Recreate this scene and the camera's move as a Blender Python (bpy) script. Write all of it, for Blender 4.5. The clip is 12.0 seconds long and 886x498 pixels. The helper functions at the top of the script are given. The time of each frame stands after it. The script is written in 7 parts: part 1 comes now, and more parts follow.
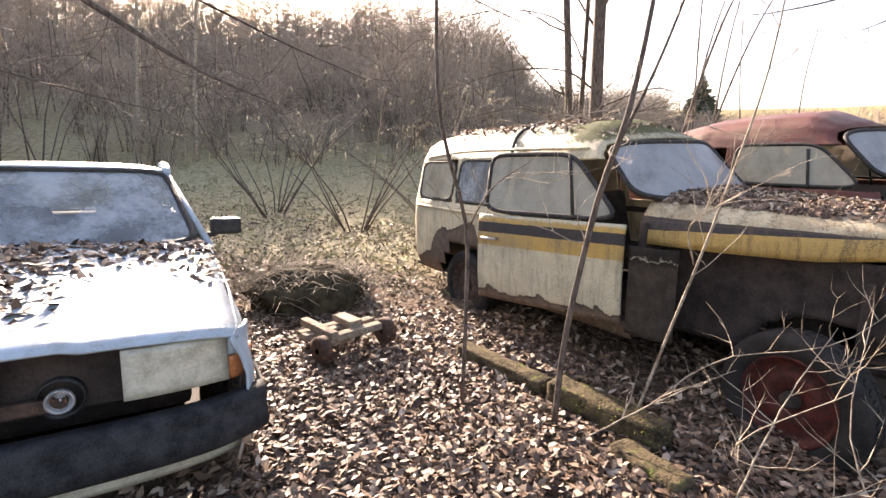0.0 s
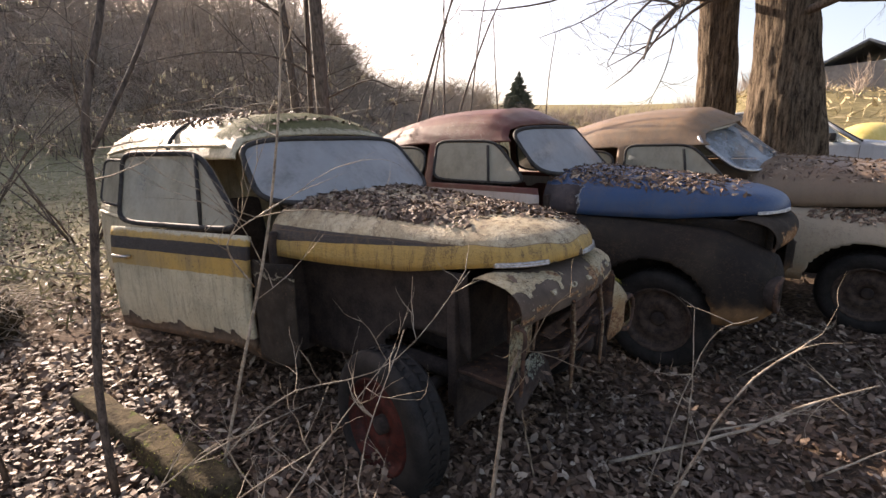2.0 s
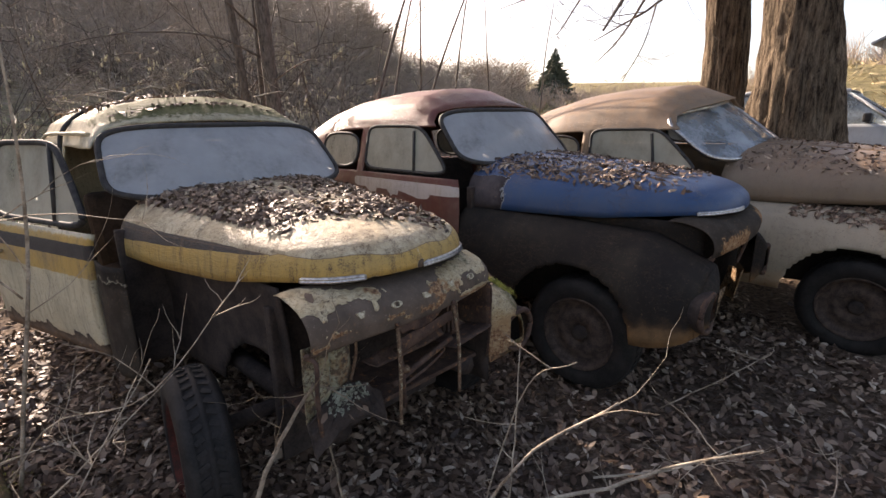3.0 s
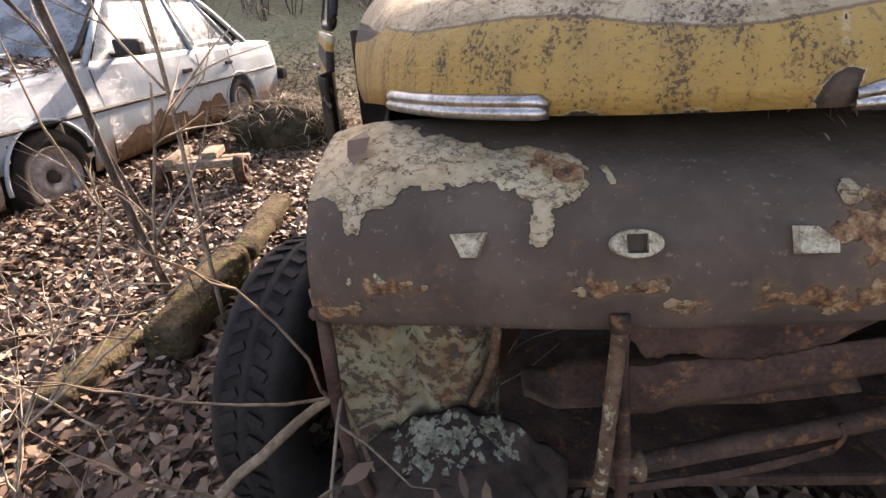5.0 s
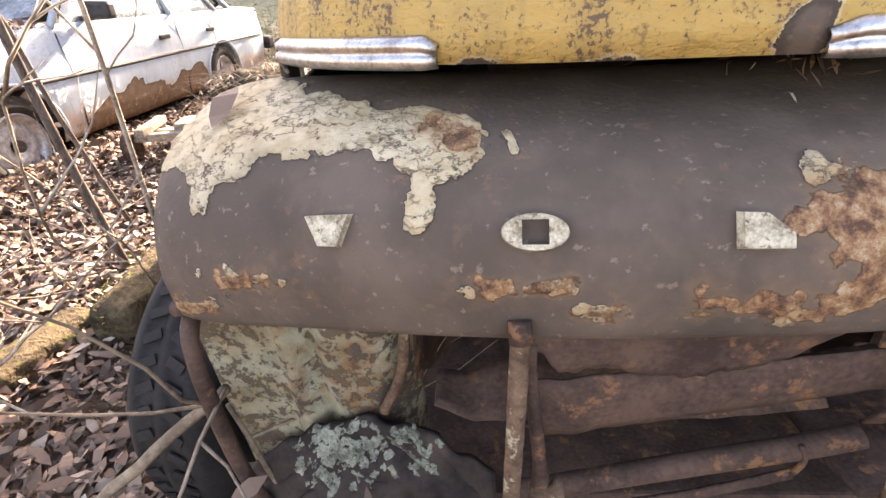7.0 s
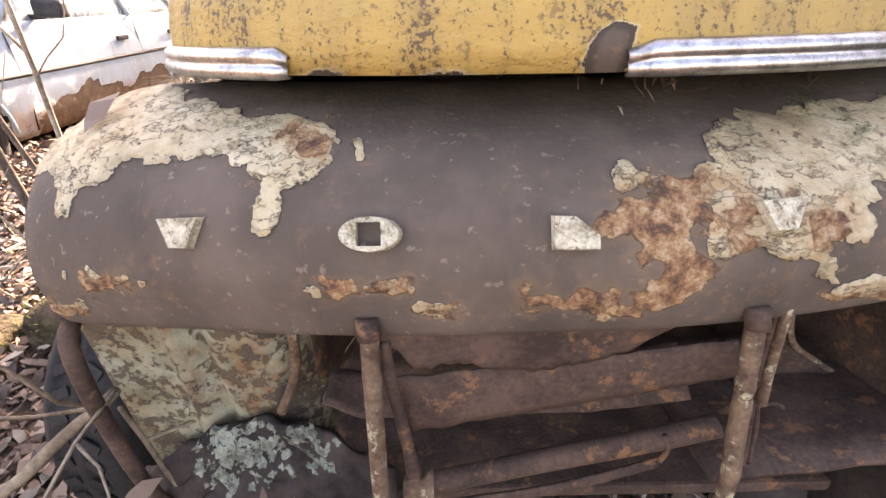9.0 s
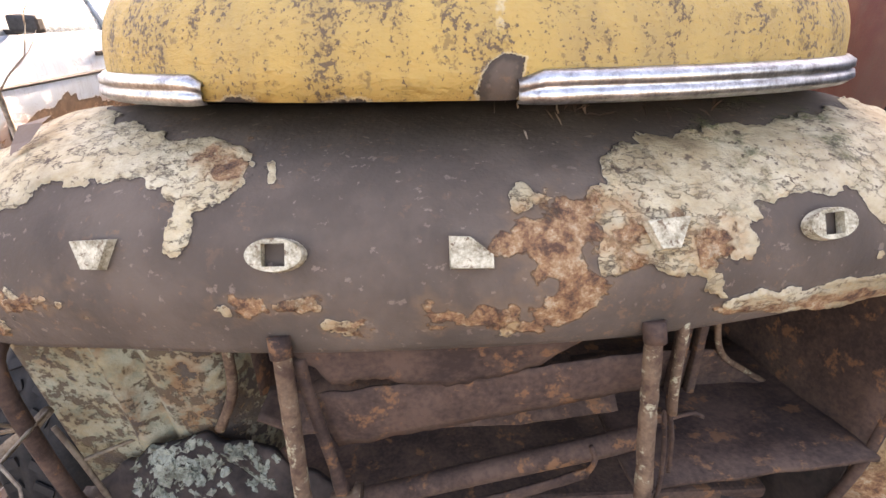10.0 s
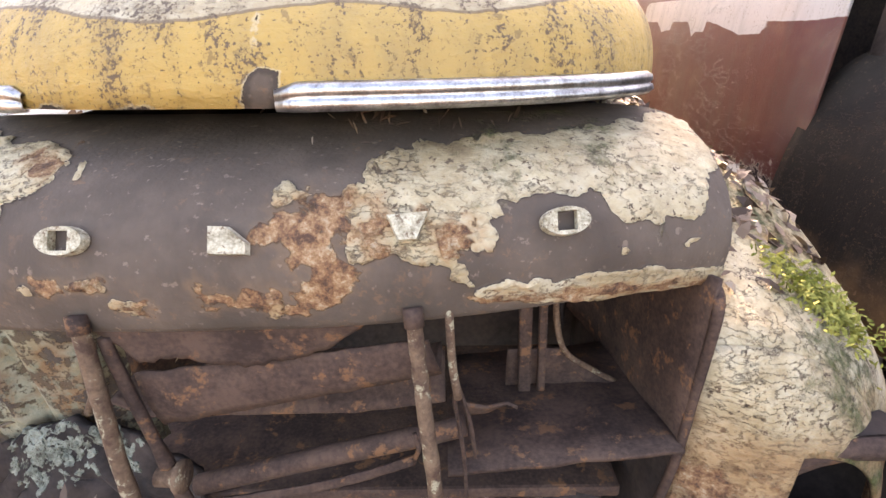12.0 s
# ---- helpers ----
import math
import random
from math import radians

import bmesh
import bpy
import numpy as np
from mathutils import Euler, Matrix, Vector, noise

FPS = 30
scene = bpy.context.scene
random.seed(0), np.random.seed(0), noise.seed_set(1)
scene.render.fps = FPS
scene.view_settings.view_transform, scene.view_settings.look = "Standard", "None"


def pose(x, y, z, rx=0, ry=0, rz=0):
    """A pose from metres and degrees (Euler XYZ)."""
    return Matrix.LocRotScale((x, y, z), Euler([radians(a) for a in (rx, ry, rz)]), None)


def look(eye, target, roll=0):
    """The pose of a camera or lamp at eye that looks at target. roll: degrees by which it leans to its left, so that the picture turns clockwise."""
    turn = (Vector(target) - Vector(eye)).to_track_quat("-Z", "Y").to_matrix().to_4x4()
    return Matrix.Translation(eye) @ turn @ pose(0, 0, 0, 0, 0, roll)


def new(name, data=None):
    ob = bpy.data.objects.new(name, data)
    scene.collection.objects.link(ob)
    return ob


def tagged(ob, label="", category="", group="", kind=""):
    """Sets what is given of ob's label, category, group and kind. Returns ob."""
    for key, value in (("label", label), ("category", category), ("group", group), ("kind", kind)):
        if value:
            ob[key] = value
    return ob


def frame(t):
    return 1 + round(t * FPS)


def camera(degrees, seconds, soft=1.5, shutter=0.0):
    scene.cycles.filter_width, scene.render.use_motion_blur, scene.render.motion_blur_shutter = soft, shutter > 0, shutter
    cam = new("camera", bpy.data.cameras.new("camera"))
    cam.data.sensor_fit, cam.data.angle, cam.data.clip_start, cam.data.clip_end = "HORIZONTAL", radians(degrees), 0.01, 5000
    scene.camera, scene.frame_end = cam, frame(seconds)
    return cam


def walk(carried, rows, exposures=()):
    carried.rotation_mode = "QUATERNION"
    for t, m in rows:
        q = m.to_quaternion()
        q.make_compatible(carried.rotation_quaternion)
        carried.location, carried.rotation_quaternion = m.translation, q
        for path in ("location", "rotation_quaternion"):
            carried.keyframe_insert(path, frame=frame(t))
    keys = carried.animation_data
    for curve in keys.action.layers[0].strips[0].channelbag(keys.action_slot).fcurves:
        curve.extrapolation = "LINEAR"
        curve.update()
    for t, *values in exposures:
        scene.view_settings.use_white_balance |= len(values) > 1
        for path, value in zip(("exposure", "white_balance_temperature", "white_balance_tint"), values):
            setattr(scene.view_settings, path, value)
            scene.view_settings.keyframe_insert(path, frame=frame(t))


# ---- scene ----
cam = camera(85.9, 12.0)
PATH = [
    (0, (0.0410, 0.1353, 1.3145), (0.0402, 1.7491, 1.0217), 0.3),
    (0.5, (0.2944, 0.0500, 1.3432), (0.5699, 1.6408, 1.0578), 0.5),
    (0.6, (0.3583, 0.0230, 1.3538), (0.6814, 1.6056, 1.0676), 0.7),
    (0.7, (0.4395, 0.0279, 1.3743), (0.7970, 1.5998, 1.0758), 0.6),
    (0.8, (0.5109, 0.0148, 1.3743), (0.9102, 1.5769, 1.0758), 0.2),
    (1, (0.6552, 0.0262, 1.3604), (1.1234, 1.5654, 1.0422), 0.3),
    (1.5, (1.0094, 0.2165, 1.3333), (1.5564, 1.7220, 0.9815), 0.3),
    (2, (1.4071, 0.3518, 1.3735), (1.8770, 1.8893, 1.0504), 0.0),
    (2.5, (1.9180, 0.3526, 1.4342), (2.3395, 1.9016, 1.0980), -0.1),
    (3, (2.3477, 0.4699, 1.4120), (2.6732, 2.0303, 1.0275), -0.1),
    (3.3, (2.5879, 0.5986, 1.3997), (2.7191, 2.1714, 0.9528), 0.4),
    (3.5, (2.7413, 0.7191, 1.3981), (2.6634, 2.2804, 0.9012), -0.5),
    (3.7, (2.8798, 0.8372, 1.3620), (2.5969, 2.3600, 0.8225), -1.0),
    (5.3, (2.5641, 1.7638, 0.9668), (1.6753, 2.9184, 0.2132), -2.6),
    (5.5, (2.5699, 1.7745, 0.9586), (1.6851, 2.9233, 0.1911), -2.5),
    (6, (2.5838, 1.7892, 0.9545), (1.7064, 2.9340, 0.1730), -2.0),
    (6.5, (2.6027, 1.7999, 0.9619), (1.7392, 2.9471, 0.1689), -1.9),
    (8.5, (2.6904, 1.8360, 0.9701), (1.8975, 3.0373, 0.1845), -0.2),
    (9, (2.7109, 1.8458, 0.9717), (1.9295, 3.0594, 0.1919), -0.0),
    (9.5, (2.7339, 1.8565, 0.9742), (1.9614, 3.0848, 0.2083), 0.1),
    (10, (2.7667, 1.8696, 0.9824), (2.0090, 3.1209, 0.2411), 0.3),
    (10.5, (2.8003, 1.8803, 0.9881), (2.0590, 3.1537, 0.2690), 0.3),
    (11, (2.8397, 1.8983, 0.9947), (2.1115, 3.1906, 0.2952), 0.4),
    (11.5, (2.8946, 1.9237, 1.0037), (2.1541, 3.2128, 0.3108), 0.4),
    (12, (2.9586, 1.9344, 0.9824), (2.1500, 3.1865, 0.2985), 0.4),
]
EXPOSURES = [(0, 2.33, 7500, 23), (0.5, 1.95, 7500, 23), (1.0, 1.65, 7500, 23), (2.0, 1.5, 7500, 23), (3.0, 1.6, 7500, 23), (3.7, 1.45, 7700, 25), (5.3, 2.4, 7900, 28), (6.0, 2.88, 8000, 28), (6.7, 3.25, 8100, 28), (8.5, 3.45, 8400, 31), (9.5, 3.45, 8400, 31), (10.3, 3.38, 8300, 29), (11.0, 3.15, 8400, 30), (11.5, 3.5, 8300, 29), (12.0, 3.62, 8200, 28)]
walk(cam, [(t, look(eye, target, roll)) for t, eye, target, roll in PATH], EXPOSURES)

# world, sun
SUN_TRAVEL = Vector((0.43, -0.90, 0)).normalized()
SUN_ELEV = radians(24)
world = bpy.data.worlds.new("sky")
world.use_nodes = True
scene.world = world
_n = world.node_tree.nodes
_sky = _n.new("ShaderNodeTexSky")
_sky.sky_type = "NISHITA"
_sky.sun_disc = False
_sky.sun_elevation = SUN_ELEV
_sky.sun_rotation = math.atan2(-SUN_TRAVEL.x, -SUN_TRAVEL.y)
_sky.air_density, _sky.dust_density = 1.0, 3.0
world.node_tree.links.new(_sky.outputs[0], _n["Background"].inputs[0])
_n["Background"].inputs[1].default_value = 0.118
sun_data = bpy.data.lights.new("sun", "SUN")
sun_data.energy, sun_data.angle, sun_data.color = 5.0, radians(0.6), (1.0, 0.93, 0.82)
sun = new("sun", sun_data)
_d = Vector((SUN_TRAVEL.x * math.cos(SUN_ELEV), SUN_TRAVEL.y * math.cos(SUN_ELEV), -math.sin(SUN_ELEV)))
sun.matrix_world = look(-20 * _d, (0, 0, 0))

rnd = random.Random(7)
rng = np.random.default_rng(11)


# ---- materials ----
class Nodes:
    """A small builder for node materials."""

    def __init__(self, name, rough=0.8, metal=0.0, spec=0.3):
        self.mat = bpy.data.materials.new(name)
        self.mat.use_nodes = True
        self.t = self.mat.node_tree
        self.b = self.t.nodes["Principled BSDF"]
        self.b.inputs["Roughness"].default_value = rough
        self.b.inputs["Metallic"].default_value = metal
        self.b.inputs["Specular IOR Level"].default_value = spec
        self.co = self.t.nodes.new("ShaderNodeTexCoord").outputs["Object"]

    def link(self, a, b):
        self.t.links.new(a, b)

    def put(self, sock, v):
        if isinstance(v, bpy.types.NodeSocket):
            self.link(v, sock)
        elif isinstance(v, (tuple, list)) and len(v) == 3 and sock.type == "RGBA":
            sock.default_value = (*v, 1)
        else:
            sock.default_value = v

    def noise(self, scale, detail=4, rough=0.55, stretch=None, distort=0.0):
        n = self.t.nodes.new("ShaderNodeTexNoise")
        n.inputs["Scale"].default_value, n.inputs["Detail"].default_value = scale, detail
        n.inputs["Roughness"].default_value, n.inputs["Distortion"].default_value = rough, distort
        src = self.co
        if stretch:
            m = self.t.nodes.new("ShaderNodeMapping")
            m.inputs["Scale"].default_value = stretch
            self.link(src, m.inputs[0])
            src = m.outputs[0]
        self.link(src, n.inputs["Vector"])
        return n.outputs["Fac"]

    def voronoi(self, scale, feature="DISTANCE_TO_EDGE", stretch=None):
        n = self.t.nodes.new("ShaderNodeTexVoronoi")
        n.feature = feature
        n.inputs["Scale"].default_value = scale
        src = self.co
        if stretch:
            m = self.t.nodes.new("ShaderNodeMapping")
            m.inputs["Scale"].default_value = stretch
            self.link(src, m.inputs[0])
            src = m.outputs[0]
        self.link(src, n.inputs["Vector"])
        return n.outputs["Distance"]

    def attr(self, name):
        n = self.t.nodes.new("ShaderNodeAttribute")
        n.attribute_name = name
        return n.outputs["Fac"]

    def island(self):
        return self.t.nodes.new("ShaderNodeNewGeometry").outputs["Random Per Island"]

    def math(self, op, a, b=0.0, clamp=False):
        n = self.t.nodes.new("ShaderNodeMath")
        n.operation, n.use_clamp = op, clamp
        self.put(n.inputs[0], a)
        self.put(n.inputs[1], b)
        return n.outputs[0]

    def step(self, v, lo, hi):
        n = self.t.nodes.new("ShaderNodeMapRange")
        n.interpolation_type = "SMOOTHSTEP"
        self.put(n.inputs[0], v)
        n.inputs[1].default_value, n.inputs[2].default_value = lo, hi
        return n.outputs[0]

    def ramp(self, v, *stops):
        n = self.t.nodes.new("ShaderNodeValToRGB")
        e = n.color_ramp.elements
        while len(e) < len(stops):
            e.new(0.5)
        for el, (p, c) in zip(e, stops):
            el.position, el.color = p, (*c, 1)
        self.put(n.inputs[0], v)
        return n.outputs[0]

    def mix(self, f, a, b):
        n = self.t.nodes.new("ShaderNodeMix")
        n.data_type = "RGBA"
        self.put(n.inputs[0], f)
        self.put(n.inputs[6], a)
        self.put(n.inputs[7], b)
        return n.outputs[2]

    def bump(self, h, strength=0.4, dist=0.01):
        n = self.t.nodes.new("ShaderNodeBump")
        n.inputs["Strength"].default_value, n.inputs["Distance"].default_value = strength, dist
        self.put(n.inputs["Height"], h)
        self.link(n.outputs[0], self.b.inputs["Normal"])

    def done(self, color, rough=None, metal=None):
        self.put(self.b.inputs["Base Color"], color)
        if rough is not None:
            self.put(self.b.inputs["Roughness"], rough)
        if metal is not None:
            self.put(self.b.inputs["Metallic"], metal)
        return self.mat


def car_paint(name, main, second, under, gloss=0.5, dirt=0.35, pits=0.5, cracks=0.6, peel=0.0, edge=0.95, fleck=0.0):
    """Weathered paint. Attributes: tone (second colour), stripe (black band), bare (flaked to the metal), rust, moss."""
    m = Nodes(name, spec=0.35)
    big, mid, fine = m.noise(3, 3), m.noise(22, 5, 0.6), m.noise(160, 3)
    drip = m.noise(9, 4, 0.6, (3.0, 3.0, 0.35))
    if peel:
        wear = m.math("ADD", m.math("MULTIPLY", m.noise(8, 8, 0.65), 0.7), m.math("MULTIPLY", m.noise(70, 5, 0.7), 0.3))
        main = m.mix(peel, main, m.ramp(wear, (0.34, (0.20, 0.13, 0.062)), (0.45, (0.38, 0.285, 0.155)), (0.54, (0.50, 0.405, 0.25)), (0.66, (0.60, 0.52, 0.36))))
    tone_v = m.math("ADD", m.attr("tone"), m.math("MULTIPLY", m.math("SUBTRACT", mid, 0.5), 0.25))
    col = m.mix(m.step(m.math("ADD", m.attr("tone"), m.math("MULTIPLY", m.math("SUBTRACT", mid, 0.5), 0.25)), 0.47, 0.53), main, second)
    col = m.mix(m.math("MULTIPLY", m.step(drip, 0.45, 0.75), dirt), col, m.mix(0.5, col, (0.11, 0.085, 0.06)))
    col = m.mix(m.math("MULTIPLY", m.step(big, 0.4, 0.7), dirt * 0.8), col, m.mix(0.6, col, (0.22, 0.19, 0.13)))
    col = m.mix(m.step(m.math("ADD", m.attr("stripe"), m.math("MULTIPLY", m.math("SUBTRACT", mid, 0.5), 0.3)), 0.46, 0.54), col, (0.035, 0.03, 0.028))
    speck = m.math("MULTIPLY", m.step(m.noise(75, 4, 0.65), 0.60, 0.66), m.math("MULTIPLY", m.step(m.noise(6, 3), 0.36, 0.56), pits))
    speck = m.math("MAXIMUM", speck, m.math("MULTIPLY", m.step(m.noise(190, 3, 0.6), 0.59, 0.64), m.math("MULTIPLY", m.step(m.noise(9, 3, 0.6, (3, 3, 0.6)), 0.44, 0.6), pits)))
    if fleck:
        run = m.step(m.noise(16, 4, 0.6, (1.6, 1.6, 0.22)), 0.44, 0.66)
        tiny = m.step(m.math("ADD", m.noise(230, 5, 0.65), m.math("MULTIPLY", run, 0.13)), 0.60, 0.67)
        speck = m.math("MAXIMUM", speck, m.math("MULTIPLY", tiny, fleck))
        col = m.mix(m.math("MULTIPLY", run, 0.4), col, m.mix(0.5, col, (0.13, 0.085, 0.04)))
        seam = m.math("SUBTRACT", m.step(tone_v, 0.40, 0.46), m.step(tone_v, 0.50, 0.54), True)
        col = m.mix(m.math("MULTIPLY", seam, 0.7), col, (0.12, 0.07, 0.035))
    col = m.mix(speck, col, (0.10, 0.065, 0.04))
    edge_noise = m.math("MULTIPLY", m.math("SUBTRACT", m.noise(26, 9, 0.68), 0.5), edge)
    bare_v = m.math("ADD", m.attr("bare"), edge_noise)
    bare = m.step(bare_v, 0.485, 0.515)
    rim = m.math("SUBTRACT", m.step(bare_v, 0.40, 0.49), bare, True)
    col = m.mix(m.math("MULTIPLY", rim, 0.45), col, (0.62, 0.56, 0.42))
    vein = m.math("ABSOLUTE", m.math("SUBTRACT", m.noise(13, 7, 0.62, (1, 1, 2.6)), 0.5))
    crack = m.math("MULTIPLY", m.step(vein, 0.012, 0.002), m.math("MULTIPLY", m.step(m.noise(4, 3), 0.46, 0.58), cracks))
    if peel:
        ridge = m.math("ABSOLUTE", m.math("SUBTRACT", m.noise(34, 6, 0.6, (1, 1, 2.2)), 0.5))
        net = m.math("MULTIPLY", m.step(ridge, 0.020, 0.002), m.step(m.noise(9, 4), 0.40, 0.56))
        crack = m.math("MAXIMUM", crack, m.math("MULTIPLY", net, peel * 0.85))
    crack = m.math("MULTIPLY", crack, m.math("SUBTRACT", 1.0, bare))
    if fleck:
        crack = m.math("MULTIPLY", crack, m.step(tone_v, 0.55, 0.45))
    col = m.mix(m.math("MULTIPLY", crack, 0.8), col, (0.09, 0.065, 0.045))
    metal_col = m.mix(m.step(m.noise(14, 5, 0.6), 0.35, 0.7), under, tuple(c * 1.5 for c in under))
    metal_col = m.mix(m.math("MULTIPLY", m.step(m.noise(120, 4), 0.63, 0.7), 0.5), metal_col, tuple(min(1, c * 3.2) for c in under))
    metal_col = m.mix(m.math("MULTIPLY", m.step(m.noise(85, 7, 0.72), 0.57, 0.64), m.math("MULTIPLY", m.step(m.noise(7, 4), 0.45, 0.6), 0.55)), metal_col, (0.20, 0.115, 0.065))
    metal_col = m.mix(m.math("MULTIPLY", m.step(m.noise(11, 5, 0.6, (1.5, 1.5, 0.5)), 0.5, 0.68), 0.4), metal_col, tuple(c * 0.6 for c in under))
    col = m.mix(bare, col, metal_col)
    # shadow under the lifted paint edge, drawn as a dark line in the colour
    edge_shade = m.math("SUBTRACT", m.step(bare_v, 0.49, 0.52), m.step(bare_v, 0.60, 0.80), True)
    col = m.mix(m.math("MULTIPLY", edge_shade, 0.6), col, tuple(c * 0.4 for c in under))
    rust_v = m.math("ADD", m.attr("rust"), m.math("MULTIPLY", m.math("SUBTRACT", m.noise(20, 9, 0.75), 0.5), 1.5))
    halo = m.math("MULTIPLY", m.step(m.math("ADD", m.attr("rust"), m.math("MULTIPLY", m.math("SUBTRACT", m.noise(12, 5), 0.5), 0.6)), 0.05, 0.6), m.math("SUBTRACT", 1.0, m.math("MULTIPLY", bare, 0.75)))
    col = m.mix(m.math("MULTIPLY", halo, 0.6), col, (0.36, 0.20, 0.09))
    rust_f = m.math("MULTIPLY", m.step(rust_v, 0.52, 0.66), m.step(m.attr("rust"), 0.02, 0.2))
    col = m.mix(rust_f, col, m.ramp(m.noise(75, 9, 0.78), (0.40, (0.085, 0.045, 0.028)), (0.47, (0.20, 0.10, 0.05)), (0.54, (0.31, 0.175, 0.085)), (0.63, (0.44, 0.33, 0.21))))
    moss_v = m.math("ADD", m.attr("moss"), m.math("MULTIPLY", m.math("SUBTRACT", m.noise(30, 6, 0.7), 0.5), 1.1))
    moss = m.step(moss_v, 0.5, 0.8)
    col = m.mix(moss, col, m.ramp(m.noise(140, 3), (0.3, (0.035, 0.04, 0.012)), (0.7, (0.12, 0.125, 0.045))))
    rough = m.mix(m.math("MAXIMUM", bare, m.math("MAXIMUM", rust_f, moss)), (gloss,) * 3, (0.85,) * 3)
    h = m.math("SUBTRACT", m.math("MULTIPLY", m.noise(200, 3), 0.25), m.math("MULTIPLY", bare, 0.9))
    h = m.math("SUBTRACT", h, m.math("MULTIPLY", crack, 0.6))
    h = m.math("ADD", h, m.math("MULTIPLY", moss, m.math("MULTIPLY", fine, 2.5)))
    if peel:
        wrinkle = m.math("ADD", m.noise(45, 6, 0.65, (1, 1, 1.9)), m.math("MULTIPLY", m.noise(14, 4), 0.8))
        h = m.math("ADD", h, m.math("MULTIPLY", m.math("MULTIPLY", wrinkle, 1.7), m.math("SUBTRACT", 1.0, m.math("MULTIPLY", bare, 0.85))))
    h = m.math("ADD", h, m.math("MULTIPLY", rust_f, m.math("MULTIPLY", m.noise(90, 5, 0.7), 1.2)))
    m.bump(h, 0.8, 0.004)
    return m.done(col, rough)


def simple(name, lo, hi, rough=0.8, metal=0.0, scale=20, fine=150, bump=0.3, dist=0.004, spec=0.3, stretch=None, spots=None):
    """A two-scale mottled surface between two colours, with optional spots of a third."""
    m = Nodes(name, rough, metal, spec)
    f = m.math("ADD", m.math("MULTIPLY", m.noise(scale, 5, 0.6, stretch), 0.65), m.math("MULTIPLY", m.noise(fine, 3, 0.6, stretch), 0.35))
    col = m.ramp(f, (0.39, lo), (0.61, hi))
    if spots:
        col = m.mix(m.step(m.noise(scale * 1.7, 6, 0.7), 0.56, 0.64), col, spots)
    m.bump(f, bump, dist)
    return m.done(col)


CREAM, YELLOW, UNDER = (0.60, 0.55, 0.39), (0.48, 0.30, 0.08), (0.084, 0.062, 0.046)
M_VAN = car_paint("cream_yellow_paint", CREAM, YELLOW, UNDER, 0.55, 1.0, 0.8, 0.5, 0.35, 0.8)
M_NOSE = car_paint("flaked_cream_paint", (0.50, 0.45, 0.29), (0.45, 0.27, 0.08), UNDER, 0.75, 0.55, 1.0, 1.0, 1.0, 0.22)
M_HOOD = car_paint("yellow_bonnet_paint", (0.64, 0.60, 0.46), (0.47, 0.30, 0.085), UNDER, 0.6, 0.45, 0.5, 0.6, 0.85, 0.95, 0.9)
M_RED = car_paint("faded_red_paint", (0.125, 0.036, 0.026), (0.50, 0.42, 0.36), (0.06, 0.035, 0.03), 0.5, 0.5)
M_BLUE = car_paint("blue_bonnet_paint", (0.024, 0.062, 0.14), (0.3, 0.3, 0.3), (0.05, 0.04, 0.04), 0.4, 0.3, 0.3)
M_DARK = car_paint("black_brown_paint", (0.018, 0.015, 0.013), (0.3, 0.2, 0.1), (0.04, 0.032, 0.025), 0.7, 0.12)
M_DARK.node_tree.nodes["Principled BSDF"].inputs["Specular IOR Level"].default_value = 0.08
M_BROWN = car_paint("brown_paint", (0.19, 0.135, 0.092), (0.30, 0.25, 0.18), (0.05, 0.04, 0.03), 0.5, 0.5)
M_WHITE = car_paint("white_paint", (0.37, 0.455, 0.51), (0.5, 0.5, 0.5), (0.10, 0.065, 0.04), 0.4, 0.5, 0.4)
M_SILVER = car_paint("silver_paint", (0.40, 0.43, 0.45), (0.4, 0.4, 0.4), (0.1, 0.08, 0.06), 0.35, 0.3, 0.2)
M_RUST = simple("rusted_steel", (0.045, 0.028, 0.022), (0.115, 0.070, 0.050), 0.85, 0.2, 18, 180, 0.5, 0.004, spots=(0.20, 0.10, 0.05))
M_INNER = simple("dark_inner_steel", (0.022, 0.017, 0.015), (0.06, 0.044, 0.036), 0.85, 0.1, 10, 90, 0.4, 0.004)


def lichen_panel():
    """Old cream paint, grey-green with lichen, scabbed with rust and bare dark steel."""
    m = Nodes("lichened_panel_paint", 0.85, 0, 0.2)
    base = m.ramp(m.noise(16, 6, 0.65), (0.34, (0.16, 0.125, 0.07)), (0.5, (0.29, 0.245, 0.15)), (0.64, (0.33, 0.32, 0.23)))
    base = m.mix(m.math("MULTIPLY", m.step(m.noise(11, 4, 0.6), 0.46, 0.60), 0.75), base, (0.20, 0.10, 0.045))
    green = m.math("MULTIPLY", m.step(m.noise(55, 6, 0.7), 0.50, 0.58), 0.6)
    base = m.mix(green, base, (0.19, 0.205, 0.145))
    scab = m.step(m.math("ADD", m.noise(70, 6, 0.7), m.math("MULTIPLY", m.noise(13, 4, 0.6), 0.5)), 0.77, 0.83)
    base = m.mix(m.math("MULTIPLY", scab, 0.9), base, (0.10, 0.07, 0.045))
    bare = m.step(m.math("ADD", m.noise(22, 8, 0.7), m.math("MULTIPLY", m.noise(7, 3), 0.5)), 0.80, 0.83)
    base = m.mix(bare, base, (0.085, 0.065, 0.05))
    m.bump(m.math("SUBTRACT", m.noise(90, 5, 0.7), m.math("MULTIPLY", m.math("MAXIMUM", scab, bare), 0.8)), 0.7, 0.003)
    return m.done(base)


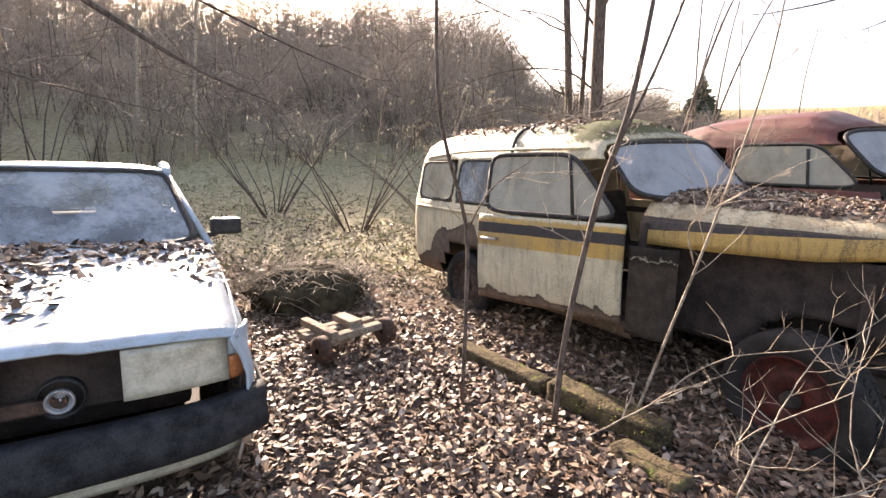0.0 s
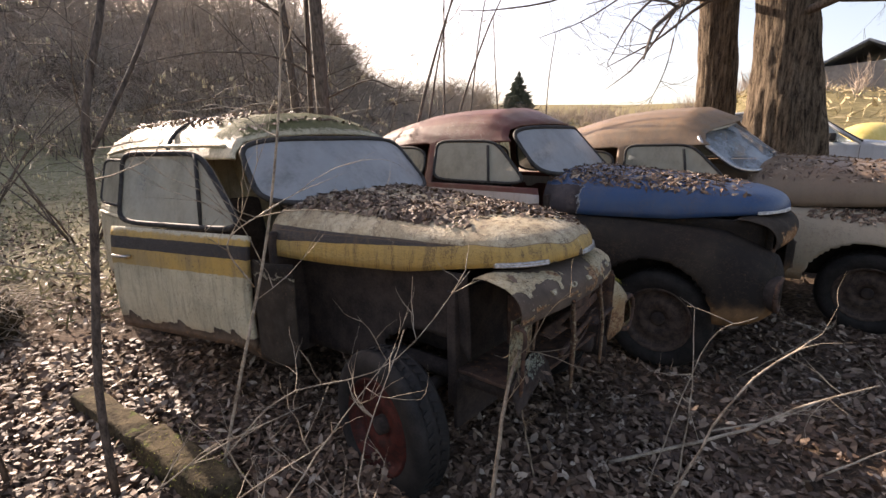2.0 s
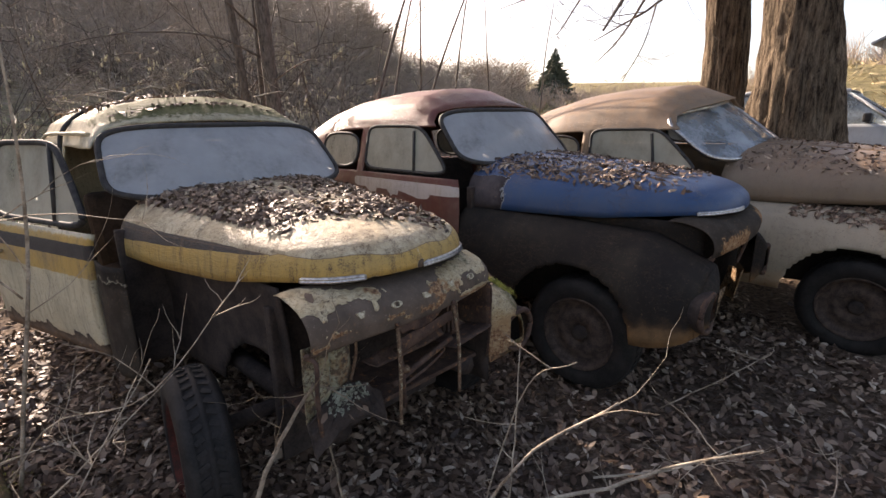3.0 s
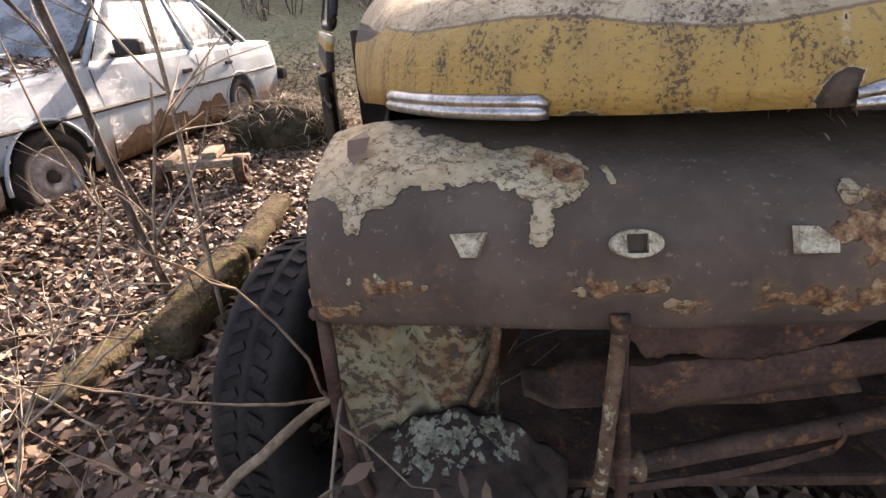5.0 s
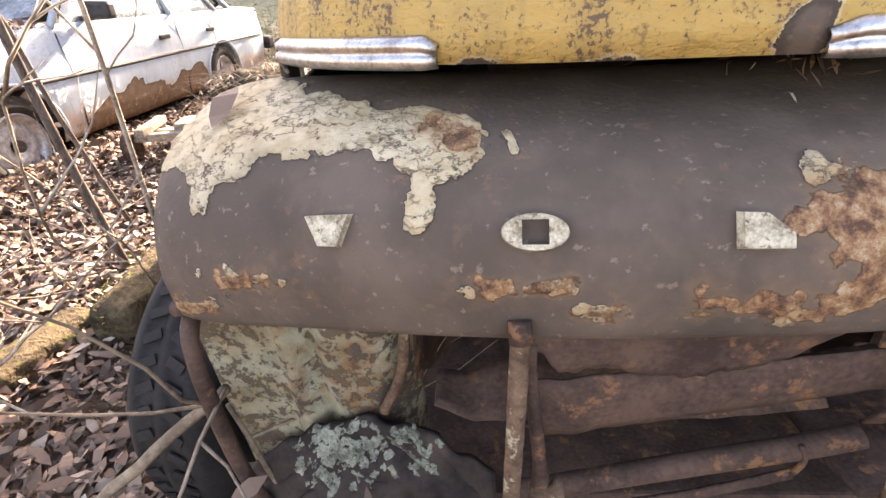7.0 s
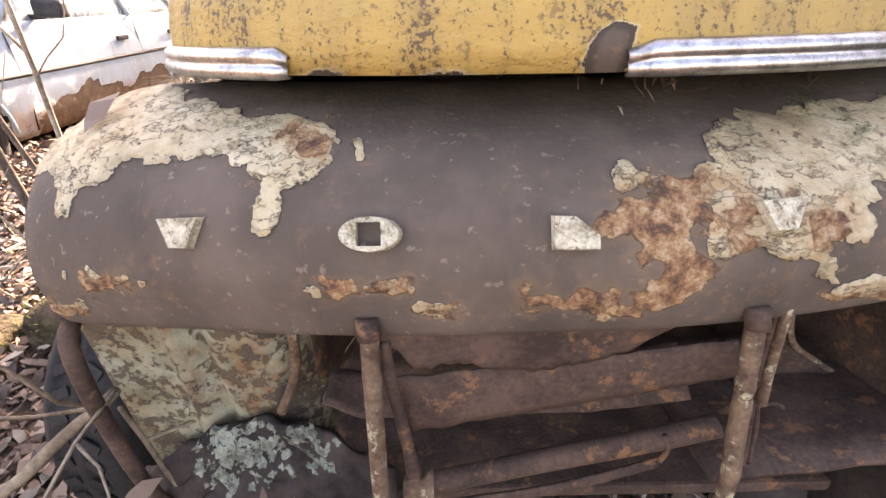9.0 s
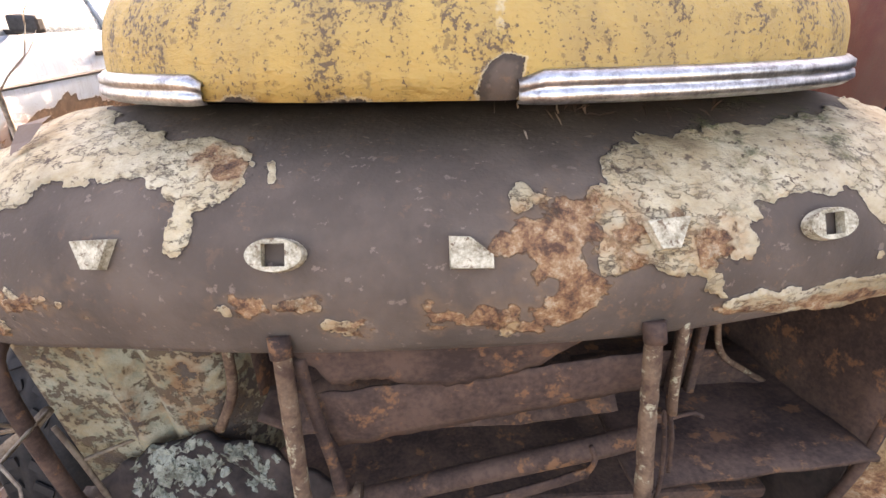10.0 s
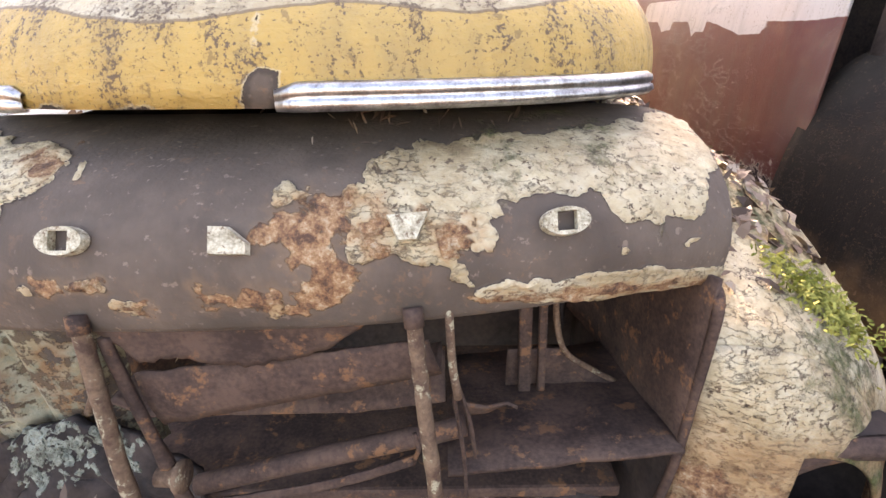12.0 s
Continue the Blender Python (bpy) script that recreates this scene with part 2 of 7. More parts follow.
M_LICHEN = lichen_panel()
M_FLAKE = simple("grey_green_lichen", (0.09, 0.095, 0.07), (0.25, 0.265, 0.21), 0.9, 0, 40, 160, 0.8, 0.004, spots=(0.05, 0.04, 0.03))
M_BAR = simple("scabby_rusted_bar", (0.08, 0.045, 0.03), (0.20, 0.13, 0.08), 0.85, 0.1, 40, 200, 0.6, 0.003, spots=(0.36, 0.32, 0.21))
M_CHROME = simple("pitted_chrome", (0.28, 0.26, 0.24), (0.66, 0.65, 0.63), 0.36, 1.0, 60, 400, 0.15, 0.001, 0.5)
M_BADGE = simple("flaking_badge_paint", (0.20, 0.165, 0.10), (0.58, 0.52, 0.38), 0.75, 0, 90, 500, 0.8, 0.003, spots=(0.16, 0.11, 0.07))
M_TYRE = simple("old_rubber", (0.008, 0.0072, 0.0065), (0.024, 0.021, 0.019), 0.75, 0, 14, 120, 0.4, 0.003)
M_TRIM = simple("perished_rubber_trim", (0.015, 0.014, 0.013), (0.05, 0.046, 0.042), 0.7, 0, 30, 200, 0.3, 0.002)
M_RIM_RED = simple("red_steel_rim", (0.025, 0.009, 0.007), (0.09, 0.018, 0.012), 0.65, 0.1, 25, 150, 0.3, 0.003)
M_RIM_DARK = simple("dark_rusty_rim", (0.03, 0.022, 0.018), (0.10, 0.07, 0.055), 0.75, 0.2, 25, 150, 0.3, 0.003)
M_RIM_GREY = simple("grey_steel_rim", (0.22, 0.22, 0.22), (0.5, 0.5, 0.5), 0.5, 0.5, 25, 150, 0.3, 0.003)
M_BARK = simple("ridged_bark", (0.022, 0.015, 0.011), (0.22, 0.17, 0.12), 0.95, 0, 9, 60, 1.0, 0.05, 0.1, (3.5, 3.5, 0.5))
M_BARK_SMOOTH = simple("smooth_grey_bark", (0.045, 0.036, 0.03), (0.15, 0.122, 0.10), 0.85, 0, 25, 120, 0.5, 0.004, 0.2, (2, 2, 0.6))
M_TWIG = simple("pale_dry_twig", (0.16, 0.125, 0.09), (0.42, 0.36, 0.28), 0.8, 0, 20, 120, 0.3, 0.002, 0.2)
M_STICK = simple("brown_dead_stick", (0.13, 0.095, 0.065), (0.30, 0.235, 0.165), 0.8, 0, 20, 120, 0.3, 0.002, 0.2)
M_WOOD = simple("weathered_wood", (0.13, 0.10, 0.075), (0.34, 0.28, 0.21), 0.9, 0, 6, 60, 0.6, 0.004, 0.15, (1, 9, 9))
M_MOSSWOOD = simple("mossy_rotten_wood", (0.022, 0.018, 0.012), (0.11, 0.085, 0.05), 0.95, 0, 7, 60, 1.0, 0.03, 0.1, spots=(0.085, 0.095, 0.03))
M_MOSS = simple("moss", (0.025, 0.021, 0.013), (0.10, 0.082, 0.05), 0.95, 0, 9, 90, 1.0, 0.02, 0.1, spots=(0.06, 0.045, 0.03))
M_YMOSS = simple("yellow_green_moss", (0.10, 0.11, 0.02), (0.36, 0.34, 0.09), 0.9, 0, 30, 200, 0.8, 0.01, 0.1)
M_NEEDLE = simple("spruce_needles", (0.09, 0.11, 0.09), (0.16, 0.19, 0.15), 0.85, 0, 2, 10, 0.3, 0.02)
M_AMBER = simple("amber_lens", (0.30, 0.09, 0.03), (0.48, 0.17, 0.06), 0.35, 0, 60, 300, 0.2, 0.002, 0.5)
M_LENS = simple("clouded_headlamp_glass", (0.30, 0.29, 0.22), (0.52, 0.50, 0.40), 0.35, 0, 12, 90, 0.2, 0.002, 0.5)
M_BLACK = simple("black_plastic", (0.012, 0.012, 0.012), (0.035, 0.034, 0.033), 0.55, 0, 25, 200, 0.2, 0.002)
M_BUMPER = simple("faded_bumper_plastic", (0.012, 0.012, 0.013), (0.04, 0.04, 0.041), 0.8, 0, 12, 150, 0.3, 0.003, 0.12)
M_SHEDWALL = simple("grey_board_wall", (0.16, 0.155, 0.15), (0.26, 0.25, 0.24), 0.9, 0, 0.8, 8, 0.3, 0.02)
M_SHEDROOF = simple("slate_blue_roof", (0.09, 0.11, 0.14), (0.15, 0.18, 0.22), 0.8, 0, 0.8, 8, 0.3, 0.02)
M_YELLOWBOAT = simple("faded_yellow_panel", (0.52, 0.40, 0.10), (0.68, 0.55, 0.2), 0.6, 0, 2, 20, 0.2, 0.01)


def dusty_glass(name, dust, dens):
    """Glass under a film of dust and algae."""
    m = Nodes(name, 0.12, 0.0, 0.5)
    film = m.math("ADD", m.math("MULTIPLY", m.noise(4, 5, 0.6, (1, 1, 0.5)), 0.8), m.math("MULTIPLY", m.noise(45, 4), 0.2))
    f = m.step(film, 0.5 - dens, 0.95 - dens)
    m.done(m.mix(m.noise(9, 4), dust, tuple(c * 0.6 for c in dust)), m.mix(f, (0.1,) * 3, (0.45,) * 3))
    clear = m.t.nodes.new("ShaderNodeBsdfTransparent")
    clear.inputs[0].default_value = (0.75, 0.78, 0.76, 1)
    sh = m.t.nodes.new("ShaderNodeMixShader")
    m.link(m.math("ADD", m.math("MULTIPLY", f, 0.7), 0.22, True), sh.inputs[0])
    m.link(clear.outputs[0], sh.inputs[1])
    m.link(m.b.outputs[0], sh.inputs[2])
    m.link(sh.outputs[0], m.t.nodes["Material Output"].inputs[0])
    return m.mat


# windscreen film: dust, with pale sky reflection put into its colour
M_SCREEN = dusty_glass("dusty_windscreen_glass", (0.35, 0.36, 0.36), 0.40)
M_PANE = dusty_glass("algae_window_glass", (0.40, 0.37, 0.28), 0.36)
# grime whose blue also stands in for the reflected sky
M_CLEAR = dusty_glass("grimy_skylit_glass", (0.42, 0.48, 0.52), 0.20)


def leaf_material():
    m = Nodes("dead_beech_leaves", 0.58, 0, 0.3)
    i = m.island()
    c = m.ramp(i, (0.0, (0.035, 0.021, 0.015)), (0.3, (0.10, 0.062, 0.042)), (0.6, (0.18, 0.116, 0.077)), (0.86, (0.30, 0.21, 0.145)), (1.0, (0.56, 0.46, 0.35)))
    c = m.mix(m.math("MULTIPLY", m.noise(60, 4), 0.5), c, (0.07, 0.045, 0.03))
    m.bump(m.noise(150, 3), 0.3, 0.002)
    return m.done(c)


M_LEAF = leaf_material()


def ground_material():
    m = Nodes("leaf_mould_soil", 0.95, 0, 0.1)
    litter = m.ramp(m.noise(28, 6, 0.7), (0.3, (0.04, 0.028, 0.021)), (0.5, (0.12, 0.085, 0.06)), (0.7, (0.26, 0.19, 0.14)))
    litter = m.mix(m.step(m.noise(1.4, 3), 0.5, 0.7), litter, m.mix(0.5, litter, (0.05, 0.04, 0.03)))
    straw = m.ramp(m.noise(6, 6, 0.7), (0.3, (0.11, 0.095, 0.045)), (0.55, (0.24, 0.20, 0.10)), (0.75, (0.38, 0.31, 0.18)))
    green = m.ramp(m.noise(9, 6, 0.7), (0.3, (0.21, 0.18, 0.105)), (0.55, (0.36, 0.325, 0.20)), (0.75, (0.50, 0.44, 0.30)))
    c = m.mix(m.attr("grass"), litter, green)
    c = m.mix(m.attr("straw"), c, straw)
    m.bump(m.noise(35, 6, 0.7), 0.8, 0.03)
    return m.done(c)


M_GROUND = ground_material()


# ---- mesh helpers ----
def thing(name, label, category, at=None, group="", kind=""):
    ob = new(name)
    if at is not None:
        ob.matrix_basis = at
    return tagged(ob, label, category, group, kind)


def mesh_ob(name, verts, faces, mat, parent=None, label="", smooth=True, attrs=None):
    me = bpy.data.meshes.new(name)
    me.from_pydata([tuple(map(float, v)) for v in verts], [], [tuple(map(int, f)) for f in faces])
    me.materials.append(mat)
    if smooth:
        me.polygons.foreach_set("use_smooth", [True] * len(me.polygons))
    for key, val in (attrs or {}).items():
        a = me.attributes.new(key, "FLOAT", "POINT")
        a.data.foreach_set("value", np.asarray(val, dtype=np.float32))
    me.update()
    ob = new(name, me)
    if parent:
        ob.parent = parent
    if label:
        tagged(ob, label)
    return ob


def part(name, bm, mat, parent, label="", smooth=False):
    me = bpy.data.meshes.new(name)
    bmesh.ops.recalc_face_normals(bm, faces=bm.faces)
    bm.to_mesh(me)
    bm.free()
    me.materials.append(mat)
    if smooth:
        me.polygons.foreach_set("use_smooth", [True] * len(me.polygons))
    ob = new(name, me)
    if parent:
        ob.parent = parent
    if label:
        tagged(ob, label)
    return ob


def grid_faces(n, m, keep=None, wrap=False):
    f = []
    for i in range(n - 1):
        for j in range(m if wrap else m - 1):
            if keep is None or keep(i, j):
                k = (j + 1) % m
                f.append((i * m + j, i * m + k, (i + 1) * m + k, (i + 1) * m + j))
    return f


def sheet(name, P, mat, parent, label="", thick=0.0, attr=None, keep=None, wrap=False):
    """A surface through a grid of points (n, m, 3), given thickness. attr: name -> function of points (k, 3)."""
    P = np.asarray(P, float)
    n, m = P.shape[:2]
    V = P.reshape(-1, 3)
    at = {k: np.broadcast_to(f(V), len(V)) for k, f in (attr or {}).items()}
    ob = mesh_ob(name, V, grid_faces(n, m, keep, wrap), mat, parent, label, True, at)
    if thick:
        s = ob.modifiers.new("thickness", "SOLIDIFY")
        s.thickness, s.offset = thick, 0.0
    return ob


def box(bm, size, at, bevel=0.0, turn=None):
    r = bmesh.ops.create_cube(bm, size=1.0)
    m = Matrix.Translation(at) @ (turn or Matrix.Identity(4)) @ Matrix.Diagonal((*size, 1))
    bmesh.ops.transform(bm, matrix=m, verts=r["verts"])
    if bevel:
        e = list({e for v in r["verts"] for e in v.link_edges})
        bmesh.ops.bevel(bm, geom=e, offset=bevel, segments=2, profile=0.6, affect="EDGES")


def tube_data(pts, radii, sides=6, cap=True):
    pts = [Vector(p) for p in pts]
    V, F = [], []
    ref = Vector((0.31, 0.17, 0.93))
    for i, p in enumerate(pts):
        d = (pts[min(i + 1, len(pts) - 1)] - pts[max(i - 1, 0)]).normalized()
        a = d.cross(ref)
        if a.length < 0.05:
            a = d.cross(Vector((1, 0, 0)))
        a.normalize()
        b = d.cross(a)
        r = float(radii[i] if hasattr(radii, "__len__") else radii)
        for k in range(sides):
            w = 2 * math.pi * k / sides
            V.append(p + r * (math.cos(w) * a + math.sin(w) * b))
    F = grid_faces(len(pts), sides, wrap=True)
    if cap:
        F.append(tuple(range(sides - 1, -1, -1)))
        F.append(tuple(range((len(pts) - 1) * sides, len(pts) * sides)))
    return V, F


def tube(name, pts, radii, mat, parent, label="", sides=8):
    V, F = tube_data(pts, radii, sides)
    return mesh_ob(name, V, F, mat, parent, label)


class Pool:
    """Collects many small shapes into one mesh."""

    def __init__(self):
        self.v, self.f = [], []

    def add(self, data):
        o = len(self.v)
        self.v += [tuple(p) for p in data[0]]
        self.f += [tuple(i + o for i in f) for f in data[1]]

    def link(self, name, mat, parent=None, label="", smooth=True):
        return mesh_ob(name, self.v, self.f, mat, parent, label, smooth)


def smooth_line(pts, n):
    """A Catmull-Rom line of n points through pts."""
    P = np.asarray(pts, float)
    Q = np.vstack([2 * P[0] - P[1], P, 2 * P[-1] - P[-2]])
    out = []
    for t in np.linspace(0, len(P) - 1, n):
        i = min(int(t), len(P) - 2)
        u = t - i
        a, b, c, d = Q[i:i + 4]
        out.append(0.5 * (2 * b + (c - a) * u + (2 * a - 5 * b + 4 * c - d) * u * u + (3 * b - a - 3 * c + d) * u ** 3))
    return np.array(out)


def lathe(profile, sides=32, axis="x"):
    """Spin (along, radius) points about an axis."""
    V = []
    for a, r in profile:
        for k in range(sides):
            w = 2 * math.pi * k / sides
            c, s = r * math.cos(w), r * math.sin(w)
            V.append((a, c, s) if axis == "x" else (c, a, s) if axis == "y" else (c, s, a))
    return V, grid_faces(len(profile), sides, wrap=True)


def inside(poly, x, y):
    r = False
    for (x0, y0), (x1, y1) in zip(poly, poly[1:] + poly[:1]):
        if (y0 > y) != (y1 > y) and x < (x1 - x0) * (y - y0) / (y1 - y0) + x0:
            r = not r
    return r


def blob_sdf(poly, X, Y):
    """Signed distance to a polygon, positive inside."""
    d = np.full(X.shape, 1e9)
    for (x0, y0), (x1, y1) in zip(poly, poly[1:] + poly[:1]):
        dx, dy = x1 - x0, y1 - y0
        t = np.clip(((X - x0) * dx + (Y - y0) * dy) / (dx * dx + dy * dy + 1e-12), 0, 1)
        d = np.minimum(d, np.hypot(X - x0 - t * dx, Y - y0 - t * dy))
    ins = np.zeros(X.shape, bool)
    for (x0, y0), (x1, y1) in zip(poly, poly[1:] + poly[:1]):
        if y0 != y1:
            ins ^= ((y0 > Y) != (y1 > Y)) & (X < (x1 - x0) * (Y - y0) / (y1 - y0) + x0)
    return np.where(ins, d, -d)


def fractal(X, Y, scale, seed=0.0, octaves=3):
    """Fractal noise over two arrays."""
    out = np.zeros(X.size)
    for o in range(octaves):
        f = scale * 2.2 ** o
        out += np.array([noise.noise((a * f, b * f, seed + 7 * o)) for a, b in zip(X.ravel(), Y.ravel())]) * 0.55 ** o
    return out.reshape(X.shape)


def arch_cut(P, cy, cz, r, ok=None):
    """Draws grid points just inside a wheel arch out onto its circle."""
    d = np.hypot(P[..., 1] - cy, P[..., 2] - cz)
    m = (d < r) & (d > r * 0.6)
    if ok is not None:
        m &= ok(P)
    k = np.where(m, r / np.maximum(d, 1e-6), 1.0)
    P[..., 1] = cy + (P[..., 1] - cy) * k
    P[..., 2] = cz + (P[..., 2] - cz) * k
    return P


def ramp01(v, lo, hi):
    t = np.clip((v - lo) / (hi - lo), 0, 1)
    return t * t * (3 - 2 * t)


def leaves(name, pts, normals, label, size=(0.035, 0.08), parent=None, tilt=0.5, lift=0.006, mat=None, slim=1.0):
    """Curled dead leaves at points, one mesh."""
    n = len(pts)
    P, N = np.asarray(pts, float), np.asarray(normals, float)
    N = N + rng.normal(0, tilt, (n, 3))
    N /= np.linalg.norm(N, axis=1)[:, None]
    A = np.cross(N, rng.normal(0, 1, (n, 3)))
    A /= np.linalg.norm(A, axis=1)[:, None]
    B = np.cross(N, A)
    L = rng.uniform(*size, n)[:, None]
    W = L * rng.uniform(0.28, 0.48, n)[:, None] * slim
    curl = L * rng.uniform(-0.15, 0.35, n)[:, None]
    P = P + N * lift
    v = np.stack([P - A * L, P - A * L * 0.25 + B * W + N * curl, P + A * L * 0.45 + B * W * 0.8 + N * curl * 0.7, P + A * L + N * curl * rng.uniform(-1, 1, (n, 1)),
                  P + A * L * 0.45 - B * W * 0.8 + N * curl * 0.6, P - A * L * 0.25 - B * W + N * curl], 1)
    k = np.arange(n)[:, None] * 6
    F = np.concatenate([np.hstack([k, k + 1, k + 5]), np.hstack([k + 1, k + 2, k + 5]), np.hstack([k + 2, k + 4, k + 5]), np.hstack([k + 2, k + 3, k + 4])])
    ob = mesh_ob(name, v.reshape(-1, 3), F, mat or M_LEAF, parent, "", False)
    return tagged(ob, label, "leaves", kind="stuff")


# ---- ground ----
def soft(v, k):
    return np.logaddexp(0, v / k) * k


def height(x, y):
    """Level near the cars, climbing to the wood and to the far field."""
    x, y = np.asarray(x, float), np.asarray(y, float)
    d = 0.95 * y + 0.20 * np.abs(x)
    h = 0.135 * soft(d - 6.2, 0.9)
    h = np.minimum(h, 7.0 + 0.02 * d)
    az = np.degrees(np.arctan2(x, y))
    r = np.hypot(x, y)
    hill = (3.6 * ramp01(r, 11.5, 27) + 8.0 * ramp01(r, 26, 70)) * ramp01(-az, -15, 4) * ramp01(y, -6, 2)
    h = h * (1 - 0.5 * ramp01(hill, 0.5, 4)) + hill
    bumps = 0.05 * np.sin(1.9 * x + 0.7) * np.sin(1.6 * y + 0.3) + 0.03 * np.sin(4.1 * x + 2.2 * y)
    bank = 0.46 * ramp01(0.83 * x + 0.55 * y, 6.8, 10.5) * ramp01(x - y, 0.5, 3)
    rise = 1.7 * ramp01(r, 12, 27) * ramp01(az, 40, 52)
    return h + bank + rise + bumps * 0.55 - 0.012


def ground_sheet():
    def axis(c, near, far, step):
        a = list(np.arange(-near, near + 1e-6, step))
        s, p = step, near
        while p < far:
            s *= 1.28
            p += s
            a.append(p)
            a.insert(0, -p)
        return np.array(a) + c
    X, Y = np.meshgrid(axis(2, 9, 1500, 0.16), axis(4, 9, 1500, 0.16), indexing="ij")
    Z = height(X, Y) + np.array([[0.02 * noise.noise((a * 3, b * 3, 0)) for a, b in zip(ra, rb)] for ra, rb in zip(X, Y)])
    far = ramp01(np.hypot(X, Y), 60, 300)
    Z = Z * (1 - far * (Y < 0))
    P = np.stack([X, Y, Z], -1)

    def grass(v):
        g = ramp01(v[:, 1] + 0.25 * v[:, 0], 4.9, 6.5) * ramp01(-v[:, 0], -2.5, -0.5)
        return g * ramp01(-v[:, 1], -19, -15) * 0.9

    def straw(v):
        return ramp01(v[:, 0] + 0.4 * v[:, 1], 10.5, 13.5) * ramp01(v[:, 0], 2, 9)
    return sheet("ground", P, M_GROUND, None, "leaf-strewn woodland soil with thin grass", attr={"grass": grass, "straw": straw})


tagged(ground_sheet(), "brown leaf-covered ground rising to grass and wood", "ground", kind="structure")


# ---- car parts ----
def rounded(f, n=5.0, rings=8, segs=56):
    """A rounded-rectangle patch of the surface f(a, b), a and b in -1..1. Returns data and the outline."""
    V, rim = [f(0, 0)], []
    for r in range(1, rings + 1):
        for k in range(segs):
            w = 2 * math.pi * k / segs
            c, s = math.cos(w), math.sin(w)
            a, b = math.copysign(abs(c) ** (2 / n), c), math.copysign(abs(s) ** (2 / n), s)
            V.append(f(a * r / rings, b * r / rings))
    F = [(0, 1 + k, 1 + (k + 1) % segs) for k in range(segs)]
    for r in range(rings - 1):
        o = 1 + r * segs
        F += [(o + k, o + segs + k, o + segs + (k + 1) % segs, o + (k + 1) % segs) for k in range(segs)]
    return V, F, V[-segs:]


def window(parent, f, glass=None, frame_r=0.014, n=5.0, frame_mat=None, name="window", label=""):
    V, F, rim = rounded(f, n)
    fr = tube("window_frame", list(rim) + [rim[0], rim[1]], frame_r, frame_mat or M_TRIM, parent, "", 6)
    if glass:
        pane = mesh_ob("pane" if name == "window" else name, V, F, glass, fr, label)
        pane.visible_shadow = False
    return fr


def wheel(parent, at, rim_mat, r=0.33, w=0.17, steer=0.0, lean=0.0, side=-1):
    """Tyre with rim and hub under a car."""
    h = w / 2
    prof = [(-h * 0.7, r * 0.62), (-h, r * 0.70), (-h * 1.02, r * 0.86), (-h * 0.85, r * 0.96), (-h * 0.55, r), (-h * 0.5, r * 0.985), (-h * 0.15, r * 0.985), (-h * 0.1, r), (h * 0.1, r), (h * 0.15, r * 0.985), (h * 0.5, r * 0.985), (h * 0.55, r), (h * 0.85, r * 0.96), (h * 1.02, r * 0.86), (h, r * 0.70), (h * 0.7, r * 0.62)]
    m = pose(*at, 0, lean, steer)
    V, F = lathe(prof, 48)
    ty = mesh_ob("tyre", V, F, M_TYRE, parent, "cracked black rubber tyre")
    ty.matrix_basis = m
    pool = Pool()
    for k in range(48):
        w0 = 2 * math.pi * k / 48
        for xs in (-0.33, 0.33):
            bm = bmesh.new()
            box(bm, (h * 0.42, 0.018, 0.004), (xs * h, 0, r), 0.0, pose(0, 0, 0, 0, 0, 25 if xs < 0 else -25))
            bmesh.ops.transform(bm, matrix=Matrix.Rotation(w0, 4, "X"), verts=bm.verts)
            pool.add(([v.co.copy() for v in bm.verts], [[v.index for v in f.verts] for f in bm.faces]) if not bm.verts.index_update() else None)
            bm.free()
    pool.link("tread", M_TYRE, ty, "", False)
    s = side
    V, F = lathe([(s * h * 0.8, r * 0.66), (s * h * 0.95, r * 0.63), (s * h * 0.45, r * 0.58), (s * h * 0.25, r * 0.52), (s * h * 0.55, r * 0.38), (s * h * 0.6, r * 0.24), (s * h * 0.3, r * 0.16), (s * h * 0.3, 0.001)], 40)
    mesh_ob("rim", V, F, rim_mat, ty, "steel wheel rim, worn")
    V, F = lathe([(s * h * 0.25, r * 0.13), (s * h * 0.7, r * 0.12), (s * h * 0.75, r * 0.07), (s * h * 0.75, 0.001)], 20)
    mesh_ob("hub", V, F, M_INNER, ty)


def hood_sheet(parent, mat, attr, shift=0.0, lift=0.0):
    """The domed bonnet: an outline swept to a spine. Returns its points."""
    half = smooth_line([(0, -0.105), (0.16, -0.085), (0.30, -0.02), (0.385, 0.09), (0.44, 0.25), (0.52, 0.55), (0.60, 0.95), (0.655, 1.36)], 40)
    out = np.vstack([half[::-1] * (-1, 1), half[1:]])
    R = 26
    P = np.zeros((len(out), R, 3))
    for i, (x, y) in enumerate(out):
        zb = np.interp(y, [-0.1, 0.1, 0.5, 0.95, 1.36], [0.912, 0.900, 0.856, 0.848, 0.85])
        ys = np.clip(y, 0.42, 1.36) if y < 0.42 else y
        for k, w in enumerate(np.linspace(0, math.pi / 2, R)):
            g, h = 1 - math.cos(w) ** (2 / 3.4), math.sin(w) ** (2 / 2.9)
            py = y + (ys - y) * g
            top = np.interp(py, [-0.1, 0.1, 0.42, 0.9, 1.36], [1.05, 1.065, 1.095, 1.135, 1.165])
            P[i, k] = (x * (1 - g) + shift * float(ramp01(np.array(1.3 - py), 0, 0.9)), py, zb + (top - zb) * h + lift * float(ramp01(np.array(0.6 - py), 0, 0.5)))
    ob = sheet("bonnet", P, mat, parent, "", 0.006, attr)
    return P


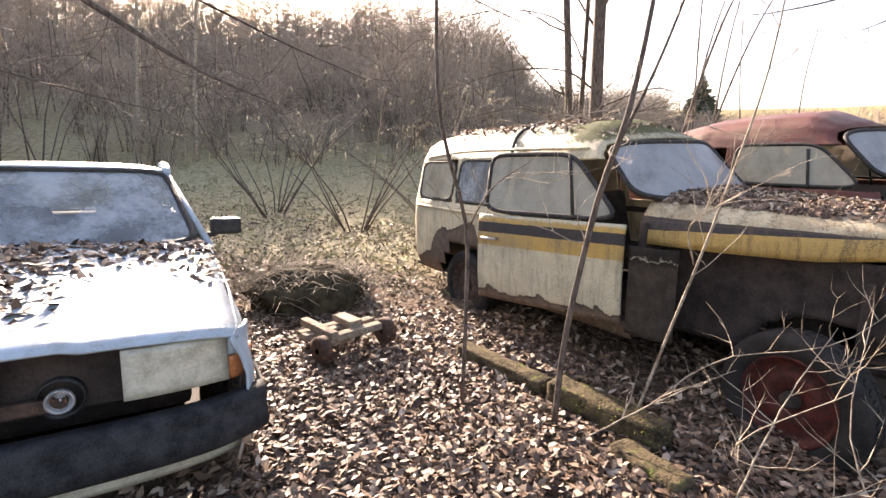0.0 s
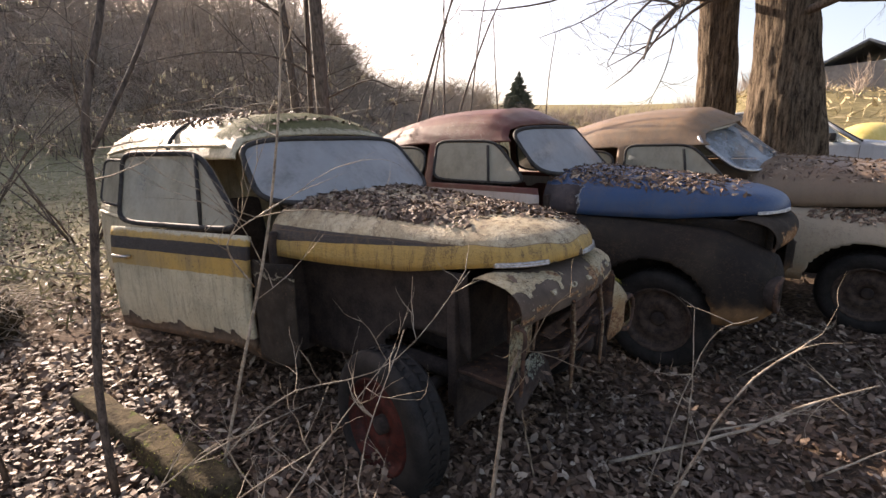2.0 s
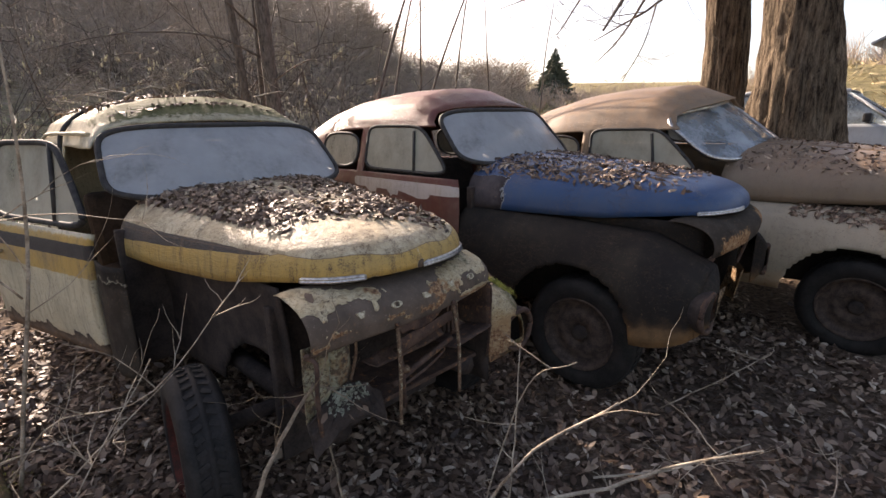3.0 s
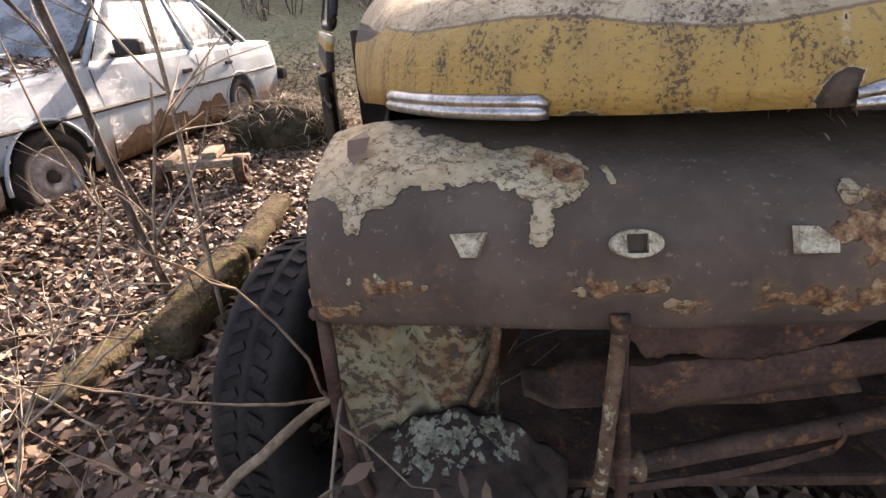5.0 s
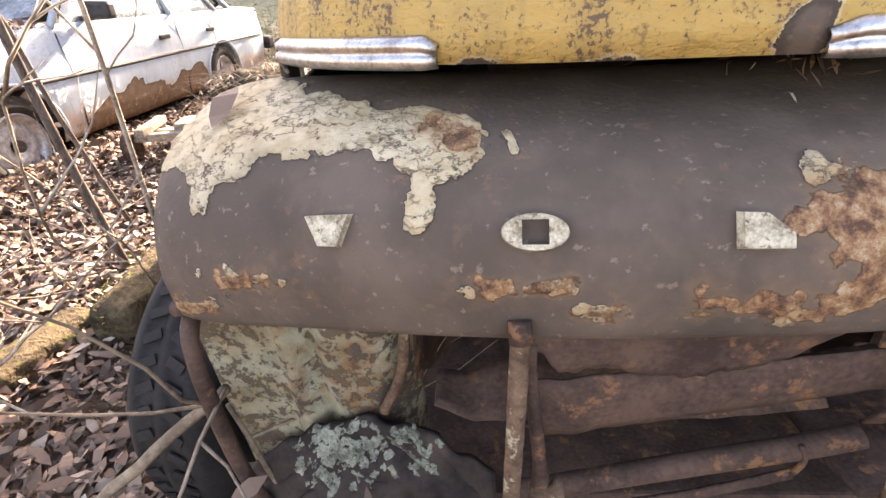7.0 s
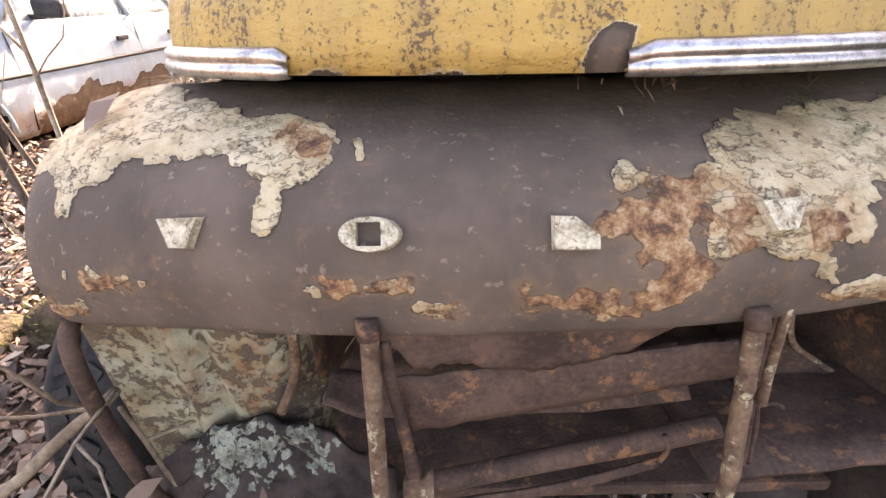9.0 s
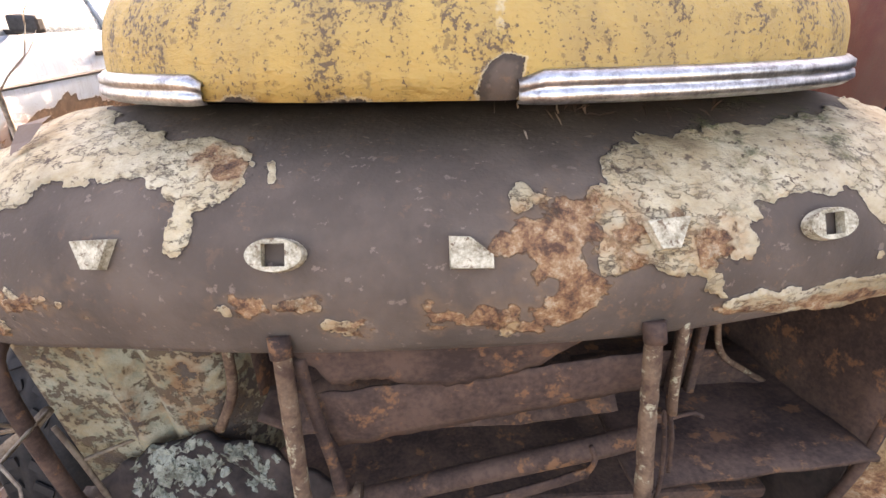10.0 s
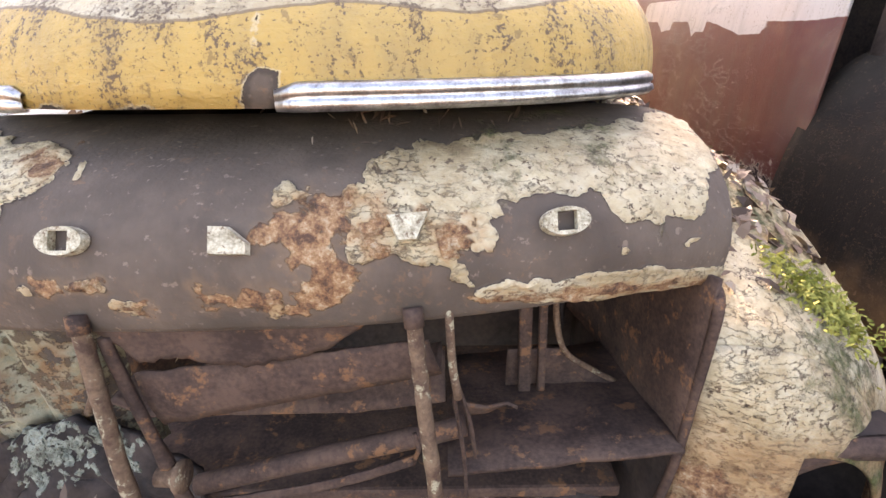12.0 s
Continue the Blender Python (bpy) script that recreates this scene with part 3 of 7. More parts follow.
def cabin_rows():
    return np.array([(0.72, 0.24), (0.77, 0.36), (0.783, 0.48), (0.785, 0.60), (0.782, 0.72), (0.778, 0.83), (0.765, 0.93), (0.752, 0.965), (0.70, 1.18), (0.662, 1.36), (0.635, 1.42), (0.575, 1.515), (0.46, 1.585), (0.25, 1.635), (0.0, 1.65)])


def cabin(parent, name, mat, ys, roof, narrow, holes, attr, arch=None, wide=1.0, waist=0.0):
    """The shell of the cabin, sill to sill over the roof. holes: (side, row0, row1, y0, y1)."""
    rows = cabin_rows()
    K = len(rows)
    y0 = [1.33, 1.33, 1.33, 1.33, 1.33, 1.33, 1.34, 1.36, 1.46, 1.635, 1.68, 1.70, 1.66, 1.60, 1.58]
    z0 = {10: 1.392, 11: 1.45, 12: 1.48, 13: 1.492, 14: 1.497}
    rows[6:9, 1] += np.array((0.6, 1.0, 0.4)) * waist
    rows = rows * np.array([[wide if z > 0.95 else 1.0, 1.0] for _, z in rows])
    full = [(-x, z, k) for k, (x, z) in enumerate(rows)] + [(x, z, k) for k, (x, z) in list(enumerate(rows))[:-1][::-1]]
    P = np.zeros((len(full), len(ys) + 1, 3))
    for i, (x, z, k) in enumerate(full):
        P[i, 0] = (x, y0[k], z0.get(k, z))
        for j, y in enumerate(ys):
            f = narrow(y)
            zz = z if z < 0.93 else 0.93 + (z - 0.93) * roof(y)
            P[i, j + 1] = (x * f * (1 + 0.03 * (1 - roof(y)) if z > 0.95 else 1), max(y, y0[k] + 0.04 * (j + 1)), zz)
    n = len(full)
    ycol = [1.33] + list(ys)

    def keep(i, j):
        side = -1 if i < n // 2 else 1
        k = i if side < 0 else n - 2 - i
        ym = 0.5 * (ycol[j] + ycol[j + 1])
        for s, r0, r1, a, b in holes:
            if s == side and r0 <= k < r1 and a < ym < b:
                return False
        if arch:
            q = P[i:i + 2, j:j + 2].reshape(-1, 3).mean(0)
            for ac, ar in arch:
                if math.hypot(q[1] - ac, (q[2] - 0.24) * 1.1) < ar:
                    return False
        return True
    a, b = 4, 3
    Q = np.array([P[min(i // a, n - 2)] + (P[min(i // a, n - 2) + 1] - P[min(i // a, n - 2)]) * ((i - min(i // a, n - 2) * a) / a) for i in range((n - 1) * a + 1)])
    m = Q.shape[1]
    Q = np.stack([Q[:, min(j // b, m - 2)] + (Q[:, min(j // b, m - 2) + 1] - Q[:, min(j // b, m - 2)]) * ((j - min(j // b, m - 2) * b) / b) for j in range((m - 1) * b + 1)], 1)
    sheet(name, Q, mat, parent, "", 0.012, attr, lambda i, j: keep(i // a, j // b))
    last = P[:, -1]
    mesh_ob("rear_panel", last, [tuple(range(n))], mat, parent, "", False, {k: np.broadcast_to(f(last), n) for k, f in attr.items()})
    return P


def screen_of(rake, high, z0, low, top, bow):
    """Windscreen surface: rake, height, base, half widths, bow."""
    def f(a, b):
        v = (b + 1) / 2
        return Vector(((low + (top - low) * v) * a, 1.215 + rake * v + bow * a * a, z0 + high * v))
    return f


screen = screen_of(0.325, 0.358, 1.109, 0.678, 0.617, 0.159)
screen_broad = screen_of(0.436, 0.352, 1.11, 0.712, 0.70, 0.16)


def side_win(s, y0, y1, slant=0.0, z0=0.985, z1=1.345, off=0.0):
    def f(a, b):
        v = (b + 1) / 2
        z = z0 + (z1 - z0) * v
        x = np.interp(z, [0.965, 1.18, 1.36], [0.752, 0.70, 0.662]) + off
        lo = y0 + slant * v
        return Vector((s * x, lo + (y1 - lo) * (a + 1) / 2, z))
    return f


def fender(parent, s, mat, attr, lens=True):
    """Front wing with wheel arch, on side s."""
    ys = np.concatenate([np.linspace(-0.10, 0.1, 9), np.linspace(0.14, 1.36, 42)])
    A = np.linspace(0, math.pi / 2, 26)
    P = np.zeros((len(ys), len(A), 3))
    for i, y in enumerate(ys):
        t = math.sqrt(max(0.0, 1 - ((0.18 - y) / 0.30) ** 2)) if y < 0.18 else 1.0
        xo = 0.60 + 0.22 * t
        zi = (0.86 - 0.0 * y) - 0.13 * (1 - t)
        xi = np.interp(y, [-0.1, 0.1, 0.6, 1.36], [0.43, 0.42, 0.50, 0.62])
        zb = 0.30 + 0.10 * (1 - t)
        zi = np.interp(y, [-0.1, 0.2, 0.7, 1.36], [0.68, 0.80, 0.83, 0.85])
        for k, w in enumerate(A):
            c, q = math.cos(w), math.sin(w)
            P[i, k] = (s * (xi + (xo - xi) * q ** 0.85), y, zb + (zi - zb) * c ** 0.75)

    Q = P.copy()

    def keep(i, j):
        q = Q[i:i + 2, j:j + 2].reshape(-1, 3).mean(0)
        return math.hypot(q[1] - 0.52, q[2] - 0.26) > 0.37 or abs(q[0]) < 0.6
    P = arch_cut(P, 0.52, 0.26, 0.37, lambda p: np.abs(p[..., 0]) > 0.57)
    sheet("front_wing", P, mat, parent, "", 0.006, attr, keep)
    loop = [P[0, k] for k in range(len(A))] + [np.array((s * x, -0.10, 0.36)) for x in np.linspace(0.66, 0.44, 8)[1:]] + [np.array((s * 0.43, -0.10, z)) for z in np.linspace(0.36, 0.70, 10)[1:-1]]
    C = np.array((s * 0.60, -0.10, 0.50))
    cap = np.array([[C + (p - C) * math.cos(q) / math.cos(0.7) + np.array((0, -0.16 * (math.sin(q) - math.sin(0.7)), 0)) for p in loop] for q in np.linspace(0.7, 1.25, 12)])
    sheet("wing_front", cap, mat, parent, "", 0.005, attr, None, True)
    ring = [(s * (0.61 + 0.105 * math.cos(w)), -0.142 + 0.012 * abs(math.cos(w)), 0.485 + 0.095 * math.sin(w)) for w in np.linspace(0, 2 * math.pi, 33)]
    tube("headlamp_ring", ring, 0.014, M_RUST, parent, "", 6)
    V, F = lathe([(-0.11, 0.11), (-0.02, 0.10), (0.03, 0.05), (0.05, 0.001)], 28, "y")
    bowl = mesh_ob("headlamp_bowl", V, F, M_INNER, parent)
    bowl.matrix_basis = Matrix.Translation((s * 0.61, -0.03, 0.485))


NOSE_PROFILE = smooth_line([(0.07, 0.893), (0.02, 0.897), (-0.045, 0.888), (-0.105, 0.872), (-0.147, 0.842), (-0.164, 0.806), (-0.162, 0.775), (-0.155, 0.758), (-0.136, 0.753)], 60)


def nose_point(u, s, c=0.0):
    """The nose panel at lateral place u and profile place s in 0..1."""
    k = s * (len(NOSE_PROFILE) - 1)
    i = min(int(k), len(NOSE_PROFILE) - 2)
    y, z = NOSE_PROFILE[i] + (NOSE_PROFILE[i + 1] - NOSE_PROFILE[i]) * (k - i)
    e = abs(u - c)
    drop = max(0.0, e - 0.29) / 0.165
    top = (0.90 - z) / 0.16
    z2 = z - 0.022 * drop ** 3 * max(0.0, 1 - top) - 0.01 * drop * top
    lipdrop = -0.04 * min(1.0, e / 0.44) ** 1.5 * max(0, top) if u < c else 0.0
    lipdrop -= 0.016 * max(0.0, 1 - (e / 0.34) ** 2) * max(0.0, top - 0.6) / 0.4
    return Vector((u, y + 0.33 * (u - c) ** 2 + 0.015 * drop ** 3, z2 + lipdrop))


def nose_sheet(parent, mat, patches, rusts, name="nose_panel", n=150, m=60):
    """Nose panel; patches are outlines of the paint that still clings, in (u, s)."""
    us, ss = np.linspace(-0.450, 0.435, n), np.linspace(0, 1, m)
    P = np.array([[nose_point(u, s) for s in ss] for u in us])
    U, S = np.meshgrid(us, ss, indexing="ij")
    Y = S * 0.36
    wob = 0.011 * fractal(U, Y, 38, 3.0, 4)
    d = np.full(U.shape, -1.0)
    for poly in patches:
        d = np.maximum(d, blob_sdf(poly, U, Y))
    d = d + wob - 0.002
    rust = np.zeros(U.shape)
    wob2 = 0.020 * fractal(U, Y, 45, 9.0, 4)
    for poly in rusts:
        rust = np.maximum(rust, ramp01(blob_sdf(poly, U, Y) + wob2 - 0.002, -0.016, 0.016))
    # the paint skin stands proud of the steel and curls at its edge
    N = np.cross(np.gradient(P, axis=0), np.gradient(P, axis=1))
    N /= np.linalg.norm(N, axis=2)[..., None]
    if N[n // 2, m // 2, 1] > 0:
        N = -N
    curl = np.exp(-((d - 0.003) / 0.004) ** 2) * ramp01(fractal(U, Y, 22, 5.0, 2), -0.1, 0.5)
    skin = ramp01(d, -0.0012, 0.0014)
    P = P + N * (0.0016 * skin + 0.0035 * curl * skin + 0.0006 * fractal(U, Y, 60, 1.0, 2) * skin)[..., None]
    sheet(name, P, mat, parent, "dark bare steel with flakes of cream paint", 0.003,
          {"bare": lambda v: 1 - ramp01(d, -0.003, 0.003).ravel(), "rust": lambda v: rust.ravel() * 0.85, "moss": lambda v: (0.26 * ramp01(U, 0.1, 0.2) + 0.14 * ramp01(np.minimum(U - 0.15, 0.36 - U), 0, 0.05) * ramp01(0.19 - Y, 0, 0.03) + 0.12).ravel()})


def chrome_strip(parent, x0, x1, shift=0.0, lift=0.0):
    half = smooth_line([(0, -0.105), (0.16, -0.085), (0.30, -0.02), (0.385, 0.09), (0.44, 0.25)], 60)
    line = np.vstack([half[::-1] * (-1, 1), half[1:]])
    pts = [(x + shift, y - 0.004, np.interp(y, [-0.1, 0.1, 0.5], [0.912, 0.900, 0.856]) + lift) for x, y in line if x0 <= x <= x1]
    pts = smooth_line(pts, 26)
    prof = [(0.0, -0.006), (-0.010, -0.006), (-0.016, 0.0), (-0.014, 0.007), (-0.008, 0.010), (-0.013, 0.014), (-0.012, 0.021), (-0.004, 0.026), (0.0, 0.026)]
    P = np.zeros((len(pts), len(prof), 3))
    for i, p in enumerate(pts):
        d = pts[min(i + 1, len(pts) - 1)] - pts[max(i - 1, 0)]
        nrm = np.array([d[1], -d[0]]) / math.hypot(d[0], d[1])
        e = min(1.0, (min(i, len(pts) - 1 - i) + 0.6) / 1.6)
        for k, (o, z) in enumerate(prof):
            P[i, k] = (p[0] - nrm[0] * o * e * 0.7, p[1] - nrm[1] * o * e * 0.7, p[2] + (z * 0.66 + 0.002) * (0.5 + 0.5 * e))
    return sheet("chrome_strip", P, M_CHROME, parent, "pitted chrome moulding", 0.002)


# ---- cream and yellow van ----
VAN = pose(2.564, 2.278, 0, 0, -1.4, 33.1)


def zeros(v):
    return np.zeros(len(v))


def build_van():
    van = thing("delivery_van", "derelict cream and yellow van, wings gone, standing among leaves", "van", VAN)

    def stripe_hood(v):
        a = np.abs(v[:, 0])
        lo = np.interp(v[:, 1], [0.2, 1.36], [0.985, 0.935])
        hi = np.interp(v[:, 1], [0.2, 1.36], [0.990, 1.015])
        return ramp01(np.minimum(v[:, 2] - lo, hi - v[:, 2]), -0.012, 0.012) * (v[:, 1] > 0.18) * ramp01(a, 0.36, 0.42)

    def tone_hood(v):
        edge = 0.990 + 0.03 * np.abs(v[:, 0]) + 0.006 * np.sin(23 * v[:, 0])
        edge = np.where(v[:, 1] > 0.22, 0.99, edge)
        return ramp01(edge - v[:, 2], -0.02, 0.02)

    def bare_hood(v):
        c = np.exp(-((v[:, 0] - 0.024 + 0.006 * np.sin(70 * v[:, 2])) / (0.006 + 0.30 * np.clip(0.952 - v[:, 2], 0, 1))) ** 2) * ramp01(0.968 - v[:, 2] + 0.02 * np.exp(-((v[:, 0] - 0.024) / 0.009) ** 2), -0.012, 0.02) * (v[:, 1] < 0.15)
        low = ramp01(0.925 - v[:, 2] + 0.006 * np.sin(60 * v[:, 0]), -0.012, 0.012) * ramp01(v[:, 0], -0.22, -0.18) * ramp01(-v[:, 0], -0.02, 0.02) * (v[:, 1] < 0.1)
        line = np.exp(-((v[:, 0] - 0.024) / 0.006) ** 2) * (v[:, 2] > 0.965) * (v[:, 1] < 0.4) * 0.45
        return np.maximum(np.maximum(c * 1.05, low * 0.68), line)
    hp = hood_sheet(van, M_HOOD, {"stripe": stripe_hood, "tone": tone_hood, "bare": bare_hood, "rust": zeros, "moss": lambda v: 0.25 * ramp01(v[:, 2], 1.02, 1.08)}, 0.022, 0.012)
    chrome_strip(van, -0.395, -0.215, 0.022, 0.012)
    chrome_strip(van, 0.005, 0.375, 0.022, 0.012)

    patches = [
        [(-0.46, 0.0), (-0.46, 0.150), (-0.433, 0.151), (-0.413, 0.154), (-0.408, 0.178), (-0.398, 0.187), (-0.388, 0.178), (-0.373, 0.166), (-0.358, 0.157), (-0.333, 0.145), (-0.288, 0.141), (-0.248, 0.144), (-0.229, 0.150), (-0.215, 0.160), (-0.221, 0.172), (-0.226, 0.191), (-0.214, 0.197), (-0.203, 0.182), (-0.202, 0.164), (-0.189, 0.157), (-0.172, 0.151), (-0.166, 0.142), (-0.168, 0.128), (-0.184, 0.109), (-0.204, 0.100), (-0.253, 0.091), (-0.323, 0.073), (-0.37, 0.04), (-0.39, 0.0)],
        [(0.101, 0.130), (0.096, 0.151), (0.081, 0.160), (0.087, 0.185), (0.086, 0.206), (0.100, 0.222), (0.126, 0.218), (0.166, 0.226), (0.176, 0.212), (0.206, 0.217), (0.207, 0.197), (0.215, 0.172), (0.25, 0.169), (0.29, 0.172), (0.305, 0.188), (0.33, 0.197), (0.405, 0.200), (0.415, 0.157), (0.44, 0.150), (0.44, 0.05), (0.375, 0.080), (0.26, 0.100), (0.186, 0.101), (0.121, 0.112)],
        [(0.168, 0.236), (0.181, 0.230), (0.196, 0.248), (0.27, 0.254), (0.35, 0.251), (0.42, 0.262), (0.44, 0.275), (0.44, 0.325), (0.35, 0.318), (0.27, 0.300), (0.206, 0.281), (0.196, 0.269)],
        [(-0.410, 0.224), (-0.393, 0.223), (-0.396, 0.237), (-0.413, 0.237)], [(-0.372, 0.217), (-0.348, 0.224), (-0.318, 0.227), (-0.316, 0.239), (-0.34, 0.236), (-0.373, 0.242)],
        [(-0.445, 0.266), (-0.378, 0.254), (-0.381, 0.269), (-0.448, 0.287)], [(-0.119, 0.234), (-0.104, 0.248), (-0.092, 0.250), (-0.088, 0.268), (-0.100, 0.276), (-0.108, 0.262)],
        [(-0.199, 0.236), (-0.184, 0.233), (-0.165, 0.238), (-0.184, 0.242)], [(-0.150, 0.234), (-0.128, 0.232), (-0.129, 0.240), (-0.146, 0.241)],
        [(0.024, 0.158), (0.036, 0.140), (0.044, 0.152), (0.060, 0.160), (0.036, 0.166)],
        [(0.016, 0.250), (0.030, 0.246), (0.036, 0.272), (0.020, 0.280)], [(0.315, 0.222), (0.325, 0.218), (0.325, 0.230), (0.318, 0.232)], [(0.37, 0.222), (0.395, 0.220), (0.39, 0.231), (0.372, 0.230)],
        [(-0.158, 0.130), (-0.152, 0.118), (-0.148, 0.130), (-0.145, 0.142), (-0.154, 0.142)]]
    rusts = [[(-0.215, 0.105), (-0.185, 0.105), (-0.170, 0.125), (-0.180, 0.148), (-0.205, 0.140)],
             [(0.011, 0.194), (0.026, 0.163), (0.061, 0.160), (0.092, 0.152), (0.092, 0.185), (0.090, 0.206), (0.104, 0.227), (0.093, 0.251), (0.058, 0.286), (0.026, 0.278), (0.046, 0.227), (0.021, 0.206)],
             [(0.10, 0.165), (0.125, 0.160), (0.120, 0.215), (0.10, 0.218)], [(0.180, 0.262), (0.30, 0.275), (0.42, 0.285), (0.43, 0.318), (0.30, 0.305), (0.206, 0.284)], [(0.15, 0.185), (0.175, 0.180), (0.205, 0.215), (0.16, 0.222)],
             [(-0.38, 0.215), (-0.31, 0.228), (-0.31, 0.245), (-0.38, 0.246)], [(-0.20, 0.230), (-0.12, 0.230), (-0.12, 0.245), (-0.20, 0.246)], [(-0.115, 0.245), (-0.08, 0.250), (-0.085, 0.275), (-0.11, 0.272)],
             [(-0.04, 0.240), (0.03, 0.238), (0.035, 0.275), (-0.045, 0.264)], [(-0.45, 0.262), (-0.38, 0.254), (-0.38, 0.272), (-0.45, 0.29)]]
    nose_sheet(van, M_NOSE, patches, rusts, n=360, m=150)
    # raised badge shapes across the nose
    shapes = {
        "wedge": [(-0.021, 0.014), (0.021, 0.016), (0.009, -0.013), (-0.009, -0.013)],
        "block": [(-0.018, 0.015), (0.000, 0.014), (0.020, -0.003), (0.020, -0.015), (-0.018, -0.014)]}
    for kind, u, s in (("wedge", -0.279, 0.539), ("oval", -0.140, 0.539), ("block", -0.004, 0.545), ("wedge", 0.136, 0.531), ("oval", 0.265, 0.539)):
        p = nose_point(u, s)
        du = (nose_point(u + 0.01, s) - nose_point(u - 0.01, s)).normalized()
        ds = (nose_point(u, s - 0.02) - nose_point(u, s + 0.02)).normalized()
        nn = du.cross(ds).normalized()
        bm = bmesh.new()
        if kind == "oval":
            o = [bm.verts.new(p + nn * 0.003 + du * 0.022 * math.cos(w) + ds * 0.0125 * math.sin(w)) for w in np.linspace(0, 2 * math.pi, 24, endpoint=False)]
            q = [bm.verts.new(p + nn * 0.003 + du * max(-0.009, min(0.009, 0.014 * math.cos(w))) + ds * max(-0.0085, min(0.0085, 0.013 * math.sin(w)))) for w in np.linspace(0, 2 * math.pi, 24, endpoint=False)]
            faces = [bm.faces.new((o[i], o[(i + 1) % 24], q[(i + 1) % 24], q[i])) for i in range(24)]
        else:
            faces = [bm.faces.new([bm.verts.new(p + nn * 0.003 + du * a * 0.82 + ds * b * 0.8) for a, b in shapes[kind]])]
        ex = bmesh.ops.extrude_face_region(bm, geom=faces)
        top = [v for v in ex["geom"] if isinstance(v, bmesh.types.BMVert)]
        for v in top:
            v.co += nn * 0.008 + (p - v.co) * 0.06
        part("badge_shape", bm, M_BADGE, van, "flaking cream raised badge piece")

    # cabin with roof
    ys = [1.90, 2.10, 2.30, 2.46, 2.53, 2.66, 2.80, 2.95, 3.10, 3.24, 3.30, 3.40, 3.50, 3.62, 3.75, 3.90, 3.97, 4.03, 4.08, 4.11]
    roof = lambda y: np.interp(y, [1.9, 2.2, 3.7, 3.97, 4.05, 4.11], [0.985, 1.0, 0.99, 0.93, 0.84, 0.72])
    narrow = lambda y: np.interp(y, [1.9, 3.6, 3.97, 4.05, 4.11], [1, 0.985, 0.95, 0.91, 0.84])
    holes = [(-1, 1, 9, 1.3, 2.47), (-1, 7, 9, 2.55, 3.25), (-1, 7, 9, 3.29, 3.91), (1, 7, 9, 1.6, 2.40), (1, 7, 9, 2.55, 3.25), (1, 7, 9, 3.29, 3.91)]

    def bare(v):
        low = ramp01(0.42 - v[:, 2] + 0.05 * np.sin(9 * v[:, 1]), -0.05, 0.06) * 0.75
        arch = ramp01(0.56 - np.hypot(v[:, 1] - 3.1, v[:, 2] - 0.24) + 0.05 * np.sin(13 * v[:, 1] + 9 * v[:, 2]), -0.04, 0.06)
        return np.maximum(low, arch * (v[:, 0] < 0))

    def tone(v):
        return ramp01(np.minimum(v[:, 2] - 0.78, 0.92 - v[:, 2]), -0.03, 0.03) * ramp01(-v[:, 1], -3.2, -1.5) * 0.55

    def stripe(v):
        return ramp01(np.minimum(v[:, 2] - 0.84, 0.90 - v[:, 2]), -0.012, 0.012) * ramp01(-v[:, 1], -3.0, -2.4) * (v[:, 2] < 0.93)

    def moss(v):
        return 0.95 * np.exp(-((v[:, 1] - 1.85) / 0.25) ** 2) * ramp01(v[:, 2], 1.42, 1.5) + 0.42 * ramp01(v[:, 2], 1.5, 1.58) + 0.3 * ramp01(0.6 - v[:, 2], 0, 0.3)
    cabin(van, "body_shell", M_VAN, ys, roof, narrow, holes, {"bare": bare, "tone": tone, "stripe": stripe, "moss": moss, "rust": lambda v: 0.5 * ramp01(0.5 - v[:, 2], 0, 0.2)}, [(3.1, 0.40)])
    tube('roof_strap', smooth_line([(-0.685, 2.52, 1.30), (-0.655, 2.55, 1.43), (-0.575, 2.60, 1.525), (-0.46, 2.64, 1.592), (-0.25, 2.68, 1.645), (0.1, 2.7, 1.655)], 24), 0.014, M_TRIM, van, 'black strap over the roof', 6)
    window(van, screen, M_SCREEN, 0.017, 5, None, "windscreen", "grey dusty curved windscreen glass")
    for s in (-1, 1):
        window(van, side_win(s, 2.56, 3.24, z1=1.35), M_CLEAR if s < 0 else M_PANE, 0.012, 7)
        window(van, side_win(s, 3.31, 3.89, z1=1.335), M_PANE, 0.012, 6)
    window(van, side_win(1, 1.56, 2.40, 0.18), M_PANE, 0.012, 6)
    # roof seam and loose front roof panel edge
    tube("roof_gutter", smooth_line([(-0.63, 1.80, 1.43), (-0.655, 2.2, 1.435), (-0.655, 3.2, 1.43), (-0.63, 3.9, 1.38)], 20), 0.012, M_VAN, van, "", 6)
    tube("waist_moulding", smooth_line([(-0.775, 2.50, 0.905), (-0.78, 3.0, 0.90), (-0.765, 3.6, 0.90), (-0.74, 3.95, 0.90)], 16), 0.016, M_VAN, van, "", 6)
    bm = bmesh.new()
    box(bm, (1.40, 2.7, 0.03), (0, 2.70, 0.26), 0.005)
    part("floor_pan", bm, M_INNER, van)
    bm = bmesh.new()
    box(bm, (1.36, 0.04, 0.72), (0, 1.33, 0.62), 0.01)
    part("bulkhead", bm, M_INNER, van)
    for sx in (-0.36, 0.36):
        bm = bmesh.new()
        box(bm, (0.52, 0.48, 0.16), (sx, 2.15, 0.52), 0.05)
        box(bm, (0.52, 0.14, 0.52), (sx, 2.42, 0.80), 0.05, pose(0, 0, 0, -12))
        part("seat", bm, M_INNER, van, "dark rotten bench seat")
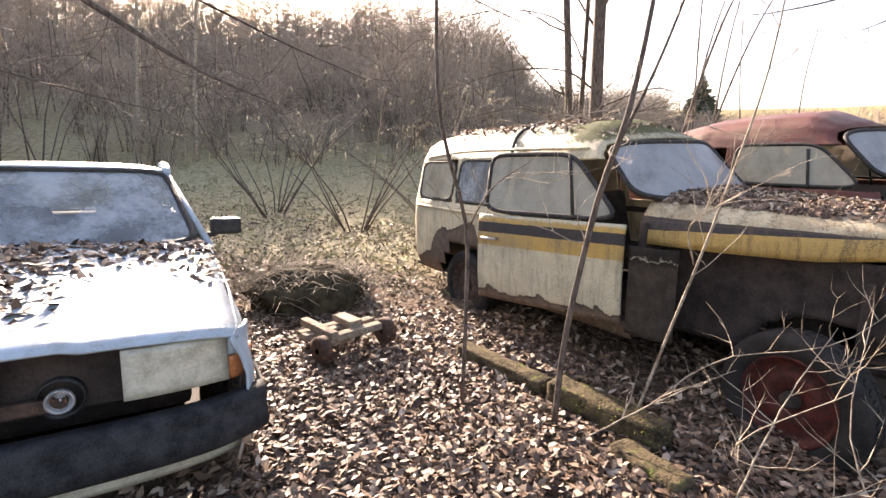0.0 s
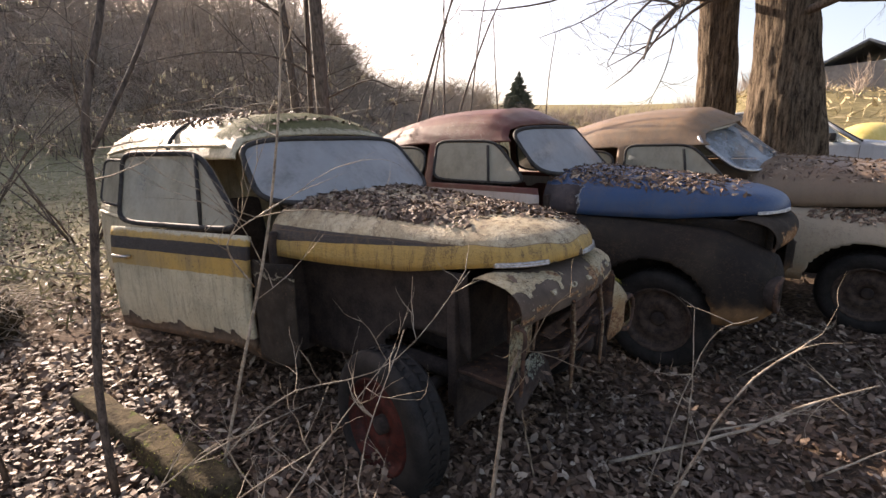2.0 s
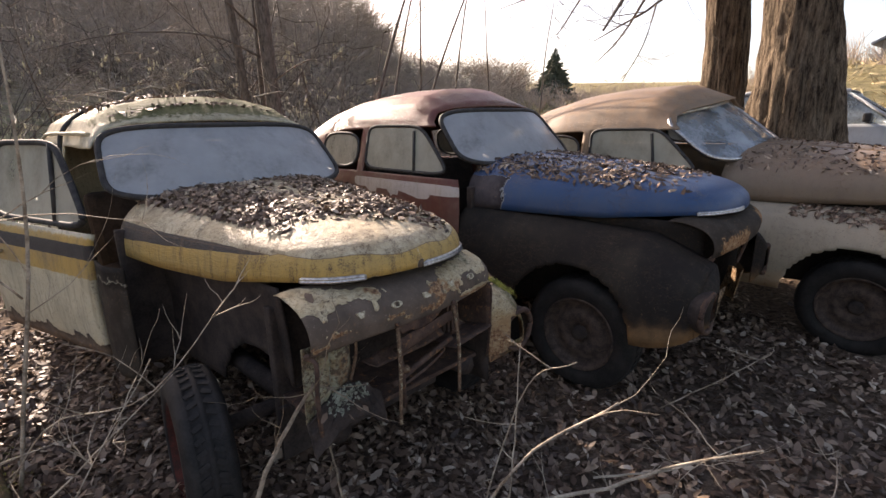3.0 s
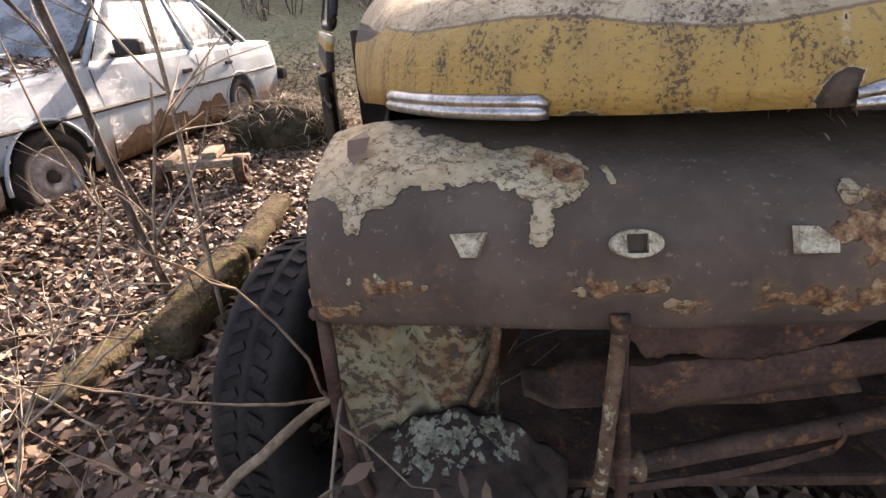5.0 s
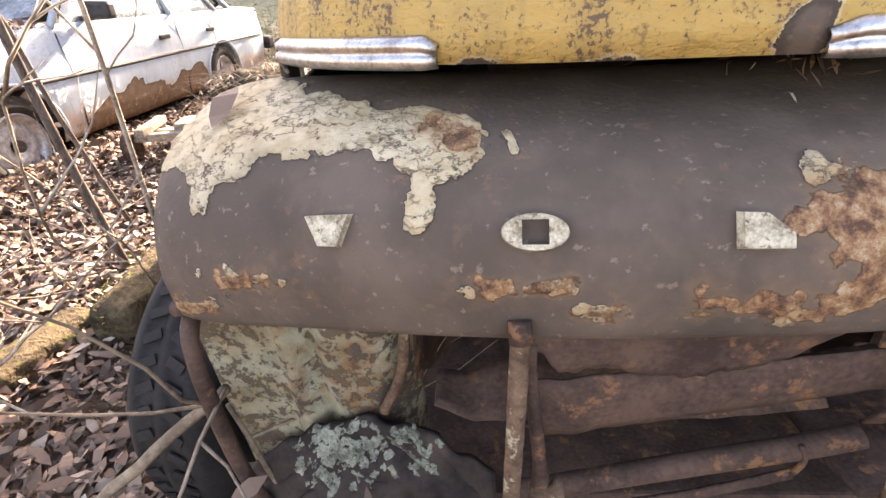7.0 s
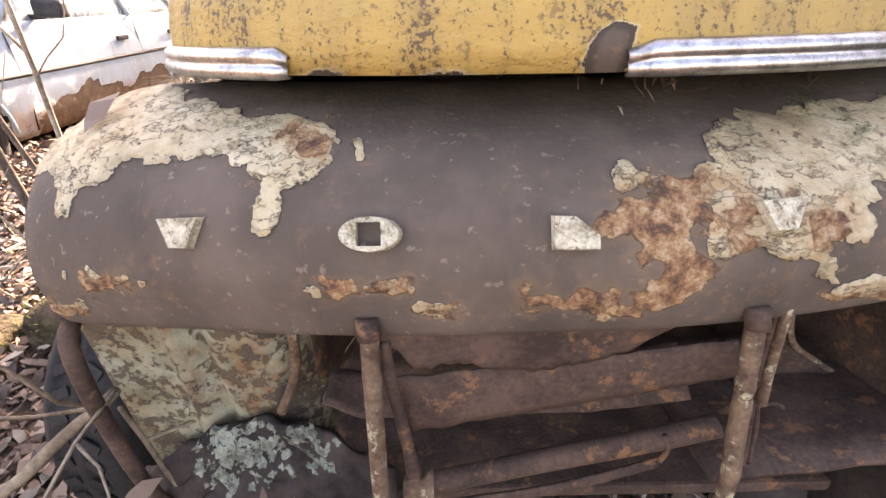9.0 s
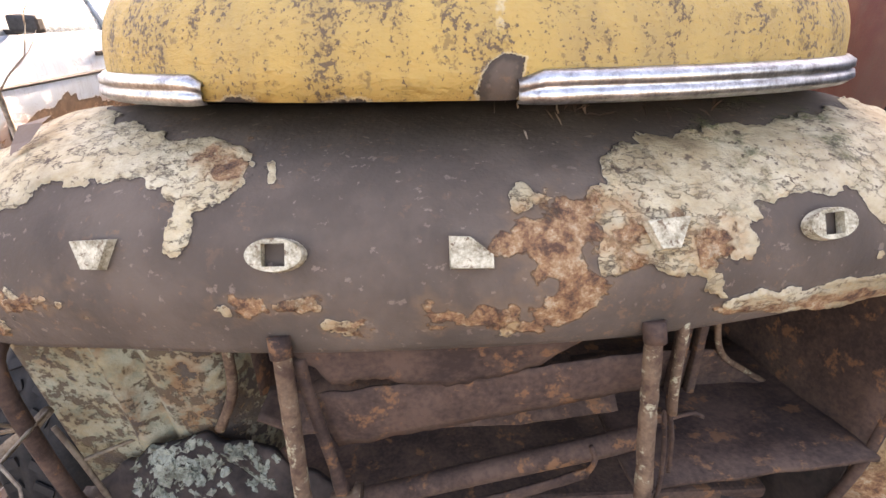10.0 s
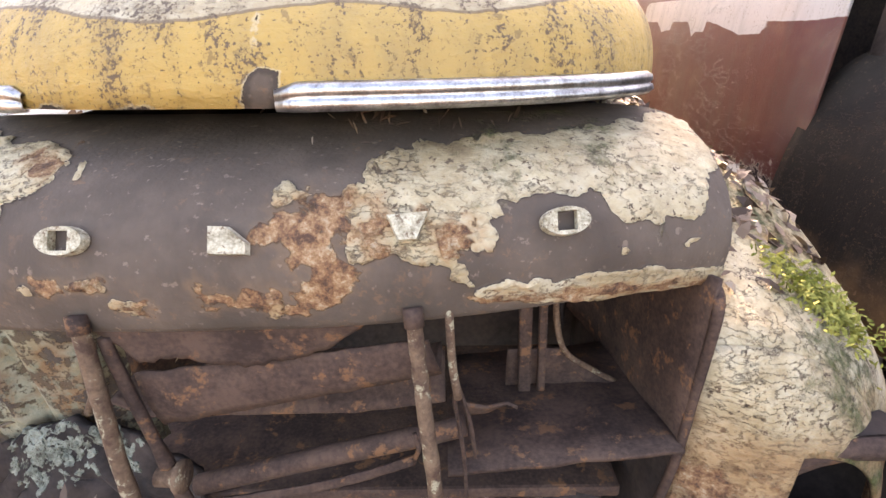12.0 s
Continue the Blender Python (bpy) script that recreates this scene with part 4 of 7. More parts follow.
    # opened front door, swung on its front edge
    hinge = Matrix.Translation((-0.775, 1.36, 0)) @ Matrix.Rotation(radians(17), 4, "Z") @ Matrix.Translation((0.775, -1.36, 0))
    rows = cabin_rows()[1:8]
    zz = np.linspace(rows[0][1], rows[-1][1], 18)
    dy = np.linspace(1.375, 2.455, 24)
    P = np.array([[hinge @ Vector((-np.interp(z, rows[:, 1], rows[:, 0]) - 0.004, y + 0.0 * z, z - 0.02 * (z < 0.4))) for z in zz] for y in dy])

    def dtone(v):
        return 0.58 * ramp01(np.minimum(v[:, 2] - 0.74, 0.96 - v[:, 2]), -0.05, 0.02)

    def dstripe(v):
        return ramp01(np.minimum(v[:, 2] - 0.835, 0.905 - v[:, 2]), -0.01, 0.01)
    door = sheet("door", P, M_VAN, van, "cream door hanging ajar", 0.03,
                 {"tone": dtone, "stripe": dstripe, "bare": lambda v: 0.9 * ramp01(0.415 - v[:, 2] + 0.022 * np.sin(17 * v[:, 1]) + 0.014 * np.sin(47 * v[:, 1]), -0.03, 0.03), "rust": lambda v: 0.45 * ramp01(0.43 - v[:, 2], -0.03, 0.05), "moss": zeros})

    def dwin(a, b):
        return hinge @ side_win(-1, 1.42, 2.42, 0.36, 0.99, 1.395)(a, b)
    window(van, dwin, M_PANE, 0.017, 7)
    tube("quarter_light_bar", [hinge @ Vector((-0.745, 1.73, 0.985)), hinge @ Vector((-0.668, 1.80, 1.39))], 0.012, M_TRIM, van)
    tube("door_handle", [hinge @ Vector((-0.80, 2.28, 0.80)), hinge @ Vector((-0.83, 2.30, 0.80)), hinge @ Vector((-0.83, 2.40, 0.80))], 0.009, M_CHROME, van)
    # left flank where the wing is gone
    yy, zz = np.linspace(1.06, 1.335, 16), np.linspace(0.30, 0.85, 20)
    P = np.array([[(-(0.60 + 0.17 * ramp01(np.array(y), 0.85, 1.2)) - 0.01 * math.sin(3 * z), y, z) for z in zz] for y in yy])
    sheet("cowl_side", P, M_DARK, van, "", 0.01, {"bare": lambda v: 0.30 + 0.62 * ramp01(0.76 - v[:, 2], -0.05, 0.05), "moss": lambda v: 0.35 + 0 * v[:, 0], "rust": zeros})
    yy, zz = np.linspace(0.22, 1.33, 40), np.linspace(0.30, 0.87, 20)
    for s in (-1, 1):
        P = np.array([[(s * (0.40 + 0.10 * y - 0.05 * math.sin(3.1 * z)), y, z) for z in zz] for y in yy])
        P = arch_cut(P, 0.47, 0.22, 0.33)
        sheet("inner_wing", P, M_INNER, van, "", 0.01, None, lambda i, j: math.hypot(0.5 * (yy[i] + yy[i + 1]) - 0.47, 0.5 * (zz[j] + zz[j + 1]) - 0.22) > 0.33)
        tube("chassis_rail", [(s * 0.34, -0.05, 0.36), (s * 0.36, 0.9, 0.36), (s * 0.42, 1.5, 0.30), (s * 0.42, 3.9, 0.30)], 0.045, M_INNER, van, "", 6)
    bm = bmesh.new()
    box(bm, (0.42, 0.62, 0.42), (0, 0.78, 0.56), 0.05)
    box(bm, (0.26, 0.56, 0.12), (0, 0.78, 0.82), 0.03)
    part("engine_block", bm, M_INNER, van)
    tube("front_axle", [(-0.66, 0.45, 0.27), (0.66, 0.45, 0.27)], 0.035, M_INNER, van)
    wheel(van, (-0.69, 0.44, 0.22), M_RIM_RED, 0.335, 0.17, -8, 2, -1)
    wheel(van, (0.665, 0.44, 0.265), M_RIM_RED, 0.335, 0.17, -8, 0, 1)
    wheel(van, (-0.66, 3.10, 0.20), M_RIM_DARK, 0.33, 0.17, 0, 0, -1)
    wheel(van, (0.66, 3.10, 0.20), M_RIM_DARK, 0.33, 0.17, 0, 0, 1)
    fender(van, 1, M_NOSE, {"bare": lambda v: ramp01(0.46 - v[:, 2] + 0.05 * np.sin(11 * v[:, 1]), -0.03, 0.04) * 0.9, "tone": lambda v: 0.4 * ramp01(0.62 - v[:, 2], 0, 0.2), "rust": lambda v: 0.65 * ramp01(0.66 - v[:, 2], 0, 0.15), "moss": lambda v: 0.3 + 0.35 * np.exp(-((v[:, 0] - 0.60) / 0.08) ** 2) * (v[:, 1] < 0.6)})
    # remains inside the grille opening
    def strip(name, pts, wide, mat, label="", deep=0.004, n=30):
        """A flat bar standing on edge along a line of points."""
        L = smooth_line(pts, n)
        P = np.array([[(x, y + 0.25 * wide * v, z + wide * (v - 0.5) + 0.0015 * noise.noise((x * 60, z * 60, v))) for v in np.linspace(0, 1, 5)] for x, y, z in L])
        return sheet(name, P, mat, van, label, deep)

    left = [nose_point(-0.455, 0.80), nose_point(-0.456, 0.97), Vector((-0.442, -0.095, 0.69)), Vector((-0.446, -0.092, 0.58)), Vector((-0.440, -0.085, 0.47)), Vector((-0.42, -0.06, 0.34))]
    tube("opening_edge", smooth_line(left, 22), 0.0085, M_RUST, van)
    right = [nose_point(0.433, 0.92), Vector((0.424, -0.118, 0.735)), Vector((0.424, -0.115, 0.62)), Vector((0.421, -0.115, 0.53)), Vector((0.415, -0.10, 0.40))]
    tube("opening_edge", smooth_line(right, 22), 0.0055, M_RUST, van)
    for pts in ([(-0.148, -0.160, 0.758), (-0.1505, -0.168, 0.66), (-0.153, -0.172, 0.56), (-0.156, -0.165, 0.36)], [(0.138, -0.160, 0.760), (0.145, -0.170, 0.66), (0.152, -0.176, 0.57), (0.160, -0.168, 0.36)]):
        L = smooth_line(pts, 26)
        rr = [0.0075 * (1 + 0.14 * noise.noise((i * 0.9, pts[0][0] * 9, 2))) for i in range(26)]
        tube("grille_bar", L, rr, M_BAR, van, "scabby rusted upright grille bar", 10)
    tube("bar_socket", [(-0.149, -0.158, 0.764), (-0.148, -0.163, 0.748)], 0.0088, M_RUST, van, "", 12)
    tube("bar_socket", [(0.1375, -0.158, 0.766), (0.139, -0.163, 0.750)], 0.0088, M_RUST, van, "", 12)
    tube("bar_stay", smooth_line([(-0.140, -0.150, 0.735), (-0.138, -0.150, 0.70), (-0.124, -0.150, 0.58), (-0.112, -0.14, 0.40)], 16), [0.006] * 10 + [0.008] * 6, M_RUST, van, "", 6)
    V, F = lathe([(-0.016, 0.001), (-0.016, 0.010), (0.004, 0.011), (0.006, 0.017), (0.012, 0.017), (0.012, 0.001)], 14)
    bolt = mesh_ob("bolt", V, F, M_BAR, van)
    bolt.matrix_basis = Matrix.Translation((-0.118, -0.155, 0.566))
    # pale panel beside the opening, creased down the middle, dark at its foot
    uu, vv = np.linspace(-0.468, -0.250, 44), np.linspace(0, 1, 34)

    def panel_y(u):
        return -0.050 + 0.05 * max(0.0, (u + 0.30) / 0.05) ** 2 + 0.02 * (u + 0.47) - 0.010 * math.exp(-((u + 0.380) / 0.008) ** 2) + 0.012 * math.exp(-((u + 0.356) / 0.009) ** 2)
    P = np.array([[(u + 0.004 * v, panel_y(u) + 0.020 * v, 0.735 - 0.29 * v + 0.004 * noise.noise((u * 40, v * 8, 0))) for v in vv] for u in uu])
    sheet("headlamp_panel", P, M_LICHEN, van, "pale mottled panel with lichen and rust", 0.005)
    P = np.array([[(-0.252 + 0.045 * t, 0.002 + 0.13 * t, 0.745 - (0.19 + 0.05 * t + 0.012 * noise.noise((t * 9, 3, 1))) * v) for v in np.linspace(0, 1, 12)] for t in np.linspace(0, 1, 12)])
    sheet("headlamp_panel", P, M_RUST, van, "rust-brown inner panel", 0.005)
    tube("inner_edge", smooth_line([(-0.250, -0.040, 0.735), (-0.252, -0.045, 0.66), (-0.262, -0.040, 0.60), (-0.285, -0.045, 0.55)], 14), 0.006, M_BAR, van)
    # rotten ledge under it, crusted with lichen
    P = np.array([[(-0.47 + 0.31 * t, -0.050 - 0.040 * v + 0.010 * noise.noise((t * 9, v * 5, 4)), np.interp(t, [0, 0.2, 0.35, 0.62, 0.8, 1.0], [0.462, 0.50, 0.535, 0.548, 0.510, 0.455]) - 0.125 * v + 0.014 * noise.noise((t * 12, v * 6, 7))) for v in np.linspace(0, 1, 24)] for t in np.linspace(0, 1, 50)])
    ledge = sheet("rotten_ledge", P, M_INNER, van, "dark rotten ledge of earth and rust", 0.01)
    r = random.Random(12)
    for k in range(150):
        t = r.gauss(0.44, 0.085) if k < 110 else r.gauss(0.71, 0.05)
        v = min(0.9, max(0.02, r.gauss(0.26, 0.17) if k < 110 else r.gauss(0.20, 0.11)))
        i, j = min(48, max(1, int(t * 49))), min(22, max(1, int(v * 23)))
        c, e1, e2 = Vector(P[i, j]), Vector(P[i + 1, j] - P[i - 1, j]).normalized(), Vector(P[i, j + 1] - P[i, j - 1]).normalized()
        nn = e1.cross(e2)
        nn = nn if nn.y < 0 else -nn
        size, n = r.uniform(0.003, 0.0085), 13
        rim = [c + nn * 0.0060 + (e1 * math.cos(w) + e2 * math.sin(w)) * size * (1 + 0.75 * noise.noise((math.cos(w) * 1.7, math.sin(w) * 1.7, k * 3.1))) + nn * 0.0015 * math.sin(3 * w + k) for w in np.linspace(0, 2 * math.pi, n, endpoint=False)]
        V = [c + nn * 0.0068] + rim + [q - nn * 0.006 for q in rim]
        F = [(0, 1 + a, 1 + (a + 1) % n) for a in range(n)] + [(1 + a, 1 + n + a, 1 + n + (a + 1) % n, 1 + (a + 1) % n) for a in range(n)]
        mesh_ob("lichen_flake", V, F, M_FLAKE, ledge, "", False)
    # ragged skirt and plates between the bars
    us_ = np.linspace(-0.150, 0.096, 90)
    low = np.interp(us_, [-0.150, -0.128, -0.117, -0.10, -0.081, -0.05, -0.022, 0.027, 0.06, 0.096], [0.744, 0.722, 0.706, 0.708, 0.712, 0.702, 0.698, 0.704, 0.716, 0.742])
    low = low + np.array([0.0035 * noise.noise((u * 120, 0, 0)) + 0.003 * noise.noise((u * 45, 5, 0)) for u in us_])
    P = np.array([[(u, -0.150 + 0.006 * v + 0.004 * math.sin(14 * u) * v, 0.757 + (b - 0.757) * v) for v in np.linspace(0, 1, 10)] for u, b in zip(us_, low)])
    sheet("torn_skirt", P, M_RUST, van, "ragged rust-eaten skirt", 0.0025)
    P = []
    for t in np.linspace(0, 1, 40):
        x0, zt, zb = -0.136 + 0.285 * t, 0.683 + 0.034 * t, 0.619 + 0.060 * t
        w = 0.002 * noise.noise((t * 14, 1, 0))
        P.append([(x0 + 0.012 * v, -0.135 - 0.004 * math.sin(3 * v) + w, zt + (zb - zt) * v + w) for v in np.linspace(0, 1, 8)] + [(x0 + 0.012, -0.135 + d + w, zb + 0.15 * d + w) for d in (0.006, 0.02, 0.04)])
    sheet("cross_plate", np.array(P), M_RUST, van, "slanting folded rusty plate", 0.003)
    P = np.array([[(-0.222 + 0.385 * t, -0.080 + 0.05 * v, np.interp(t, [0, 0.1, 0.75, 1], [0.598, 0.575, 0.578, 0.592]) + (0.035 * min(1, t * 6) * v) + 0.003 * noise.noise((t * 16, v * 2, 3))) for v in np.linspace(0, 1, 6)] for t in np.linspace(0, 1, 40)])
    sheet("support_plate", P, M_RUST, van, "thin bent rusty plate", 0.004)
    tube("cross_tube", smooth_line([(-0.135, -0.100, 0.487), (0.0, -0.100, 0.525), (0.13, -0.100, 0.559), (0.185, -0.100, 0.576)], 20), 0.0125, M_RUST, van, "", 12)
    strip("support_strip", [(-0.105, -0.112, 0.470), (0.0, -0.115, 0.494), (0.07, -0.112, 0.512), (0.129, -0.112, 0.536)], 0.011, M_RUST)
    tube("strip_hook", smooth_line([(0.127, -0.112, 0.536), (0.133, -0.112, 0.556), (0.128, -0.108, 0.572)], 8), 0.003, M_RUST, van, "", 6)
    tube("bonnet_rod", smooth_line([(0.168, -0.148, 0.765), (0.171, -0.15, 0.70), (0.176, -0.15, 0.66)], 8), 0.0042, M_BAR, van)
    strip("latch_arm", [(0.172, -0.148, 0.655), (0.180, -0.15, 0.60), (0.184, -0.15, 0.54), (0.186, -0.14, 0.42)], 0.010, M_RUST)
    strip("latch_arm", [(0.176, -0.140, 0.668), (0.188, -0.142, 0.62), (0.194, -0.142, 0.575)], 0.009, M_RUST)
    P = np.array([[(0.186 + 0.056 * t, -0.105 + 0.012 * v, np.interp(t, [0, 0.4, 0.8, 1], [0.612, 0.606, 0.612, 0.604]) - (0.026 - 0.018 * t) * v) for v in np.linspace(0, 1, 5)] for t in np.linspace(0, 1, 12)])
    sheet("latch_ear", P, M_RUST, van, "", 0.004)
    # side wall and floor of the lamp well
    P = np.array([[(0.421 - 0.028 * t + 0.10 * max(0, t - 0.35) * (0.5 - t), -0.115 + 0.42 * t, 0.765 - 0.10 * t - (0.232 - 0.09 * t) * v) for v in np.linspace(0, 1, 10)] for t in np.linspace(0, 1, 18)])
    sheet("headlamp_panel", P, M_RUST, van, "rust-brown inner side wall", 0.005)
    P = np.array([[(0.165 + 0.255 * t, -0.142 + 0.24 * v + 0.012 * t, 0.548 + 0.014 * t + 0.006 * noise.noise((t * 6, v * 3, 2)) - 0.03 * v) for v in np.linspace(0, 1, 8)] for t in np.linspace(0, 1, 22)])
    sheet("valance", P, M_RUST, van, "", 0.006)
    # extra panel added only to stop sun leaking in from the wheel arch
    P = np.array([[(0.428 - 0.02 * t, -0.10 + 0.36 * t, 0.27 + 0.29 * v) for v in np.linspace(0, 1, 6)] for t in np.linspace(0, 1, 8)])
    sheet("inner_wing", P, M_INNER, van, "", 0.006)
    tube("bracket_rim", smooth_line([(0.300, 0.0, 0.74), (0.302, 0.0, 0.66), (0.318, 0.0, 0.60), (0.36, 0.005, 0.565), (0.395, 0.01, 0.54)], 18), 0.004, M_BAR, van, "", 6)
    P = np.array([[(0.245 + 0.15 * t, 0.006 + 0.01 * v, (0.60 - 0.065 * max(0, t - 0.45) / 0.55) - 0.10 * v) for v in np.linspace(0, 1, 6)] for t in np.linspace(0, 1, 14)])
    sheet("bracket", P, M_RUST, van, "", 0.004)
    for x, w in ((0.266, 0.016), (0.288, 0.010)):
        bm = bmesh.new()
        box(bm, (w, 0.012, 0.26), (x, 0.0, 0.61), 0.003, pose(0, 0, 0, 0, -2, 0))
        part("upright", bm, M_RUST, van)
    # dark backing pieces, added so no sunlit ground shows through the opening
    bm = bmesh.new()
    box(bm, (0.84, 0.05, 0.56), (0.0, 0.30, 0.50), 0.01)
    part("opening_backing", bm, M_INNER, van, "dark board added to close off the grille opening")
    bm = bmesh.new()
    box(bm, (0.80, 0.34, 0.02), (0, 0.12, 0.40), 0.005)
    part("tray_backing", bm, M_RUST, van)
    # board added below the tray to block the lit leaves behind
    bm = bmesh.new()
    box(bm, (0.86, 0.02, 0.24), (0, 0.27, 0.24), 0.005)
    part("gap_blocker", bm, M_INNER, van)
    return van, hp


van, van_hood = build_van()


# ---- the saloons parked beside it ----
def saloon(name, label, at, paint, bonnet_mat, bonnet_attr, roof_attr, wing_sides, chrome=False, bonnet_label="", nose=None):
    car = thing(name, label, "car", at, "old saloon cars in a row")
    z = {"bare": zeros, "tone": zeros, "stripe": zeros, "moss": zeros, "rust": zeros}
    hp = hood_sheet(car, bonnet_mat, {**z, **bonnet_attr})
    ys = [1.90, 2.05, 2.20, 2.36, 2.44, 2.56, 2.70, 2.84, 2.98, 3.10, 3.25, 3.40, 3.55, 3.70, 3.85, 4.00, 4.10, 4.16]
    roof = lambda y: np.interp(y, [1.9, 2.3, 2.7, 3.1, 3.5, 3.9, 4.16], [0.98, 0.98, 0.93, 0.80, 0.55, 0.22, 0.03])
    narrow = lambda y: np.interp(y, [1.9, 2.6, 3.4, 4.0, 4.16], [1, 0.99, 0.93, 0.82, 0.70])
    holes = [(s, 7, 9, a, b) for s in (-1, 1) for a, b in ((1.5, 2.37), (2.46, 2.97))]
    off = 0.06 if chrome else 0.0
    cabin(car, "body_shell", paint, ys, roof, narrow, holes, {**z, **roof_attr}, [(3.1, 0.36)], 1.09 if chrome else 1.0, 0.065)
    window(car, screen_broad if chrome else screen, M_CLEAR if chrome else M_SCREEN, 0.017, 5, M_CHROME if chrome else None, "windscreen", "dusty windscreen glass")
    for s in (-1, 1):
        window(car, side_win(s, 1.45, 2.36, 0.33, z0=1.05, z1=1.365, off=off), M_PANE, 0.013, 6)
        tube("quarter_light_bar", [(s * (0.75 + off), 1.78, 0.98), (s * (0.675 + off), 1.84, 1.33)], 0.011, M_TRIM, car)
        window(car, side_win(s, 2.47, 2.95, 0, z0=1.05, z1=1.31, off=off), M_PANE, 0.012, 3)
        if s in wing_sides:
            fender(car, s, paint if nose is None else nose, {**z, "tone": (lambda v: np.ones(len(v))) if chrome else zeros, "moss": lambda v: 0.2 + 0 * v[:, 0], "rust": lambda v: 0.4 * ramp01(0.5 - v[:, 2], 0, 0.15)})
        yy, zz = np.linspace(-0.02, 1.33, 26), np.linspace(0.26, 0.87, 14)
        P = np.array([[(s * (0.42 + 0.12 * y - 0.04 * math.sin(3.1 * h)), y, h) for h in zz] for y in yy])
        P = arch_cut(P, 0.47, 0.22, 0.30)
        sheet("inner_wing", P, M_DARK, car, "", 0.01, None, lambda i, j: math.hypot(0.5 * (yy[i] + yy[i + 1]) - 0.47, 0.5 * (zz[j] + zz[j + 1]) - 0.22) > 0.30)
        if s not in wing_sides:
            yy, zz = np.linspace(0.80, 1.34, 14), np.linspace(0.24, 0.85, 14)
            P = np.array([[(s * (0.56 + 0.20 * float(ramp01(np.array(y), 0.8, 1.2))), y, h) for h in zz] for y in yy])
            sheet("cowl_side", P, M_DARK, car, "", 0.01)
        wheel(car, (s * 0.66, 0.48, 0.22), M_RIM_DARK, 0.33, 0.17, 0, 0, s)
        wheel(car, (s * 0.66, 3.10, 0.25), M_RIM_DARK, 0.33, 0.17, 0, 0, s)
    nose_sheet(car, nose or paint, [[(0.2, 0.1), (0.43, 0.1), (0.43, 0.33), (0.3, 0.34)], [(-0.43, 0.25), (-0.2, 0.3), (-0.3, 0.36), (-0.43, 0.36)]], [[(0.2, 0.15), (0.4, 0.15), (0.4, 0.34), (0.2, 0.34)], [(-0.4, 0.2), (-0.1, 0.2), (-0.1, 0.33), (-0.4, 0.33)]])
    chrome_strip(car, -0.36, -0.05)
    for s in (-1, 1):
        P = np.array([[(s * (0.18 + 0.24 * t), -0.10 + 0.16 * t * t + 0.03 * v, 0.50 - 0.20 * v - 0.04 * t) for v in np.linspace(0, 1, 8)] for t in np.linspace(0, 1, 14)])
        sheet("front_apron", P, nose or paint, car, "", 0.006, {"rust": lambda v: np.full(len(v), 0.45), "bare": lambda v: np.full(len(v), 0.45)})
        tube("opening_edge", smooth_line([nose_point(s * 0.41, 1.0), Vector((s * 0.42, -0.05, 0.62)), Vector((s * 0.40, -0.02, 0.48))], 10), 0.012, M_RUST, car)
    bm = bmesh.new()
    box(bm, (0.62, 0.5, 0.42), (0, 0.45, 0.58), 0.05)
    part("engine_block", bm, M_INNER, car)
    bm = bmesh.new()
    box(bm, (1.38, 2.7, 0.03), (0, 2.65, 0.26), 0.005)
    part("floor_pan", bm, M_INNER, car)
    bm = bmesh.new()
    box(bm, (1.36, 0.04, 0.72), (0, 1.33, 0.62), 0.01)
    part("bulkhead", bm, M_INNER, car)
    bm = bmesh.new()
    box(bm, (1.2, 0.16, 0.55), (0, 2.40, 0.78), 0.06, pose(0, 0, 0, -12))
    part("seat", bm, M_INNER, car, "dark rotten seat back")
    return car, hp


def red_tone(v):
    """A pale band below the windows, its lower edge run down in drips."""
    low = 0.905 - 0.03 * np.clip(np.sin(23 * v[:, 1]) + 0.7 * np.sin(51 * v[:, 1] + 1), 0, 1.4)
    return ramp01(np.minimum(v[:, 2] - low, 0.985 - v[:, 2]), -0.012, 0.012) * ramp01(-v[:, 1], -2.5, -2.4) * ramp01(v[:, 1], 1.30, 1.36)


RED = pose(4.479, 2.794, 0.105, 0.65, -1.8, 34.5)
red_car, red_hood = saloon("old_saloon", "derelict red saloon with a blue bonnet, leaf-covered", RED, M_RED, M_BLUE,
                           {"moss": lambda v: 0.2 * ramp01(v[:, 2], 1.05, 1.1), "bare": lambda v: 0.9 * ramp01(v[:, 1], 1.0, 1.2) * (v[:, 2] < 1.05)},
                           {"tone": red_tone, "moss": lambda v: 0.4 * ramp01(v[:, 2], 1.5, 1.6), "bare": lambda v: 0.7 * ramp01(0.6 - v[:, 2], -0.1, 0.2), "rust": lambda v: 0.10 + 0 * v[:, 0]}, (-1, 1), nose=M_DARK)
BROWN = pose(6.415, 2.72, 0.19, 0, -7.5, 30.8)
brown_car, brown_hood = saloon("old_saloon", "derelict brown saloon with chrome-edged windscreen", BROWN, M_BROWN, M_BROWN,
                               {"moss": lambda v: 0.15 + 0 * v[:, 0]}, {"moss": lambda v: 0.3 * ramp01(v[:, 2], 1.5, 1.56), "rust": lambda v: 0.25 + 0 * v[:, 0]}, (-1, 1), True)


